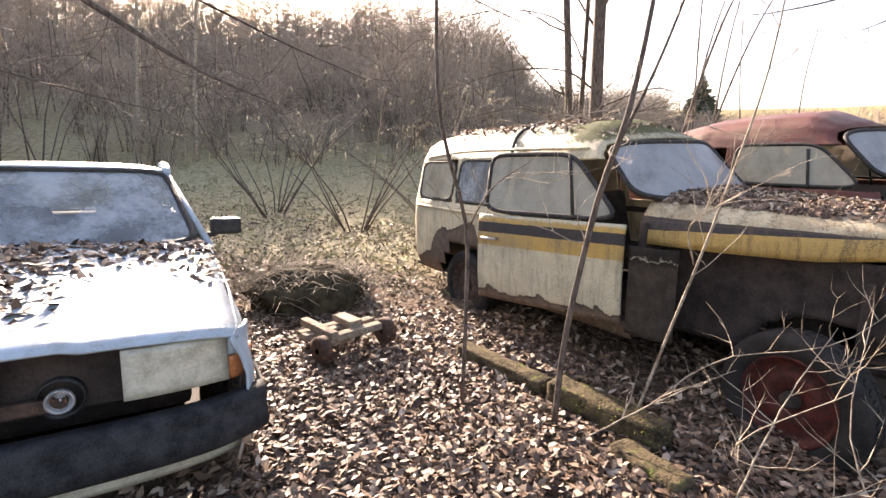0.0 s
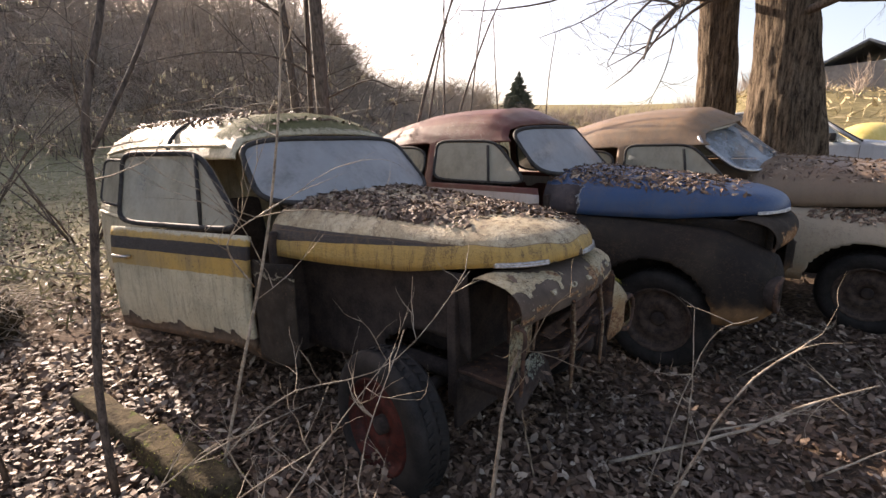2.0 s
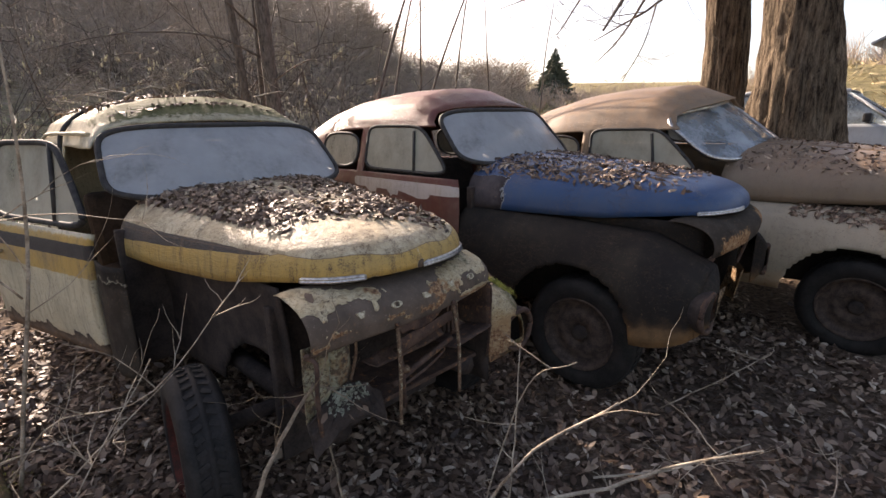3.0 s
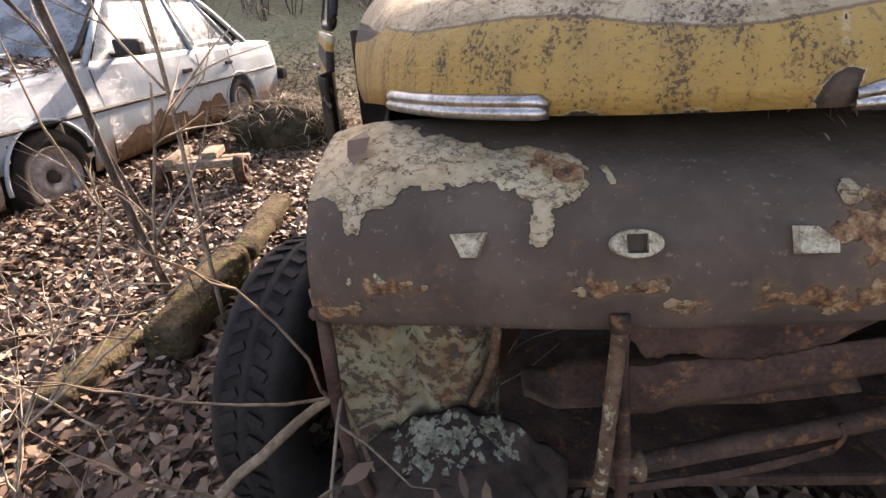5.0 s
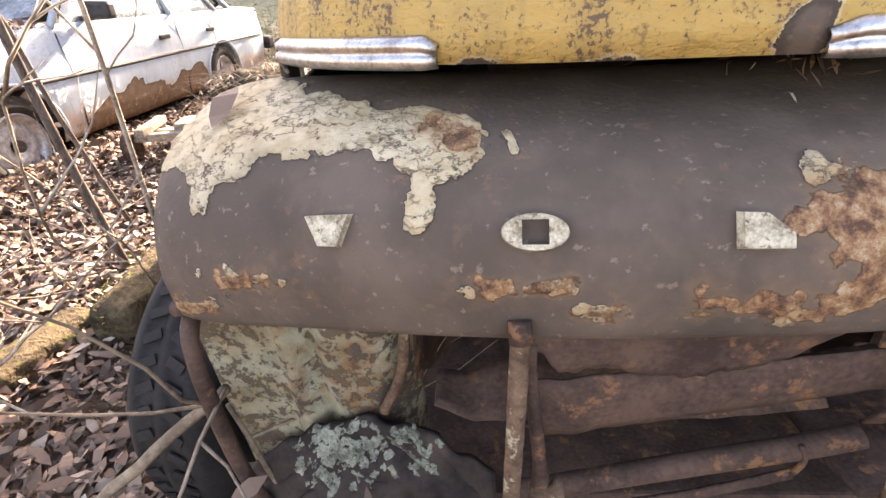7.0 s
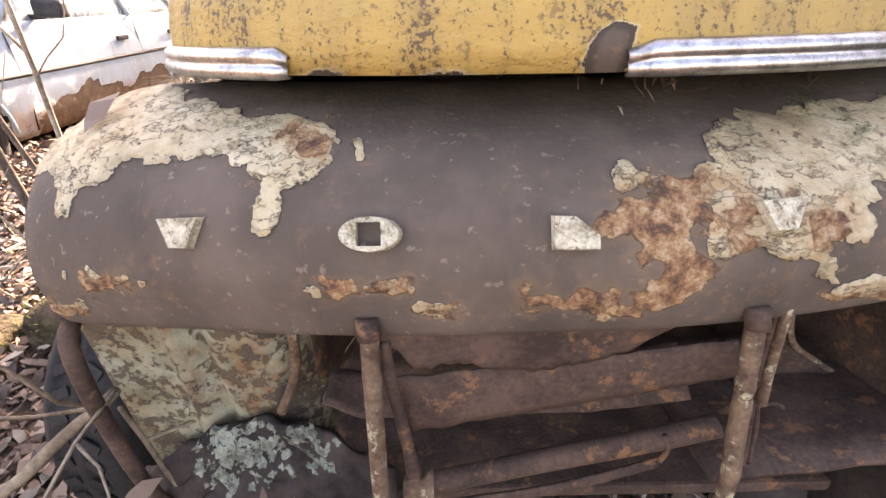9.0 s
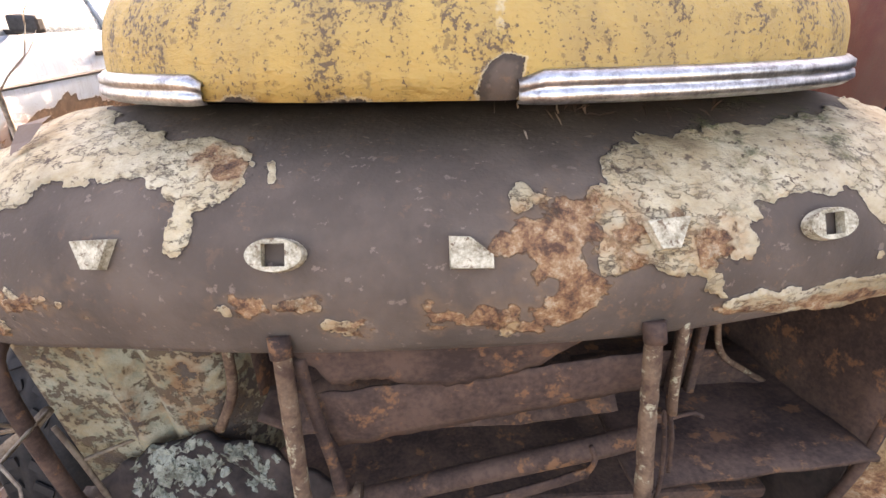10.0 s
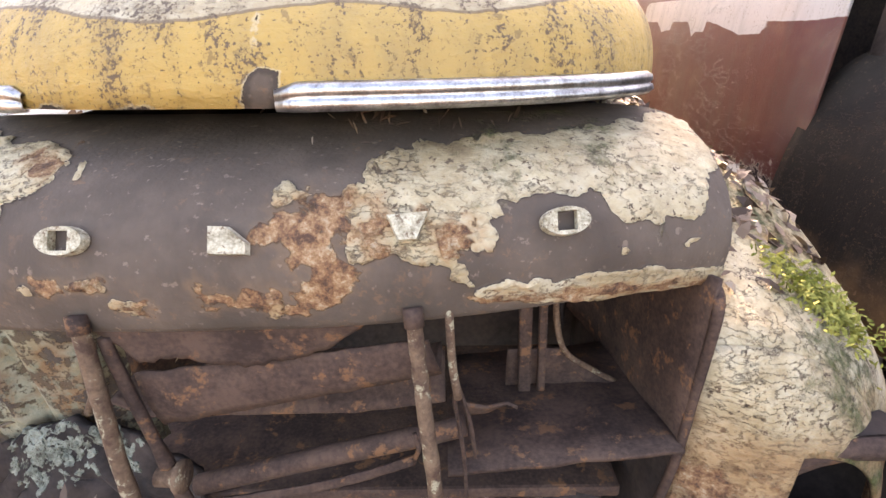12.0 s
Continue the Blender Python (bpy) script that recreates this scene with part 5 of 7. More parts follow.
# ---- white saloon ----
def build_white(at, name="white_saloon", label="abandoned white boxy saloon, grille missing, leaves on the bonnet", paint=None, detail=True):
    paint = paint or M_WHITE
    car = thing(name, label, "car", at)
    T = lambda y: np.interp(y, [0.08, 0.2, 1.4, 3.9, 4.6, 4.7], [0.74, 0.78, 0.91, 0.90, 0.87, 0.80])
    W = lambda y: np.interp(y, [0.05, 0.15, 0.6, 4.2, 4.65, 4.72], [0.78, 0.82, 0.85, 0.85, 0.82, 0.78])
    ys = np.concatenate([np.linspace(0.06, 0.3, 6), np.linspace(0.36, 1.4, 24), np.linspace(1.45, 2.9, 26), np.linspace(2.96, 4.0, 24), np.linspace(4.06, 4.72, 10)])
    prof = [(0.93, 0.20), (0.965, 0.30), (0.985, 0.40), (1.0, 0.52), (1.0, 0.58), (0.992, 0.61), (0.985, 0.70), (0.97, 0.80), (0.955, 0.86), (0.93, 1.0)]
    zz = [p[1] for p in prof]

    def bare(v):
        e = 0.42 + 0.05 * np.sin(7 * v[:, 1]) + 0.03 * np.sin(19 * v[:, 1] + 1)
        return ramp01(e - v[:, 2], -0.04, 0.04) * ramp01(v[:, 1], 1.3, 1.6) * ramp01(-v[:, 1], -3.4, -3.0)
    at_ = {"bare": bare, "rust": lambda v: 0.5 * ramp01(0.42 - v[:, 2], -0.05, 0.08), "moss": zeros, "tone": zeros, "stripe": zeros}
    for s in (-1, 1):
        P = np.zeros((len(ys), 20, 3))
        for i, y in enumerate(ys):
            for k, q in enumerate(np.linspace(0, 1, 20)):
                f = np.interp(q, np.linspace(0, 1, len(prof)), [p[0] for p in prof])
                z = np.interp(q, np.linspace(0, 1, len(prof)), zz)
                z = z if z < 0.6 else 0.6 + (z - 0.6) / 0.4 * (T(y) - 0.6)
                P[i, k] = (s * W(y) * f, y, z)

        def keep(i, j):
            c = P[i:i + 2, j:j + 2].reshape(-1, 3).mean(0)
            return min(math.hypot(c[1] - 0.86, (c[2] - 0.27) * 1.0), math.hypot(c[1] - 3.5, (c[2] - 0.25) * 1.0)) > 0.355
        sheet("side_panel", P, paint, car, "", 0.01, at_, keep)
        for wy in (0.86, 3.5):
            arc = [(s * (W(wy) + 0.004), wy + 0.36 * math.cos(w), 0.27 + 0.36 * math.sin(w)) for w in np.linspace(0, math.pi, 20)]
            tube("arch_lip", arc, 0.012, paint, car, "", 6)
            wheel(car, (s * 0.765, wy, 0.275), M_RIM_GREY, 0.30, 0.17, 0, 0, s)
        tube("side_moulding", [(s * (W(y) * 1.004), y, 0.60) for y in np.linspace(0.3, 4.6, 24)], 0.013, M_TRIM, car, "black rubber side moulding", 6)
        # pillars, panes
        for (y0, y1) in ((1.42, 2.02), (2.78, 2.80), (3.62, 3.28)):
            tube("pillar", [(s * 0.80, y0 + (0.0 if y0 > 1.5 else 0), 0.895), (s * 0.60, y1, 1.325)], 0.022, paint, car, "", 6)
        tube("roof_rail", smooth_line([(s * 0.60, 2.0, 1.345), (s * 0.61, 2.5, 1.375), (s * 0.60, 3.3, 1.345), (s * 0.72, 4.05, 0.91)], 20), 0.03, paint, car, "", 6)
        for a0, a1, b0, b1 in ((1.50, 2.74, 2.06, 2.76), (2.84, 3.56, 2.82, 3.24)):
            P = np.array([[(s * (0.79 - 0.185 * v), (a0 + (a1 - a0) * u) * (1 - v) + (b0 + (b1 - b0) * u) * v, 0.90 + 0.44 * v) for v in np.linspace(0, 1, 6)] for u in np.linspace(0, 1, 8)])
            sheet("side_window", P, M_CLEAR, car, "", 0.004).visible_shadow = False
        for hy in (2.55, 3.35):
            bm = bmesh.new()
            box(bm, (0.02, 0.15, 0.035), (s * 0.848, hy, 0.74), 0.008)
            part("door_handle", bm, M_BLACK, car)
        for gy in (1.42, 2.79, 3.42):
            tube("door_gap", [(s * W(gy) * 0.968, gy, 0.24), (s * W(gy) * 1.002, gy, 0.55), (s * W(gy) * 0.965, gy, 0.86)], 0.005, M_TRIM, car, "", 4)
        bm = bmesh.new()
        box(bm, (0.20, 0.09, 0.115), (s * 0.93, 1.74, 0.985), 0.025)
        box(bm, (0.12, 0.04, 0.03), (s * 0.81, 1.74, 0.93), 0.008)
        part("wing_mirror", bm, M_BLACK, car, "black plastic wing mirror")
    nx = 31
    P = np.array([[(0.775 * u * np.interp(y, [0.08, 1.4], [0.985, 1.02]), y + 0.03 * u * u * (1 - y / 1.4) - 0.02, T(y) + 0.035 * (1 - u * u) ** 0.6 + (0.012 if abs(u) < 0.33 else 0) - 0.05 * max(0, 0.2 - y)) for y in np.linspace(0.08, 1.42, 26)] for u in np.linspace(-1, 1, nx)])
    hood = P
    sheet("bonnet", P, paint, car, "white bonnet strewn with leaves", 0.01, {"moss": zeros, "bare": lambda v: 0.0 * v[:, 0], "rust": zeros, "tone": zeros, "stripe": zeros})

    def ws(a, b):
        v = (b + 1) / 2
        return Vector(((0.73 - 0.14 * v) * a, 1.36 + 0.62 * v + 0.06 * a * a, 0.925 + 0.42 * v))
    window(car, ws, M_CLEAR, 0.02, 9, None, "windscreen", "dirty windscreen, its film coloured with the blue of reflected sky")

    def rw(a, b):
        v = (b + 1) / 2
        return Vector(((0.70 - 0.10 * v) * a, 4.02 - 0.62 * v - 0.04 * a * a, 0.92 + 0.40 * v))
    window(car, rw, M_CLEAR, 0.018, 9, None, "rear_window")
    P = np.array([[(0.60 * u, 1.98 + 1.42 * v + 0.05 * u * u * (1 - 2 * v), 1.345 + 0.045 * (1 - u ** 4) * math.sin(math.pi * (0.12 + 0.80 * v))) for v in np.linspace(0, 1, 16)] for u in np.linspace(-1, 1, 15)])
    sheet("roof", P, paint, car, "", 0.015, {"moss": lambda v: 0.2 + 0 * v[:, 0], "bare": zeros, "rust": zeros})
    P = np.array([[(0.77 * u, 4.02 + 0.66 * v, 0.90 + 0.012 * (1 - u * u) - 0.03 * v * v) for v in np.linspace(0, 1, 10)] for u in np.linspace(-1, 1, 9)])
    sheet("boot_lid", P, paint, car, "", 0.01)
    bm = bmesh.new()
    box(bm, (1.55, 0.05, 0.55), (0, 4.68, 0.56), 0.02)
    part("tail_panel", bm, paint, car)
    bm = bmesh.new()
    box(bm, (1.74, 0.16, 0.15), (0, 4.80, 0.48), 0.03)
    part("rear_bumper", bm, M_BUMPER, car)
    # front
    bm = bmesh.new()
    box(bm, (1.52, 0.04, 0.26), (0, 0.22, 0.64), 0.01)
    part("grille_recess", bm, M_INNER, car, "empty black grille opening")
    for s in (-1, 1):
        P = np.array([[(s * (0.37 + 0.35 * u), 0.075 + 0.05 * u * u + 0.012 * v, 0.565 + 0.185 * v - 0.01 * u) for v in np.linspace(0, 1, 8)] for u in np.linspace(0, 1, 10)])
        sheet("headlamp", P, M_LENS, car, "clouded yellowish headlamp glass", 0.03)
        P = np.array([[(s * (0.725 + 0.10 * math.sin(u * 1.4)), 0.125 + 0.17 * (1 - math.cos(u * 1.4)), 0.555 + 0.095 * v) for v in np.linspace(0, 1, 6)] for u in np.linspace(0, 1, 8)])
        sheet("indicator", P, M_AMBER, car, "faded amber indicator lens", 0.02)
        P = np.array([[(s * (0.725 + 0.09 * math.sin(u * 1.4)), 0.125 + 0.15 * (1 - math.cos(u * 1.4)), 0.655 + 0.10 * v) for v in np.linspace(0, 1, 6)] for u in np.linspace(0, 1, 8)])
        sheet("lamp_surround", P, paint, car, "", 0.015)
        V, F = lathe([(0.0, 0.042), (-0.02, 0.046), (-0.028, 0.041), (-0.012, 0.034), (0.02, 0.022), (0.0, 0.016), (-0.006, 0.001)], 24, "y")
        fog = mesh_ob("spot_lamp", V, F, M_RIM_GREY, car, "round corroded spot lamp")
        fog.matrix_basis = Matrix.Translation((s * 0.18, 0.16, 0.575))
        V, F = lathe([(0.02, 0.062), (-0.01, 0.07), (0.03, 0.075)], 24, "y")
        rg = mesh_ob("lamp_ring", V, F, M_BLACK, car)
        rg.matrix_basis = Matrix.Translation((s * 0.18, 0.165, 0.575))
    bm = bmesh.new()
    box(bm, (0.04, 0.03, 0.2), (0.0, 0.16, 0.64), 0.008)
    box(bm, (0.30, 0.03, 0.05), (0.05, 0.17, 0.56), 0.008)
    part("grille_stay", bm, M_RUST, car)
    sec = [(0.02, 0.515), (-0.045, 0.51), (-0.06, 0.485), (-0.055, 0.44), (-0.075, 0.425), (-0.08, 0.37), (-0.05, 0.345), (0.05, 0.345)]
    P = np.array([[(0.86 * u, y + 0.13 * abs(u) ** 5 + (0.22 if abs(u) > 0.995 else 0), z) for y, z in sec] for u in np.concatenate([[-1.0], np.linspace(-0.99, 0.99, 40), [1.0]])])
    sheet("front_bumper", P, M_BUMPER, car, "grey plastic front bumper", 0.012)
    P = np.array([[(0.80 * u, 0.03 + 0.10 * abs(u) ** 4 + 0.03 * v, 0.345 - 0.11 * v) for v in np.linspace(0, 1, 6)] for u in np.linspace(-1, 1, 20)])
    sheet("front_apron", P, M_LENS, car, "", 0.008)
    for nm, sz, ps in (("floor_pan", (1.5, 3.9, 0.04), (0, 2.3, 0.24)), ("dashboard", (1.35, 0.25, 0.18), (0, 1.62, 0.82)), ("rear_seat", (1.3, 0.2, 0.5), (0, 3.3, 0.72)), ("engine_bay", (1.2, 0.9, 0.30), (0, 0.85, 0.50))):
        bm = bmesh.new()
        box(bm, sz, ps, 0.03)
        part(nm, bm, M_INNER, car)
    for sx in (-0.38, 0.38):
        bm = bmesh.new()
        box(bm, (0.5, 0.14, 0.55), (sx, 2.55, 0.80), 0.05, pose(0, 0, 0, -12))
        box(bm, (0.26, 0.09, 0.16), (sx, 2.66, 1.15), 0.04, pose(0, 0, 0, -8))
        part("front_seat", bm, M_INNER, car, "dark seat with headrest")
    return car, hood


WHITE = pose(-1.393, 1.459, -0.09, 0, 1.3, 31.3)
white_car, white_hood = build_white(WHITE)


# ---- trees ----
def grow(pool, start, direction, length, radius, depth, r, sides=5, bend=0.25, kids=4, twist=0.9):
    """A branch with smaller ones on it."""
    n = 5 if depth else 4
    pts, rad = [Vector(start)], [radius]
    d = Vector(direction).normalized()
    for i in range(n):
        d = (d + Vector((r.uniform(-1, 1), r.uniform(-1, 1), r.uniform(-0.7, 1))) * bend).normalized()
        pts.append(pts[-1] + d * length / n)
        rad.append(radius * (1 - 0.8 * (i + 1) / n))
    pool.add(tube_data(pts, rad, sides if radius > 0.008 else 3, False))
    if depth:
        for k in range(kids):
            i = r.randint(1, n)
            q = (d + Vector((r.uniform(-1, 1), r.uniform(-1, 1), r.uniform(-0.3, 0.8))) * twist).normalized()
            grow(pool, pts[i], q, length * r.uniform(0.35, 0.6), rad[i] * 0.55 + 0.0008, depth - 1, r, sides, bend, max(2, kids - 1), twist)


def big_trunk(name, at, rings, label, seed):
    """A thick ridged trunk; rings: (dx, dy, z, radius)."""
    tree = thing(name, label, "tree", Matrix.Translation(at))
    segs, R = 72, smooth_line(rings, 64)
    P = np.zeros((len(R), segs, 3))
    for i, (x, y, z, r) in enumerate(R):
        for k in range(segs):
            w = 2 * math.pi * k / segs
            q = Vector((math.cos(w) * 3.2, math.sin(w) * 3.2, z * 0.55 + seed))
            ridge = abs(noise.noise(q * 2.4)) + 0.5 * abs(noise.noise(q * 5.5))
            rr = r * (1 + 0.10 * noise.noise(q * 0.5) + 0.24 * ridge) + 0.10 * max(0, 0.5 - z) * abs(math.sin(2 * w + seed))
            P[i, k] = (x + rr * math.cos(w), y + rr * math.sin(w), z)
    sheet("trunk", P, M_BARK, tree, "deeply ridged sunlit bark", 0, None, None, True)
    return tree


T1 = big_trunk("old_tree", (6.82, 5.62, 0.25), [(0, 0, -0.2, 0.32), (0, 0, 0.3, 0.25), (0.02, 0, 1.2, 0.215), (0.0, 0.02, 2.2, 0.205), (-0.1, 0.05, 3.4, 0.20), (-0.25, 0.1, 5.5, 0.2), (-0.3, 0.1, 8.0, 0.12)], "thick old tree trunk with ridged bark", 3.0)
T2 = big_trunk("old_tree", (6.92, 4.72, 0.15), [(0.05, -0.05, -0.2, 0.62), (0.03, -0.03, 0.3, 0.54), (0.03, -0.03, 1.0, 0.43), (0.0, 0, 1.8, 0.355), (-0.05, 0.02, 2.4, 0.29), (-0.15, 0.04, 3.4, 0.26), (-0.3, 0.1, 5.5, 0.26), (-0.4, 0.1, 8.0, 0.16)], "thick leaning old tree trunk, bark partly worn pale", 9.0)
_r = random.Random(21)
for tree, base, dirs in ((T1, (0, 0, 3.2), [(-0.9, -0.5, -0.1), (-0.7, -0.8, 0.05), (-1, 0.0, 0.15), (0.3, -1, 0.4)]), (T2, (-0.1, 0, 3.0), [(-0.8, -0.6, 0.0), (0.7, -0.7, 0.0), (0.95, -0.35, -0.05), (0.2, -1.0, 0.25), (-0.5, -0.9, 0.25), (0.9, 0.3, 0.3)])):
    for d in dirs:
        pool = Pool()
        grow(pool, Vector(base) + Vector((0, 0, _r.uniform(-0.4, 1.2))), d, _r.uniform(2.6, 3.6), 0.05, 3, _r, 6, 0.28, 5, 1.0)
        pool.link("limb", M_BARK_SMOOTH, tree)


def young_tree(name, label, stems, seed, kids=5, depth=2, mat=None, twig_len=0.4):
    """Stems given by their own lines, each with side twigs."""
    r = random.Random(seed)
    at = Vector(stems[0][0][0])
    tree = thing(name, label, "tree", Matrix.Translation(at))
    for pts, r0, r1 in stems:
        L = smooth_line([Vector(p) - at for p in pts], 16)
        tube("stem", L, list(np.linspace(r0, r1, 16)), mat or M_BARK_SMOOTH, tree, "", 8)
        pool = Pool()
        for k in range(kids):
            i = r.randint(5, 15)
            d = Vector((r.uniform(-1, 1), r.uniform(-1, 1), r.uniform(0, 0.9)))
            grow(pool, L[i], d, twig_len * r.uniform(0.6, 1.5), max(0.0025, r0 * 0.22), depth - 1, r, 5, 0.3, 3, 0.9)
        tagged(pool.link("twig_spray", M_TWIG if r0 < 0.03 else M_BARK_SMOOTH, tree), kind="stuff")
    return tree


young_tree("sapling", "thin bare hazel sapling beside the beam", [([(0.15, 2.62, -0.02), (0.16, 2.50, 0.55), (0.15, 2.42, 1.02), (0.03, 2.15, 1.47), (0.01, 2.08, 1.90), (0.02, 2.0, 2.6)], 0.012, 0.005), ([(0.15, 2.43, 0.98), (0.26, 2.30, 1.20), (0.42, 2.2, 1.33)], 0.005, 0.002)], 3, 5)
young_tree("sapling", "slender bare sapling with dark smooth bark", [([(0.62, 2.40, -0.02), (0.64, 2.34, 0.5), (0.73, 2.27, 1.15), (0.79, 2.15, 1.50), (0.88, 2.2, 1.95), (0.95, 2.2, 2.7)], 0.017, 0.008), ([(0.76, 2.2, 1.35), (0.95, 2.25, 1.75), (1.15, 2.3, 2.3)], 0.009, 0.004)], 5, 6)
young_tree("sapling", "pale leaning twig growing by the van", [([(1.02, 2.40, -0.02), (1.14, 2.36, 0.47), (1.26, 2.32, 0.94), (1.33, 2.27, 1.31), (1.38, 2.2, 1.7), (1.40, 2.15, 2.2)], 0.008, 0.003), ([(1.22, 2.33, 0.85), (1.15, 2.25, 1.05), (1.35, 2.2, 1.2)], 0.004, 0.002)], 9, 7, 2, M_TWIG)
young_tree("ash_clump", "clump of grey stems behind the cars", [([(1.78, 5.70, 0.0), (1.74, 5.62, 1.2), (1.70, 5.55, 2.2), (1.66, 5.5, 3.6), (1.6, 5.5, 6.0)], 0.085, 0.05), ([(1.50, 5.75, 0.0), (1.47, 5.72, 1.2), (1.42, 5.66, 2.2), (1.30, 5.6, 3.6), (1.2, 5.6, 5.4)], 0.05, 0.03), ([(1.62, 5.8, 0.0), (1.6, 5.78, 1.4), (1.6, 5.72, 2.4), (1.62, 5.7, 4.6)], 0.035, 0.02)], 13, 9, 3, None, 1.0)
for k, (x, y, lx, h, r0) in enumerate([(2.45, 5.6, 0.75, 3.6, 0.025), (2.75, 5.9, 0.45, 3.4, 0.018), (3.35, 6.7, 0.05, 4.2, 0.016), (3.8, 7.2, 0.35, 3.8, 0.018), (3.05, 6.2, 0.9, 3.6, 0.02), (4.6, 7.6, -0.1, 3.2, 0.014), (5.2, 7.4, 0.2, 3.0, 0.014)]):
    z = float(height(x, y))
    young_tree("sapling", "bare young tree growing between the cars", [([(x, y, z - 0.05), (x + lx * 0.3, y, z + h * 0.4), (x + lx * 0.8, y + 0.1, z + h * 0.75), (x + lx * 1.3, y + 0.1, z + h)], r0, 0.006)], 30 + k, 8, 2, None, 0.6)


def spruce(at, h):
    tree = thing("spruce", "dark conifer standing in the field", "tree", Matrix.Translation(at))
    tube("trunk", [(0, 0, 0), (0, 0, h)], [0.12, 0.02], M_BARK, tree)
    r = random.Random(5)
    pool = Pool()
    for i in range(700):
        t = r.random() ** 0.8
        z = h * (0.08 + 0.9 * t)
        w = r.uniform(0, 2 * math.pi)
        L = (1 - t) * h * 0.50 * r.uniform(0.6, 1.1) + 0.08
        d = Vector((math.cos(w), math.sin(w), r.uniform(-0.35, 0.1)))
        a = Vector((0, 0, z))
        s = d.cross(Vector((0, 0, 1))).normalized() * L * 0.22
        pool.add(([a, a + d * L * 0.6 + s, a + d * L, a + d * L * 0.6 - s, a + d * L * 0.6 + Vector((0, 0, -L * 0.18))], [(0, 1, 2, 3), (0, 1, 4), (1, 2, 4), (2, 3, 4), (3, 0, 4)]))
    pool.link("crown", M_NEEDLE, tree, "", False)


spruce((16.45, 31.7, 3.3), 3.7)


# ---- the wood behind ----
def wood():
    r = random.Random(77)
    stems, twigs, pale = Pool(), Pool(), Pool()
    for k in range(1850):
        deg = r.uniform(-64, 9) if k % 7 else r.uniform(5, 24)
        d = 14.0 + 36 * r.random() ** 1.15
        az = radians(deg)
        x, y = d * math.sin(az), d * math.cos(az)
        z = float(height(x, y))
        lim = 0.3 + (math.hypot(x + 1.0, y - 7.5) * 0.455 if -52 < deg < -8 else math.hypot(x - 1.0, y - 3.5) * 0.43) - z
        if lim < 0.7:
            continue
        shrub = d < 20 and r.random() < 0.8
        if d < 17 and r.random() < 0.35:
            continue
        tall = r.uniform(2.0, 3.6) if shrub else min(17.0, d * 0.42) * r.uniform(0.65, 1.05)
        if deg > -1:
            tall *= max(0.16, 1 - (deg + 1) / 13)
        tall = min(tall, lim * r.uniform(0.5, 1.08))
        wide = d / 14.0
        for s in range(r.randint(4, 8) if shrub else 1):
            lean = Vector((r.uniform(-1, 1), r.uniform(-1, 1), 0)) * (0.42 if shrub else 0.13)
            h = tall * r.uniform(0.6, 1.0)
            r0 = r.uniform(0.010, 0.024) if shrub else r.uniform(0.012, 0.034) * wide ** 0.6
            p0 = Vector((x + r.uniform(-0.2, 0.2) * shrub, y + r.uniform(-0.2, 0.2) * shrub, z - 0.1))
            mid = p0 + Vector((lean.x * h * 0.35, lean.y * h * 0.35, h * 0.5))
            top = p0 + Vector((lean.x * h * 0.95, lean.y * h * 0.95, h))
            (pale if r.random() < 0.45 else stems).add(tube_data([p0, mid, top], [r0, r0 * 0.65, r0 * 0.1], 3 if shrub else 5, False))
            for t in range(11 if shrub else 40):
                f = r.uniform(0.1, 1) ** 0.8
                q = p0.lerp(mid, f * 2) if f < 0.5 else mid.lerp(top, f * 2 - 1)
                ln = r.uniform(0.3, 0.95) * (1 if shrub else wide)
                e = q + Vector((r.uniform(-1, 1), r.uniform(-1, 1), r.uniform(-0.15, 0.9))) * ln
                m = q.lerp(e, 0.5) + Vector((r.uniform(-1, 1), r.uniform(-1, 1), r.uniform(-1, 1))) * 0.12 * ln
                rad = r.uniform(0.003, 0.008) * wide
                (twigs if t % 3 else pale).add(tube_data([q, m, e], [rad, rad * 0.8, rad * 0.4], 3, False))
    for p, n, m, lab in ((stems, "wood_stems", M_BARK_SMOOTH, "dense bare grey-brown stems of a winter wood"), (twigs, "wood_twigs", M_BRUSH, "tangled bare brown twigs of the wood"), (pale, "pale_stems", M_TWIG, "pale sunlit twigs in the wood")):
        tagged(p.link(n, m), lab, "wood", kind="stuff")


M_BRUSH = simple("brown_brushwood", (0.25, 0.195, 0.155), (0.44, 0.365, 0.30), 0.9, 0, 6, 40, 0.2, 0.004)
wood()
for x, d in ((265, 15.2), (361, 14.4)):
    az = math.atan((x - 784) / 842.0)
    px, py = d * math.sin(az), d * math.cos(az)
    pz = float(height(px, py))
    young_tree("birch", "slim pale straight trunk at the edge of the wood", [([(px, py, pz - 0.1), (px + 0.10, py, pz + 1.5), (px + 0.26, py, pz + 3.2), (px + 0.5, py, pz + 5.5)], 0.06, 0.03)], x, 10, 2, M_TWIG, 0.9)


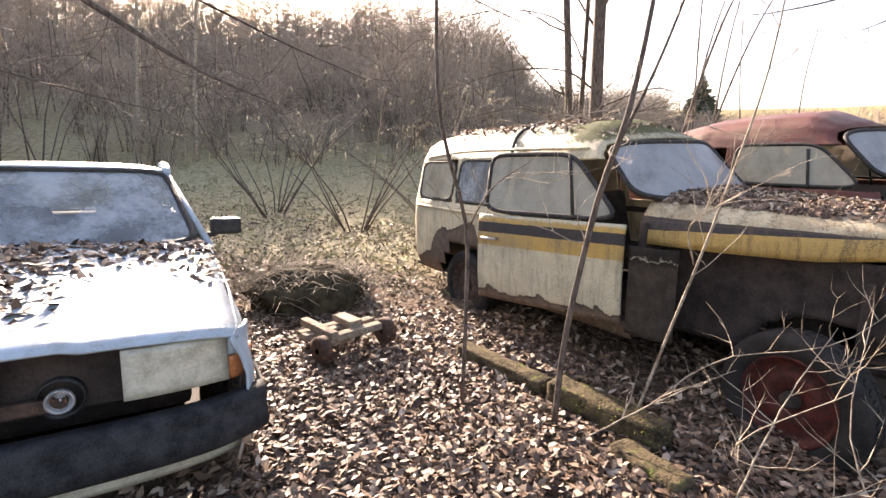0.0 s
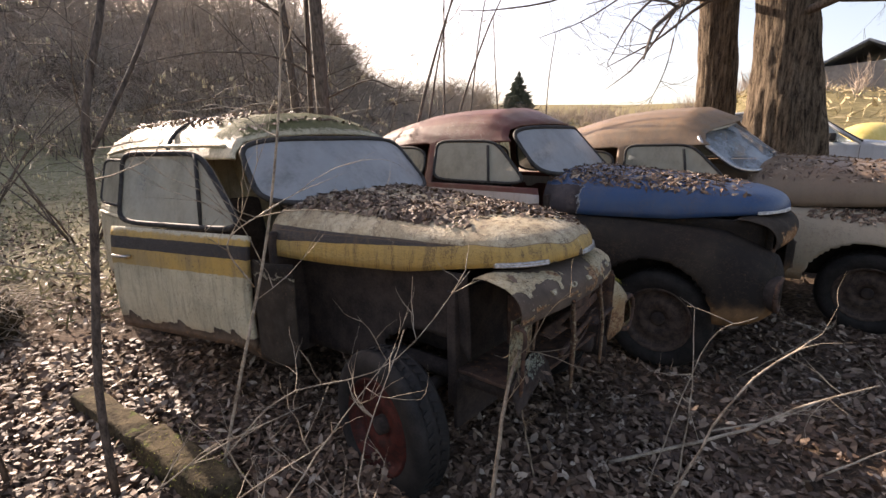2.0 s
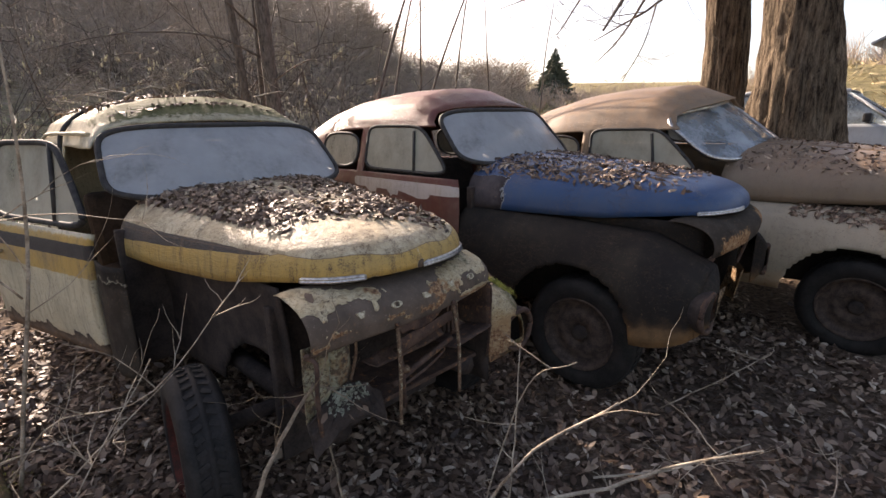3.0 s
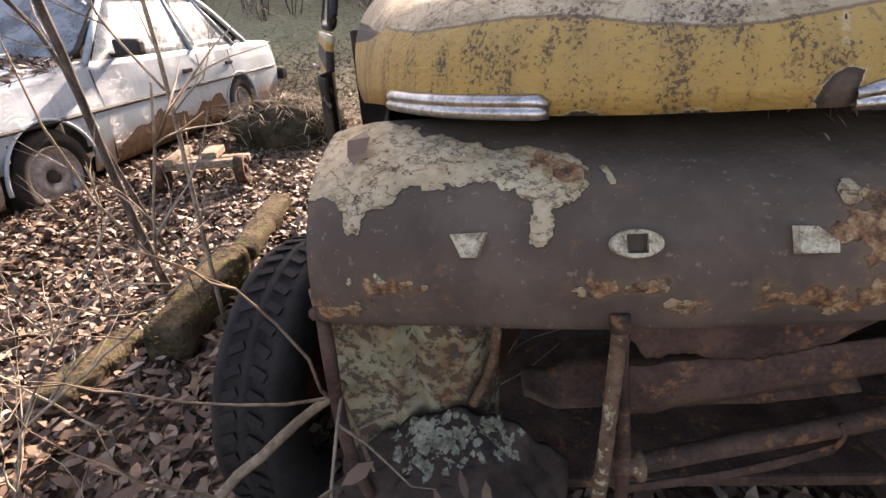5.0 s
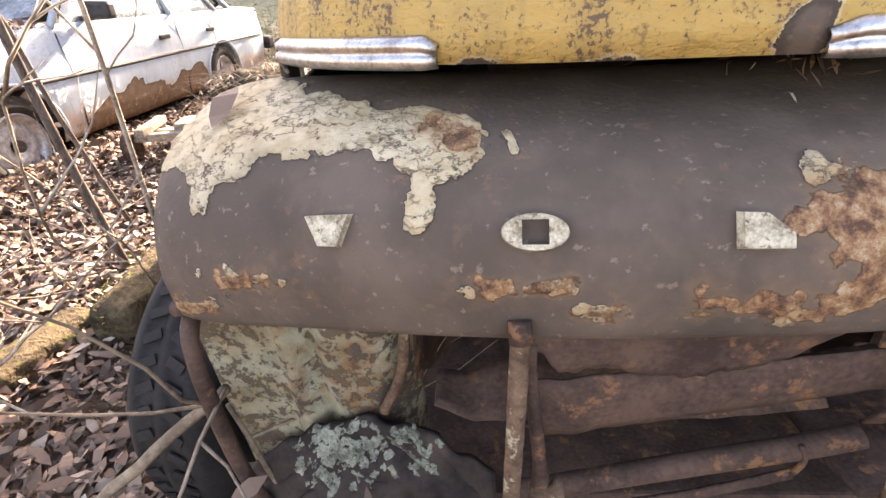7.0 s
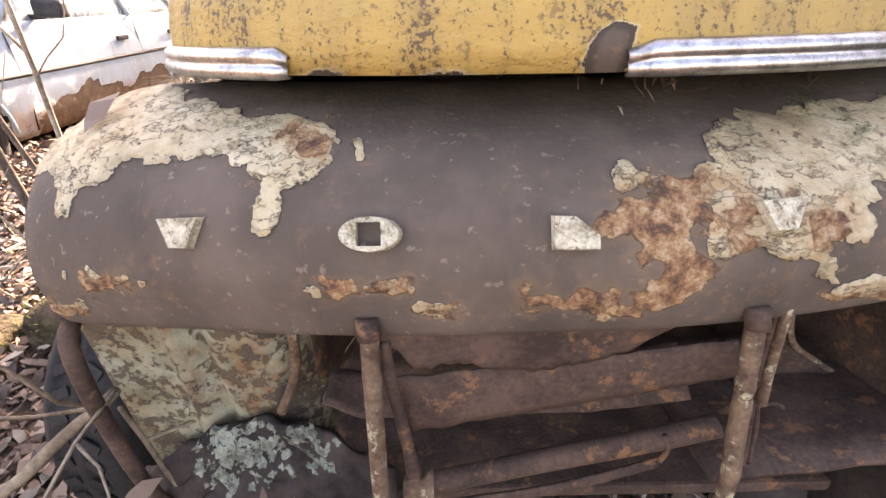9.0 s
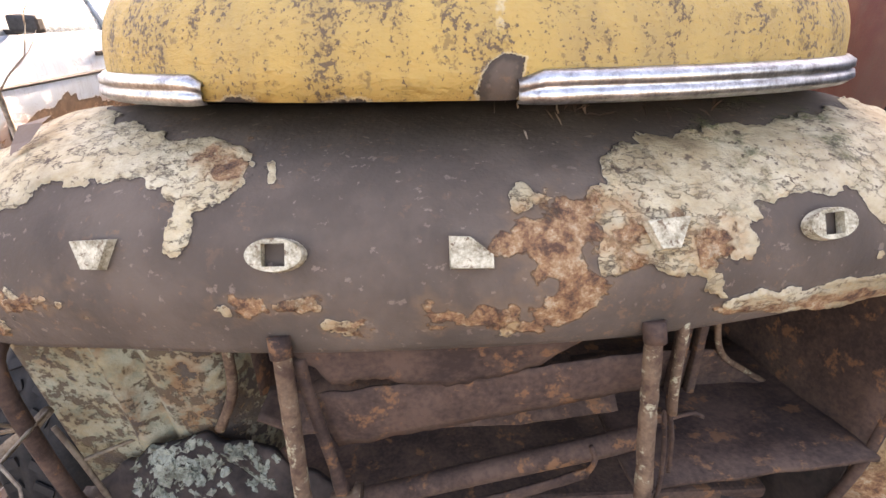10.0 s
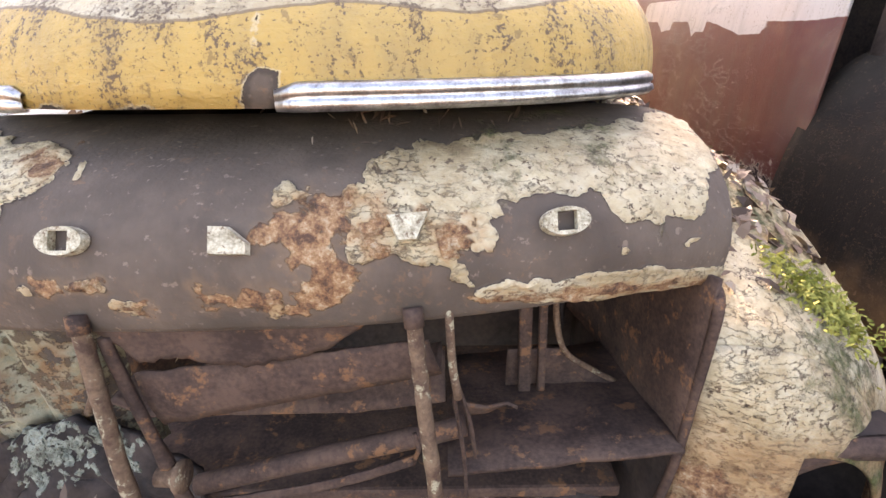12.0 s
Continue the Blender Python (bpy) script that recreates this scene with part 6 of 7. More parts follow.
def hazel(at, seed, stems=11, reach=1.5, high=3.0):
    """Hazel bush hung with catkins."""
    r = random.Random(seed)
    bush = thing("hazel_bush", "bare hazel bush hung with pale catkins", "bush", Matrix.Translation(at))
    wood_, cat = Pool(), Pool()
    for k in range(stems):
        w = r.uniform(0, 2 * math.pi)
        d = Vector((math.cos(w) * 0.55, math.sin(w) * 0.55, 1)).normalized()
        L = high * r.uniform(0.7, 1.1)
        pts, rad = [Vector((0.15 * math.cos(w), 0.15 * math.sin(w), -0.05))], [0.014]
        for i in range(7):
            d = (d + Vector((r.uniform(-1, 1), r.uniform(-1, 1), -0.25)) * 0.16).normalized()
            pts.append(pts[-1] + d * L / 7)
            rad.append(0.014 - 0.0017 * (i + 1))
        tube("stem", pts, rad, M_BARK_SMOOTH, bush, "", 5)
        for t in range(9):
            q = pts[r.randint(3, 7)]
            e = q + Vector((r.uniform(-1, 1), r.uniform(-1, 1), r.uniform(-0.35, 0.35))) * r.uniform(0.3, 0.8)
            m = q.lerp(e, 0.5) + Vector((0, 0, 0.06))
            wood_.add(tube_data([q, m, e], [0.005, 0.004, 0.002], 3, False))
            for c in range(r.randint(2, 5)):
                g = m.lerp(e, r.random())
                ln = r.uniform(0.035, 0.06)
                cat.add(tube_data([g, g - Vector((0.003, 0.002, ln * 0.5)), g - Vector((0.0, 0.004, ln))], [0.0025, 0.0042, 0.0022], 4))
    tagged(wood_.link("twig_spray", M_BARK_SMOOTH, bush), kind="stuff")
    tagged(cat.link("catkin_spray", M_CATKIN, bush, "pale yellow hanging catkins"), kind="stuff")


M_CATKIN = simple("pale_catkin", (0.42, 0.36, 0.20), (0.66, 0.60, 0.42), 0.8, 0, 60, 300, 0.3, 0.001)
for k, (x, y, hgh) in enumerate([(0.2, 7.0, 3.2), (-1.4, 7.9, 3.4), (1.0, 7.6, 3.3), (-3.0, 8.6, 3.4), (2.3, 8.6, 2.8)]):
    hazel((x, y, float(height(x, y))), 200 + k, 11, 1.5, hgh)


def hedge():
    """Low brown scrub along the far edge of the field."""
    r = random.Random(91)
    pool = Pool()
    for k in range(260):
        az, d = radians(r.uniform(14, 58)), r.uniform(24, 40)
        x, y = d * math.sin(az), d * math.cos(az)
        p0 = Vector((x, y, float(height(x, y)) - 0.1))
        h = r.uniform(0.5, 1.5)
        for t in range(16):
            e = p0 + Vector((r.uniform(-0.7, 0.7), r.uniform(-0.7, 0.7), h * r.uniform(0.5, 1.1)))
            m = p0.lerp(e, 0.5) + Vector((r.uniform(-0.2, 0.2), r.uniform(-0.2, 0.2), 0))
            pool.add(tube_data([p0, m, e], [0.018, 0.014, 0.005], 3, False))
    tagged(pool.link("field_scrub", M_BRUSH), "low bare brown scrub along the field", "scrub", kind="stuff")


hedge()


# overhanging boughs above the white car
def bough(lines, seed, at, kids=5, hang=0.3):
    r = random.Random(seed)
    ob = thing("overhanging_bough", "thin bare boughs reaching across from a tree", "branch", Matrix.Translation(at))
    for pts, r0, r1 in lines:
        L = smooth_line([Vector(p) - Vector(at) for p in pts], 14)
        tube("branch", L, list(np.linspace(r0, r1, 14)), M_BARK_SMOOTH, ob, "", 6)
        pool = Pool()
        for k in range(kids):
            grow(pool, L[r.randint(3, 13)], (r.uniform(-0.6, 1), r.uniform(-0.5, 0.8), r.uniform(-0.5 - hang, 0.3)), r.uniform(0.2, 0.5 + hang), 0.003, 1, r, 4, 0.25, 3, 0.8)
        tagged(pool.link("twig_spray", M_BARK_SMOOTH, ob), kind="stuff")


bough([([(-3.6, 2.4, 0.0), (-3.5, 2.4, 1.6), (-3.2, 2.5, 2.6), (-2.4, 2.8, 2.45), (-1.9, 2.95, 2.16), (-1.5, 3.2, 1.88), (-1.1, 3.4, 1.70)], 0.05, 0.003), ([(-2.4, 2.8, 2.45), (-1.6, 2.9, 2.3), (-0.9, 3.1, 2.0), (-0.5, 3.3, 1.85)], 0.010, 0.003), ([(-3.2, 2.5, 2.5), (-2.8, 3.0, 1.95), (-2.3, 3.3, 1.75), (-1.9, 3.5, 1.65)], 0.010, 0.003), ([(-2.4, 2.8, 2.45), (-1.2, 2.6, 2.35), (-0.3, 2.7, 2.30), (0.5, 2.9, 2.05)], 0.010, 0.003)], 8, (-3.6, 2.4, 0.0))


bough([([(6.7, 5.5, 3.3), (5.8, 4.9, 3.35), (5.0, 4.4, 3.0), (4.3, 4.1, 2.55), (3.9, 3.9, 2.1)], 0.03, 0.003), ([(5.8, 4.9, 3.35), (5.0, 4.9, 3.1), (4.3, 4.9, 2.7), (3.8, 4.9, 2.5)], 0.014, 0.003), ([(5.6, 4.8, 3.3), (5.2, 4.6, 2.7), (5.0, 4.5, 2.2), (4.75, 4.4, 1.85)], 0.012, 0.003), ([(6.5, 5.4, 3.4), (5.4, 5.6, 3.5), (4.4, 5.6, 3.1), (3.6, 5.5, 2.9), (3.1, 5.3, 2.8)], 0.02, 0.003)], 18, (6.7, 5.5, 3.3), 16, 0.4)
bough([([(6.9, 4.6, 3.0), (7.4, 3.8, 3.1), (7.7, 3.2, 2.7), (7.8, 2.8, 2.3)], 0.035, 0.004), ([(7.3, 4.0, 3.1), (8.0, 3.7, 3.0), (8.6, 3.6, 2.5)], 0.02, 0.003), ([(7.4, 3.8, 3.1), (7.2, 3.0, 2.9), (6.9, 2.5, 2.6)], 0.014, 0.003)], 19, (6.9, 4.6, 3.0), 12, 0.4)
bough([([(1.7, 5.6, 2.1), (1.3, 5.3, 2.25), (0.7, 5.0, 2.2), (0.1, 4.8, 2.0)], 0.012, 0.002), ([(1.7, 5.6, 1.9), (2.1, 5.1, 2.05), (2.3, 4.8, 1.95)], 0.010, 0.002), ([(1.45, 5.7, 1.7), (0.9, 5.5, 1.9), (0.3, 5.5, 1.8), (-0.3, 5.5, 1.7)], 0.010, 0.002), ([(1.6, 5.7, 2.4), (1.2, 5.2, 2.7), (0.6, 5.0, 2.75), (0.0, 4.9, 2.6)], 0.010, 0.002)], 20, (1.7, 5.6, 2.1))


# ---- things on the ground ----
def beam_piece(name, label, a, b, w, h, seed, mat=None):
    """A rotten length of timber between two points."""
    a, b = Vector(a), Vector(b)
    d = b - a
    s = Vector((-d.y, d.x, 0)).normalized()
    ob = thing(name, label, "beam", Matrix.Translation(a), "mossy timber on the ground")
    P = []
    for i in range(24):
        t = i / 23
        row = []
        for k in range(20):
            wv = 2 * math.pi * k / 20
            c, q = math.cos(wv), math.sin(wv)
            e = Vector((math.copysign(abs(c) ** 0.45, c) * w / 2, math.copysign(abs(q) ** 0.45, q) * h / 2, 0))
            f = 1 + 0.16 * noise.noise((t * 9 + seed, c * 2, q * 2))
            f *= 0.82 if i in (0, 23) else 1
            row.append(d * t + s * e.x * f + Vector((0, 0, h * 0.42 + e.y * f)))
        P.append(row)
    P = np.array(P)
    V = P.reshape(-1, 3)
    F = grid_faces(24, 20, wrap=True) + [tuple(range(19, -1, -1)), tuple(range(23 * 20, 24 * 20))]
    mesh_ob("timber", V, F, mat or M_MOSSWOOD, ob)
    return ob


beam_piece("mossy_beam", "mossy rotting timber beam lying among leaves", (0.18, 3.32, -0.02), (0.66, 2.72, -0.02), 0.13, 0.10, 1)
beam_piece("mossy_beam", "mossy rotting timber beam lying among leaves", (0.68, 2.68, -0.01), (1.08, 2.16, -0.01), 0.15, 0.14, 4)
beam_piece("mossy_beam", "mossy timber sunk into the leaf litter", (0.86, 2.16, -0.03), (1.02, 1.84, -0.02), 0.13, 0.09, 7)
# moss tufts on the beams
pts = np.array([(0.70 + 0.36 * t, 2.62 - 0.44 * t, 0.10) for t in rng.uniform(0, 1, 700)]) + rng.normal(0, (0.06, 0.06, 0.02), (700, 3))
leaves("moss_tufts", pts, np.tile((0, 0, 1.0), (700, 1)), "yellow-green moss tufts on the beam", (0.003, 0.008), None, 0.9, 0.0, M_YMOSS, 0.7)


def mound():
    ob = thing("mossy_heap", "low moss-grown heap topped with dead stalks", "heap", pose(-1.22, 4.50, -0.03, 0, 0, 25))
    P = []
    for i in range(30):
        w = i / 29 * math.pi / 2
        row = []
        for k in range(48):
            a = 2 * math.pi * k / 48
            n = noise.noise((math.cos(a) * 1.6, math.sin(a) * 1.6, w * 2)) * 0.24 + 1 + 0.08 * noise.noise((math.cos(a) * 7, math.sin(a) * 7, w * 6))
            r = math.sin(w) ** 0.7 * n
            row.append((0.54 * r * math.cos(a), 0.36 * r * math.sin(a), 0.36 * math.cos(w) ** 0.55 * (0.9 + 0.15 * n) + 0.03 * noise.noise((a * 3, w * 8, 1))))
        P.append(row)
    sheet("moss_body", np.array(P), M_MOSS, ob, "", 0, None, None, True)
    r = random.Random(4)
    pool = Pool()
    for k in range(620):
        x, y = r.uniform(-0.6, 0.6), r.uniform(-0.36, 0.36)
        z = 0.34 * max(0, 1 - (x / 0.66) ** 2 - (y / 0.4) ** 2) ** 0.4
        e = Vector((x + r.uniform(-0.3, 0.3), y + r.uniform(-0.3, 0.3), z + r.uniform(-0.05, 0.10)))
        pool.add(tube_data([(x, y, z - 0.02), Vector((x, y, z)).lerp(e, 0.5) + Vector((0, 0, 0.05)), e], [0.004, 0.003, 0.002], 3, False))
    pool.link("stalk_tuft", M_TWIG, ob)


mound()


def trolley():
    ob = thing("axle_trolley", "rusted axle with small wheels and plank frame", "trolley", Matrix.Translation((-0.56, 3.28, 0)))
    o = Vector((-0.56, 3.28, 0))
    a, b = Vector((-0.75, 3.08, 0.10)) - o, Vector((-0.38, 3.44, 0.11)) - o
    ax = (b - a).normalized()
    sd = Vector((-ax.y, ax.x, 0))
    turn = Matrix.Rotation(math.atan2(ax.y, ax.x), 4, "Z")
    for p in (a, b):
        V, F = lathe([(-0.035, 0.02), (-0.035, 0.07), (-0.03, 0.095), (0.03, 0.095), (0.035, 0.07), (0.02, 0.06), (0.025, 0.03), (0.04, 0.025), (0.04, 0.001)], 28)
        w = mesh_ob("wheel", V, F, M_RUST, ob, "small solid rusty wheel")
        w.matrix_basis = Matrix.Translation(p) @ turn
    for off, z, l, wd, th, mat in ((0.02, 0.15, 0.50, 0.07, 0.05, M_WOOD), (0.20, 0.13, 0.56, 0.07, 0.05, M_WOOD), (0.38, 0.09, 0.44, 0.07, 0.05, M_WOOD)):
        bm = bmesh.new()
        box(bm, (l, wd, th), (a + b) / 2 + sd * off + Vector((0, 0, z - 0.10)), 0.008, turn)
        part("plank", bm, mat, ob)
    for t, l in ((-0.18, 0.42), (0.05, 0.24)):
        bm = bmesh.new()
        box(bm, (0.10 if l < 0.3 else 0.06, l, 0.05), (a + b) / 2 + ax * t + sd * 0.17 + Vector((0, 0, 0.09)), 0.008, turn)
        part("cross_plank", bm, M_WOOD, ob)


trolley()


def fallen(name, label, lines, seed, mat, kids=4, tl=0.3):
    """Dead sticks on the ground, each line with twigs."""
    r = random.Random(seed)
    at = Vector(lines[0][0][0])
    ob = thing(name, label, "branch", Matrix.Translation(at), "dead sticks round the van")
    for pts, r0, r1 in lines:
        r0, r1 = r0 * 0.75, r1 * 0.75
        L = smooth_line([Vector(p) - at for p in pts], 14)
        L = L + np.array([[0.006 * noise.noise((i * 0.9, seed, c)) for c in (1, 5, 9)] for i in range(14)])
        tube("stick", L, list(np.linspace(r0, r1, 14)), mat, ob, "", 7)
        pool = Pool()
        for k in range(kids):
            grow(pool, L[r.randint(3, 13)], (r.uniform(-1, 1), r.uniform(-1, 1), r.uniform(-0.1, 1)), tl * r.uniform(0.4, 1.1), 0.0028, 1, r, 4, 0.3, 2, 0.8)
        tagged(pool.link("twig_spray", mat, ob), kind="stuff")


fallen("fallen_branch", "pale dead branch lying before the van", [([(2.67, 1.95, 0.02), (3.14, 1.75, 0.20), (3.38, 1.65, 0.34), (3.55, 1.50, 0.48)], 0.011, 0.004)], 1, M_TWIG)
fallen("fallen_branch", "pale dead stick caught in the brush", [([(2.55, 1.55, 0.02), (2.71, 1.42, 0.60), (2.97, 1.39, 0.78)], 0.007, 0.003)], 2, M_TWIG, 2)
fallen("fallen_branch", "forked grey branch leaning on the van nose", [([(1.93, 1.60, 0.02), (2.06, 1.78, 0.38), (2.15, 1.90, 0.52), (2.22, 1.97, 0.60)], 0.0115, 0.008), ([(2.30, 1.95, 0.02), (2.27, 2.00, 0.25), (2.21, 1.97, 0.57)], 0.006, 0.004)], 3, M_STICK, 4, 0.35)
fallen("fallen_branch", "thin upright twigs before the van nose", [([(2.80, 1.70, 0.0), (2.83, 1.70, 0.45), (2.86, 1.76, 0.78)], 0.005, 0.002), ([(2.70, 1.75, 0.02), (2.84, 1.67, 0.66), (2.95, 1.57, 0.80)], 0.004, 0.002)], 4, M_TWIG, 2, 0.2)
fallen("fallen_branch", "tangle of thin brown twigs beside the wheel", [([(1.1, 1.7, 0.02), (1.45, 1.95, 0.35), (1.75, 2.1, 0.62)], 0.006, 0.002), ([(1.3, 1.9, 0.02), (1.15, 1.75, 0.3), (1.45, 1.65, 0.55)], 0.005, 0.002), ([(1.6, 1.6, 0.02), (1.55, 1.75, 0.35), (1.75, 1.95, 0.75)], 0.004, 0.002), ([(0.8, 1.5, 0.02), (1.2, 1.62, 0.10), (1.7, 1.72, 0.14)], 0.007, 0.003)], 5, M_TWIG, 6, 0.35)
fallen("fallen_branch", "long bare bramble stems over the leaves", [([(1.0, 2.35, 0.05), (1.3, 2.2, 0.42), (1.7, 2.0, 0.60), (2.0, 1.95, 0.95)], 0.005, 0.002), ([(0.7, 2.2, 0.02), (1.05, 2.1, 0.30), (1.4, 2.2, 0.38)], 0.005, 0.002)], 6, M_TWIG, 5, 0.3)
fallen("fallen_branch", "thin sticks between the cars", [([(3.3, 2.0, 0.03), (3.6, 1.9, 0.10), (4.0, 1.95, 0.12)], 0.007, 0.003), ([(3.5, 1.6, 0.03), (3.9, 1.55, 0.16), (4.2, 1.75, 0.2)], 0.006, 0.002), ([(3.9, 2.4, 0.03), (4.1, 2.2, 0.3), (4.25, 2.15, 0.42)], 0.005, 0.002)], 7, M_TWIG, 4, 0.3)


# ---- far things ----
FAR = pose(10.6, 4.5, float(height(9.8, 6.2)) - 0.05, 0, 0, 32)
build_white(FAR, "silver_saloon", "silver saloon parked at the edge of the field", M_SILVER)


def shed():
    x, y = 27.0, 16.4
    z = float(height(x, y)) - 1.0
    ob = thing("shed", "grey board shed with dark slate-blue roof", "shed", pose(x, y, z, 0, 0, 22))
    bm = bmesh.new()
    box(bm, (4.6, 3.6, 2.0), (0, 0, 1.0), 0.02)
    part("wall", bm, M_SHEDWALL, ob)
    bm = bmesh.new()
    for s in (-1, 1):
        box(bm, (5.0, 2.4, 0.10), (0, s * 1.05, 2.35), 0.02, pose(0, 0, 0, -s * 27))
    part("roof", bm, M_SHEDROOF, ob)
    bm = bmesh.new()
    box(bm, (0.9, 0.06, 1.7), (0.5, -1.82, 0.85), 0.02)
    part("door", bm, M_SHEDROOF, ob)


shed()
_y = thing("upturned_boat", "faded yellow upturned hull in the dry grass", "boat", pose(14.6, 8.4, float(height(14.6, 8.4)) - 0.05, 0, 0, 20))
P = np.array([[(1.9 * u, 0.75 * math.cos(w) * (1 - abs(u) ** 2.5) ** 0.5, 0.62 * math.sin(w) * (1 - abs(u) ** 3) ** 0.5) for w in np.linspace(0, math.pi, 14)] for u in np.linspace(-1, 1, 20)])
sheet("hull", P, M_YELLOWBOAT, _y, "", 0.02)

# tussocks of dry grass on the rise
gx, gy = rng.uniform(8, 34, 5200), rng.uniform(2, 34, 5200)
sel = gx + 0.4 * gy > 12.5
gx, gy = gx[sel], gy[sel]
leaves("dry_grass", np.stack([gx, gy, height(gx, gy) + 0.08], -1), np.stack([np.cos(gx * 9), np.sin(gy * 7), 0.2 + 0 * gx], -1), "pale dry grass on the slope", (0.12, 0.3), None, 0.5, 0.0, simple("dry_straw", (0.28, 0.22, 0.12), (0.55, 0.46, 0.28), 0.9, 0, 3, 30, 0.2, 0.01), 0.3)

# grass in the clearing
gx, gy = rng.uniform(-9, 2.0, 9000), rng.uniform(4.6, 15, 9000)
leaves("clearing_grass", np.stack([gx, gy, height(gx, gy) + 0.03], -1), np.stack([np.cos(gx * 9), np.sin(gy * 7), 0.2 + 0 * gx], -1), "thin winter grass in the clearing", (0.04, 0.12), None, 0.5, 0.0, simple("winter_grass", (0.12, 0.13, 0.06), (0.36, 0.34, 0.19), 0.9, 0, 3, 30, 0.2, 0.01), 0.2)


# ---- leaf litter ----
def spread(n, x0, x1, y0, y1):
    x, y = rng.uniform(x0, x1, n), rng.uniform(y0, y1, n)
    return x, y


parts_ = [spread(32000, -2.2, 5.5, 0.3, 4.2), spread(13000, -4.5, 7.5, 3.0, 8.5), spread(17000, -1.0, 3.2, 0.5, 3.2), spread(5000, -6, 9, 6, 11), spread(9000, -9, 12, -8, 0.5), spread(3000, -6, 1.5, 4.5, 9.5)]
x = np.concatenate([p[0] for p in parts_])
y = np.concatenate([p[1] for p in parts_])
leaves("leaf_litter", np.stack([x, y, height(x, y) + rng.uniform(0.0, 0.025, len(x))], -1), np.tile((0, 0, 1.0), (len(x), 1)), "thick layer of dead brown leaves on the ground", (0.014, 0.042), None, 0.5)


def on_hood(name, label, grid, at, n, where, size=(0.014, 0.038)):
    """Dead leaves resting on a bonnet or roof grid of local points."""
    P = np.asarray(grid)
    pts, nor = [], []
    k = 0
    while len(pts) < n and k < n * 60:
        k += 1
        i, j = rng.integers(0, P.shape[0] - 1), rng.integers(0, P.shape[1] - 1)
        a, b, c = P[i, j], P[i + 1, j], P[i, j + 1]
        q = a + (b - a) * rng.random() + (c - a) * rng.random()
        nn = np.cross(b - a, c - a)
        ar = np.linalg.norm(nn)
        if ar < 1e-9 or rng.random() > ar / 0.0016:
            continue
        nn = nn / ar
        nn = nn if nn[2] > 0 else -nn
        if nn[2] > 0.75 and rng.random() < where(q):
            pts.append(at @ Vector(q))
            nor.append(at.to_3x3() @ Vector(nn))
    return leaves(name, pts, nor, label, size, None, 0.45, 0.004, None, 0.75)


on_hood("bonnet_leaves", "dead leaves heaped on the yellow bonnet", van_hood, VAN, 5200, lambda q: float(np.clip((q[1] - 0.10 + 0.15 * math.sin(6 * q[0])) * 3.0, 0, 1)) * float(abs(q[0]) < 0.5 * (0.55 + 0.4 * q[1])))
on_hood("bonnet_leaves", "dead leaves along the blue bonnet", red_hood, RED, 2600, lambda q: float(np.clip((q[1] - 0.1) * 2.5, 0, 1)))
on_hood("bonnet_leaves", "dead leaves on the brown bonnet", brown_hood, BROWN, 1200, lambda q: 0.8)
on_hood("bonnet_leaves", "dead leaves drifted on the white bonnet", white_hood, WHITE, 1300, lambda q: float(np.clip(((q[1] - 0.5) * 1.1 + 0.5 * (0.35 - q[0]) + 0.3 * math.sin(7 * q[0] + 3 * q[1])) * 1.3, 0, 1)) ** 1.3, (0.03, 0.065))


def roof_grid(at):
    return np.array([[(0.52 * u, 1.75 + 2.1 * v, 1.662 - 0.085 * u * u - 0.09 * max(0, 0.2 - v) * 5 * 0.8) for v in np.linspace(0, 1, 30)] for u in np.linspace(-1, 1, 24)])


on_hood("roof_leaves", "dead leaves and twigs on the van roof", roof_grid(VAN), VAN, 1900, lambda q: 1.0 if q[1] < 2.4 else 0.55)
sal = np.array([[(0.5 * u, 1.85 + 1.2 * v, 1.59 - 0.10 * u * u - 0.22 * v * v) for v in np.linspace(0, 1, 20)] for u in np.linspace(-1, 1, 20)])
on_hood("roof_leaves", "dead leaves on the red roof", sal, RED, 1300, lambda q: 0.7)
on_hood("roof_leaves", "dead leaves on the brown roof", sal, BROWN, 900, lambda q: 0.7)


def wing_grid():
    """The upper face of a front wing, as local points."""
    rows = []
    for y in np.linspace(-0.06, 0.9, 24):
        t = math.sqrt(max(0.0, 1 - ((0.18 - y) / 0.30) ** 2)) if y < 0.18 else 1.0
        xi, zi = np.interp(y, [-0.1, 0.1, 0.6, 1.36], [0.43, 0.42, 0.50, 0.62]), np.interp(y, [-0.1, 0.2, 0.7, 1.36], [0.68, 0.80, 0.83, 0.85])
        zb = 0.30 + 0.10 * (1 - t)
        rows.append([(xi + (0.60 + 0.22 * t - xi) * math.sin(w) ** 0.85, y, zb + (zi - zb) * math.cos(w) ** 0.75 + 0.004) for w in np.linspace(0.03, 0.85, 14)])
    return np.array(rows)


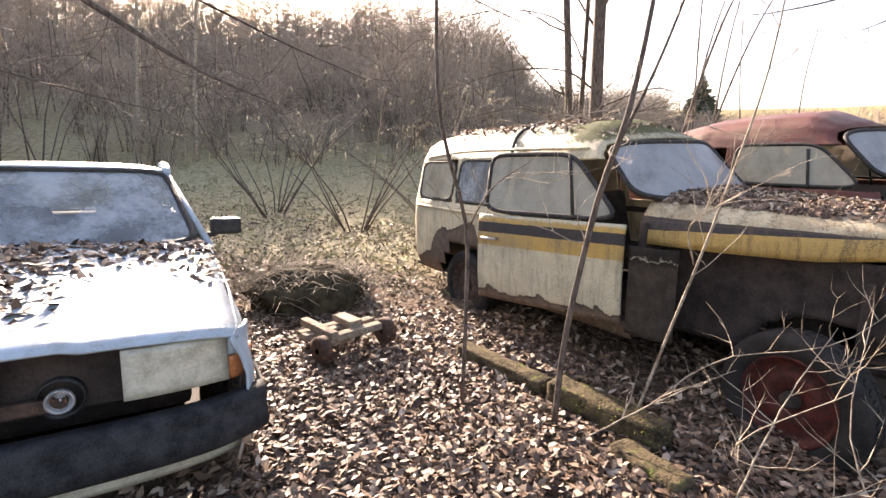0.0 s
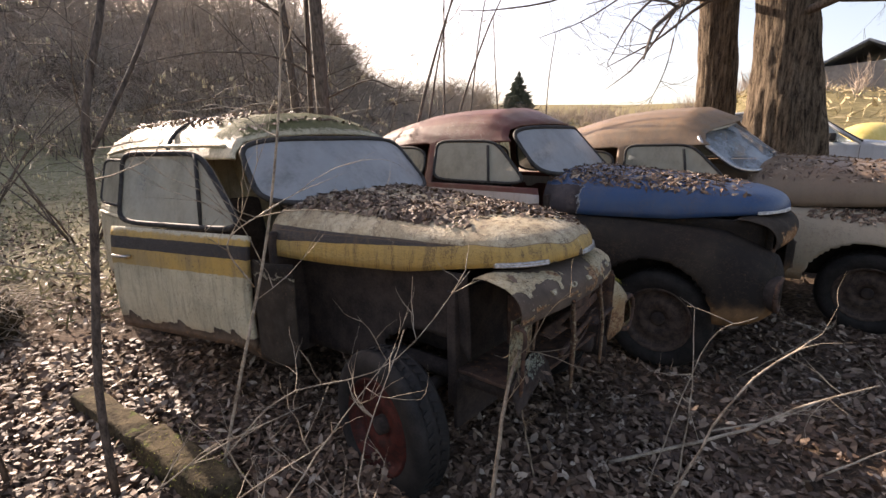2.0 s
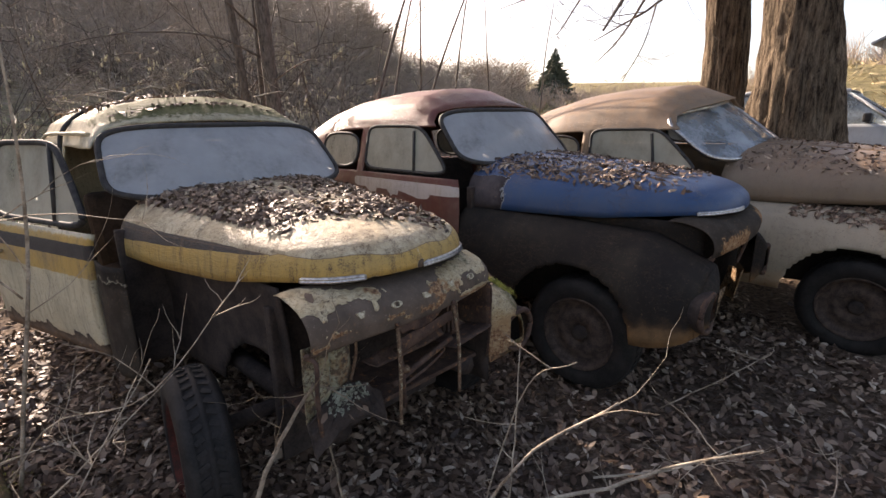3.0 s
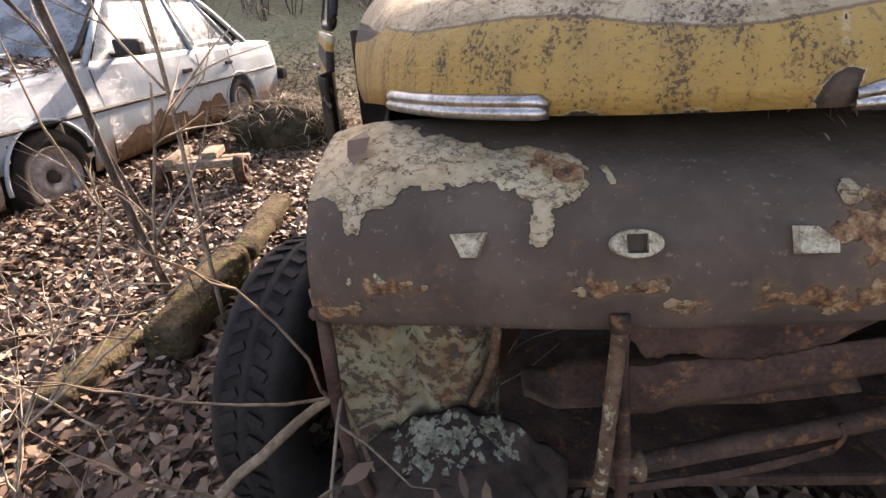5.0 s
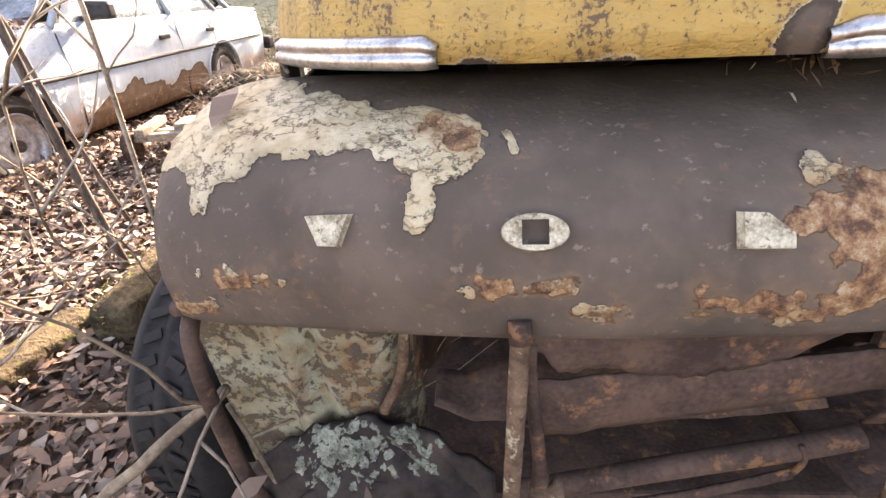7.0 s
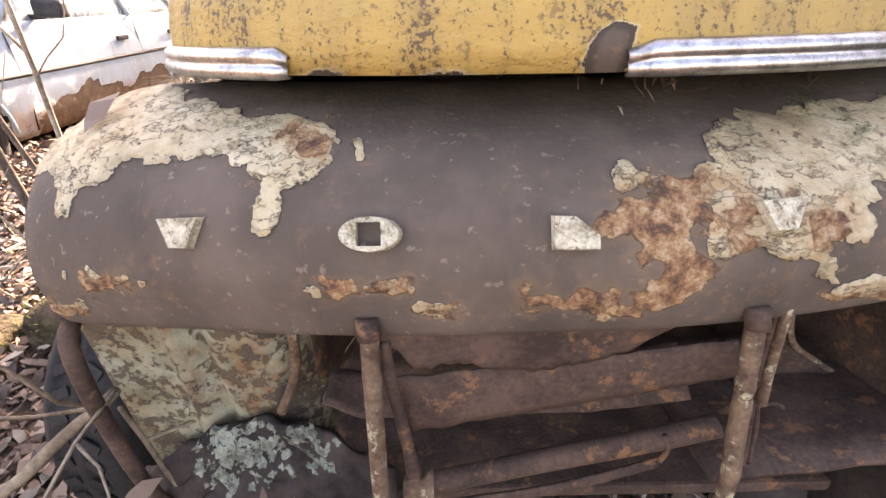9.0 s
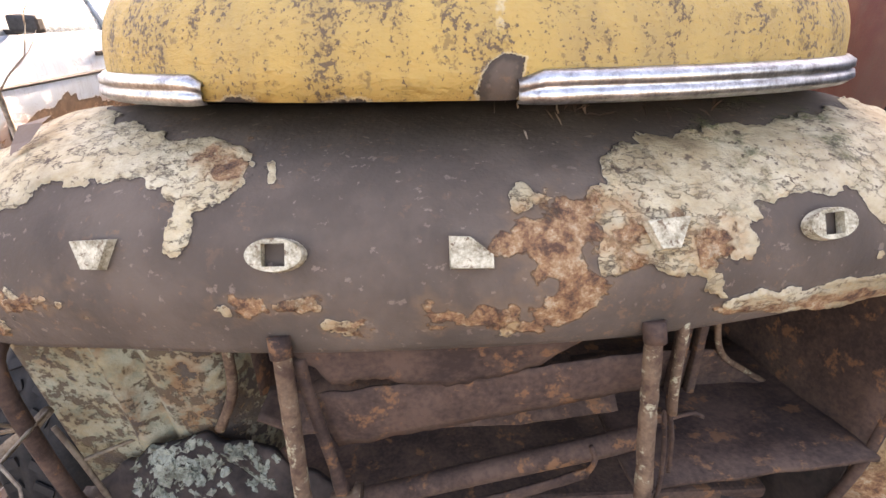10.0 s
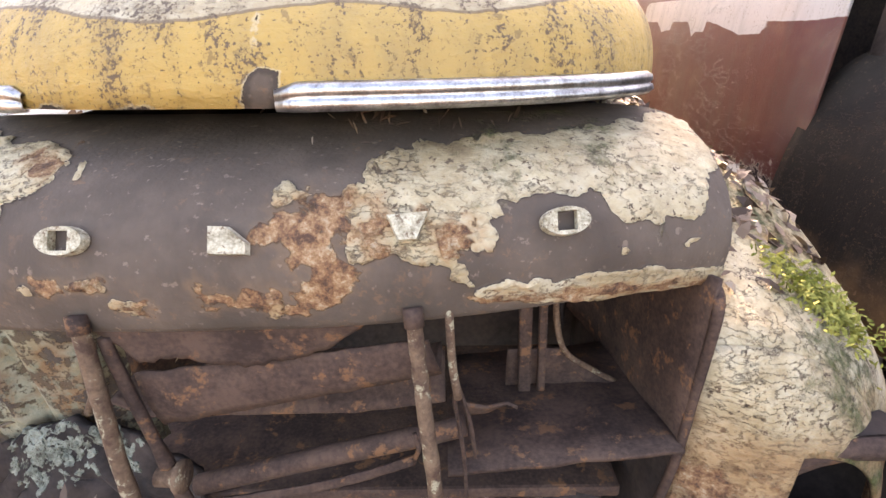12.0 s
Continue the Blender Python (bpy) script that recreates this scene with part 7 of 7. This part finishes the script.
wing = wing_grid()
on_hood("wing_leaves", "dead leaves caught on the van wing", wing[:, ::-1], VAN, 520, lambda q: float(np.clip(1.25 - 3.2 * (q[0] - 0.45) + 0.5 * q[1], 0, 1)) * (1.0 if q[1] > 0.05 else 0.25), (0.009, 0.024))
wingl = wing * np.array((-1, 1, 1))
on_hood("wing_leaves", "dead leaves lying on the cream wing", wingl, BROWN, 500, lambda q: 0.8)
tuft = np.array([VAN @ Vector((0.61 + 0.032 * a, -0.02 + 0.028 * b, 0.677 - 0.017 * a + 0.011 * b + 0.007 * abs(c))) for a, b, c in rng.normal(0, 1, (900, 3))])
leaves("moss_cushion", tuft, np.tile((0.3, -0.4, 0.8), (900, 1)), "yellow-green moss cushion on the wing", (0.003, 0.008), None, 0.9, 0.0, M_YMOSS, 0.8)
for k in range(9):
    a = Vector((rnd.uniform(-0.4, 0.4), rnd.uniform(1.9, 3.4), 1.655))
    w = rnd.uniform(0, 6.28)
    L = rnd.uniform(0.3, 0.75)
    b = a + Vector((math.cos(w) * L * 0.6, math.sin(w) * L, rnd.uniform(0.0, 0.09)))
    b.x = max(-0.5, min(0.5, b.x))
    m = a.lerp(b, 0.5) + Vector((0.02, 0, 0.02))
    fallen("roof_stick", "dead stick lying on the van roof", [([VAN @ a, VAN @ m, VAN @ b], 0.007, 0.003)], 50 + k, M_TWIG, 3, 0.25)
# large dead leaves caught on the nose and in the grille opening
spots = [VAN @ (nose_point(-0.395, 0.27) + Vector((0, 0, 0.003)))]
leaves("nose_leaf", spots, [VAN.to_3x3() @ Vector((-0.1, -0.45, 0.85))], "large dead leaf lying on the flaked nose", (0.03, 0.034), None, 0.05, 0.004, None, 0.9)
spots = [VAN @ Vector(p) for p in ((-0.435, -0.10, 0.49), (-0.30, -0.105, 0.47), (-0.27, -0.11, 0.455), (-0.335, -0.11, 0.45))]
leaves("grille_leaves", spots, [VAN.to_3x3() @ Vector((0, -0.7, 0.7))] * 4, "dead leaves caught in the grille opening", (0.014, 0.026), None, 0.35, 0.004, None, 0.9)
bits = [VAN @ (nose_point(u, max(0.0, t)) + Vector((0, 0, 0.004))) for u, t in zip(rng.normal(0.10, 0.07, 46), rng.normal(0.17, 0.05, 46))]
leaves("nose_litter", bits, [VAN.to_3x3() @ Vector((0, -0.3, 0.95))] * 46, "bits of twig and leaf on the nose", (0.006, 0.016), None, 0.5, 0.003, None, 0.3)
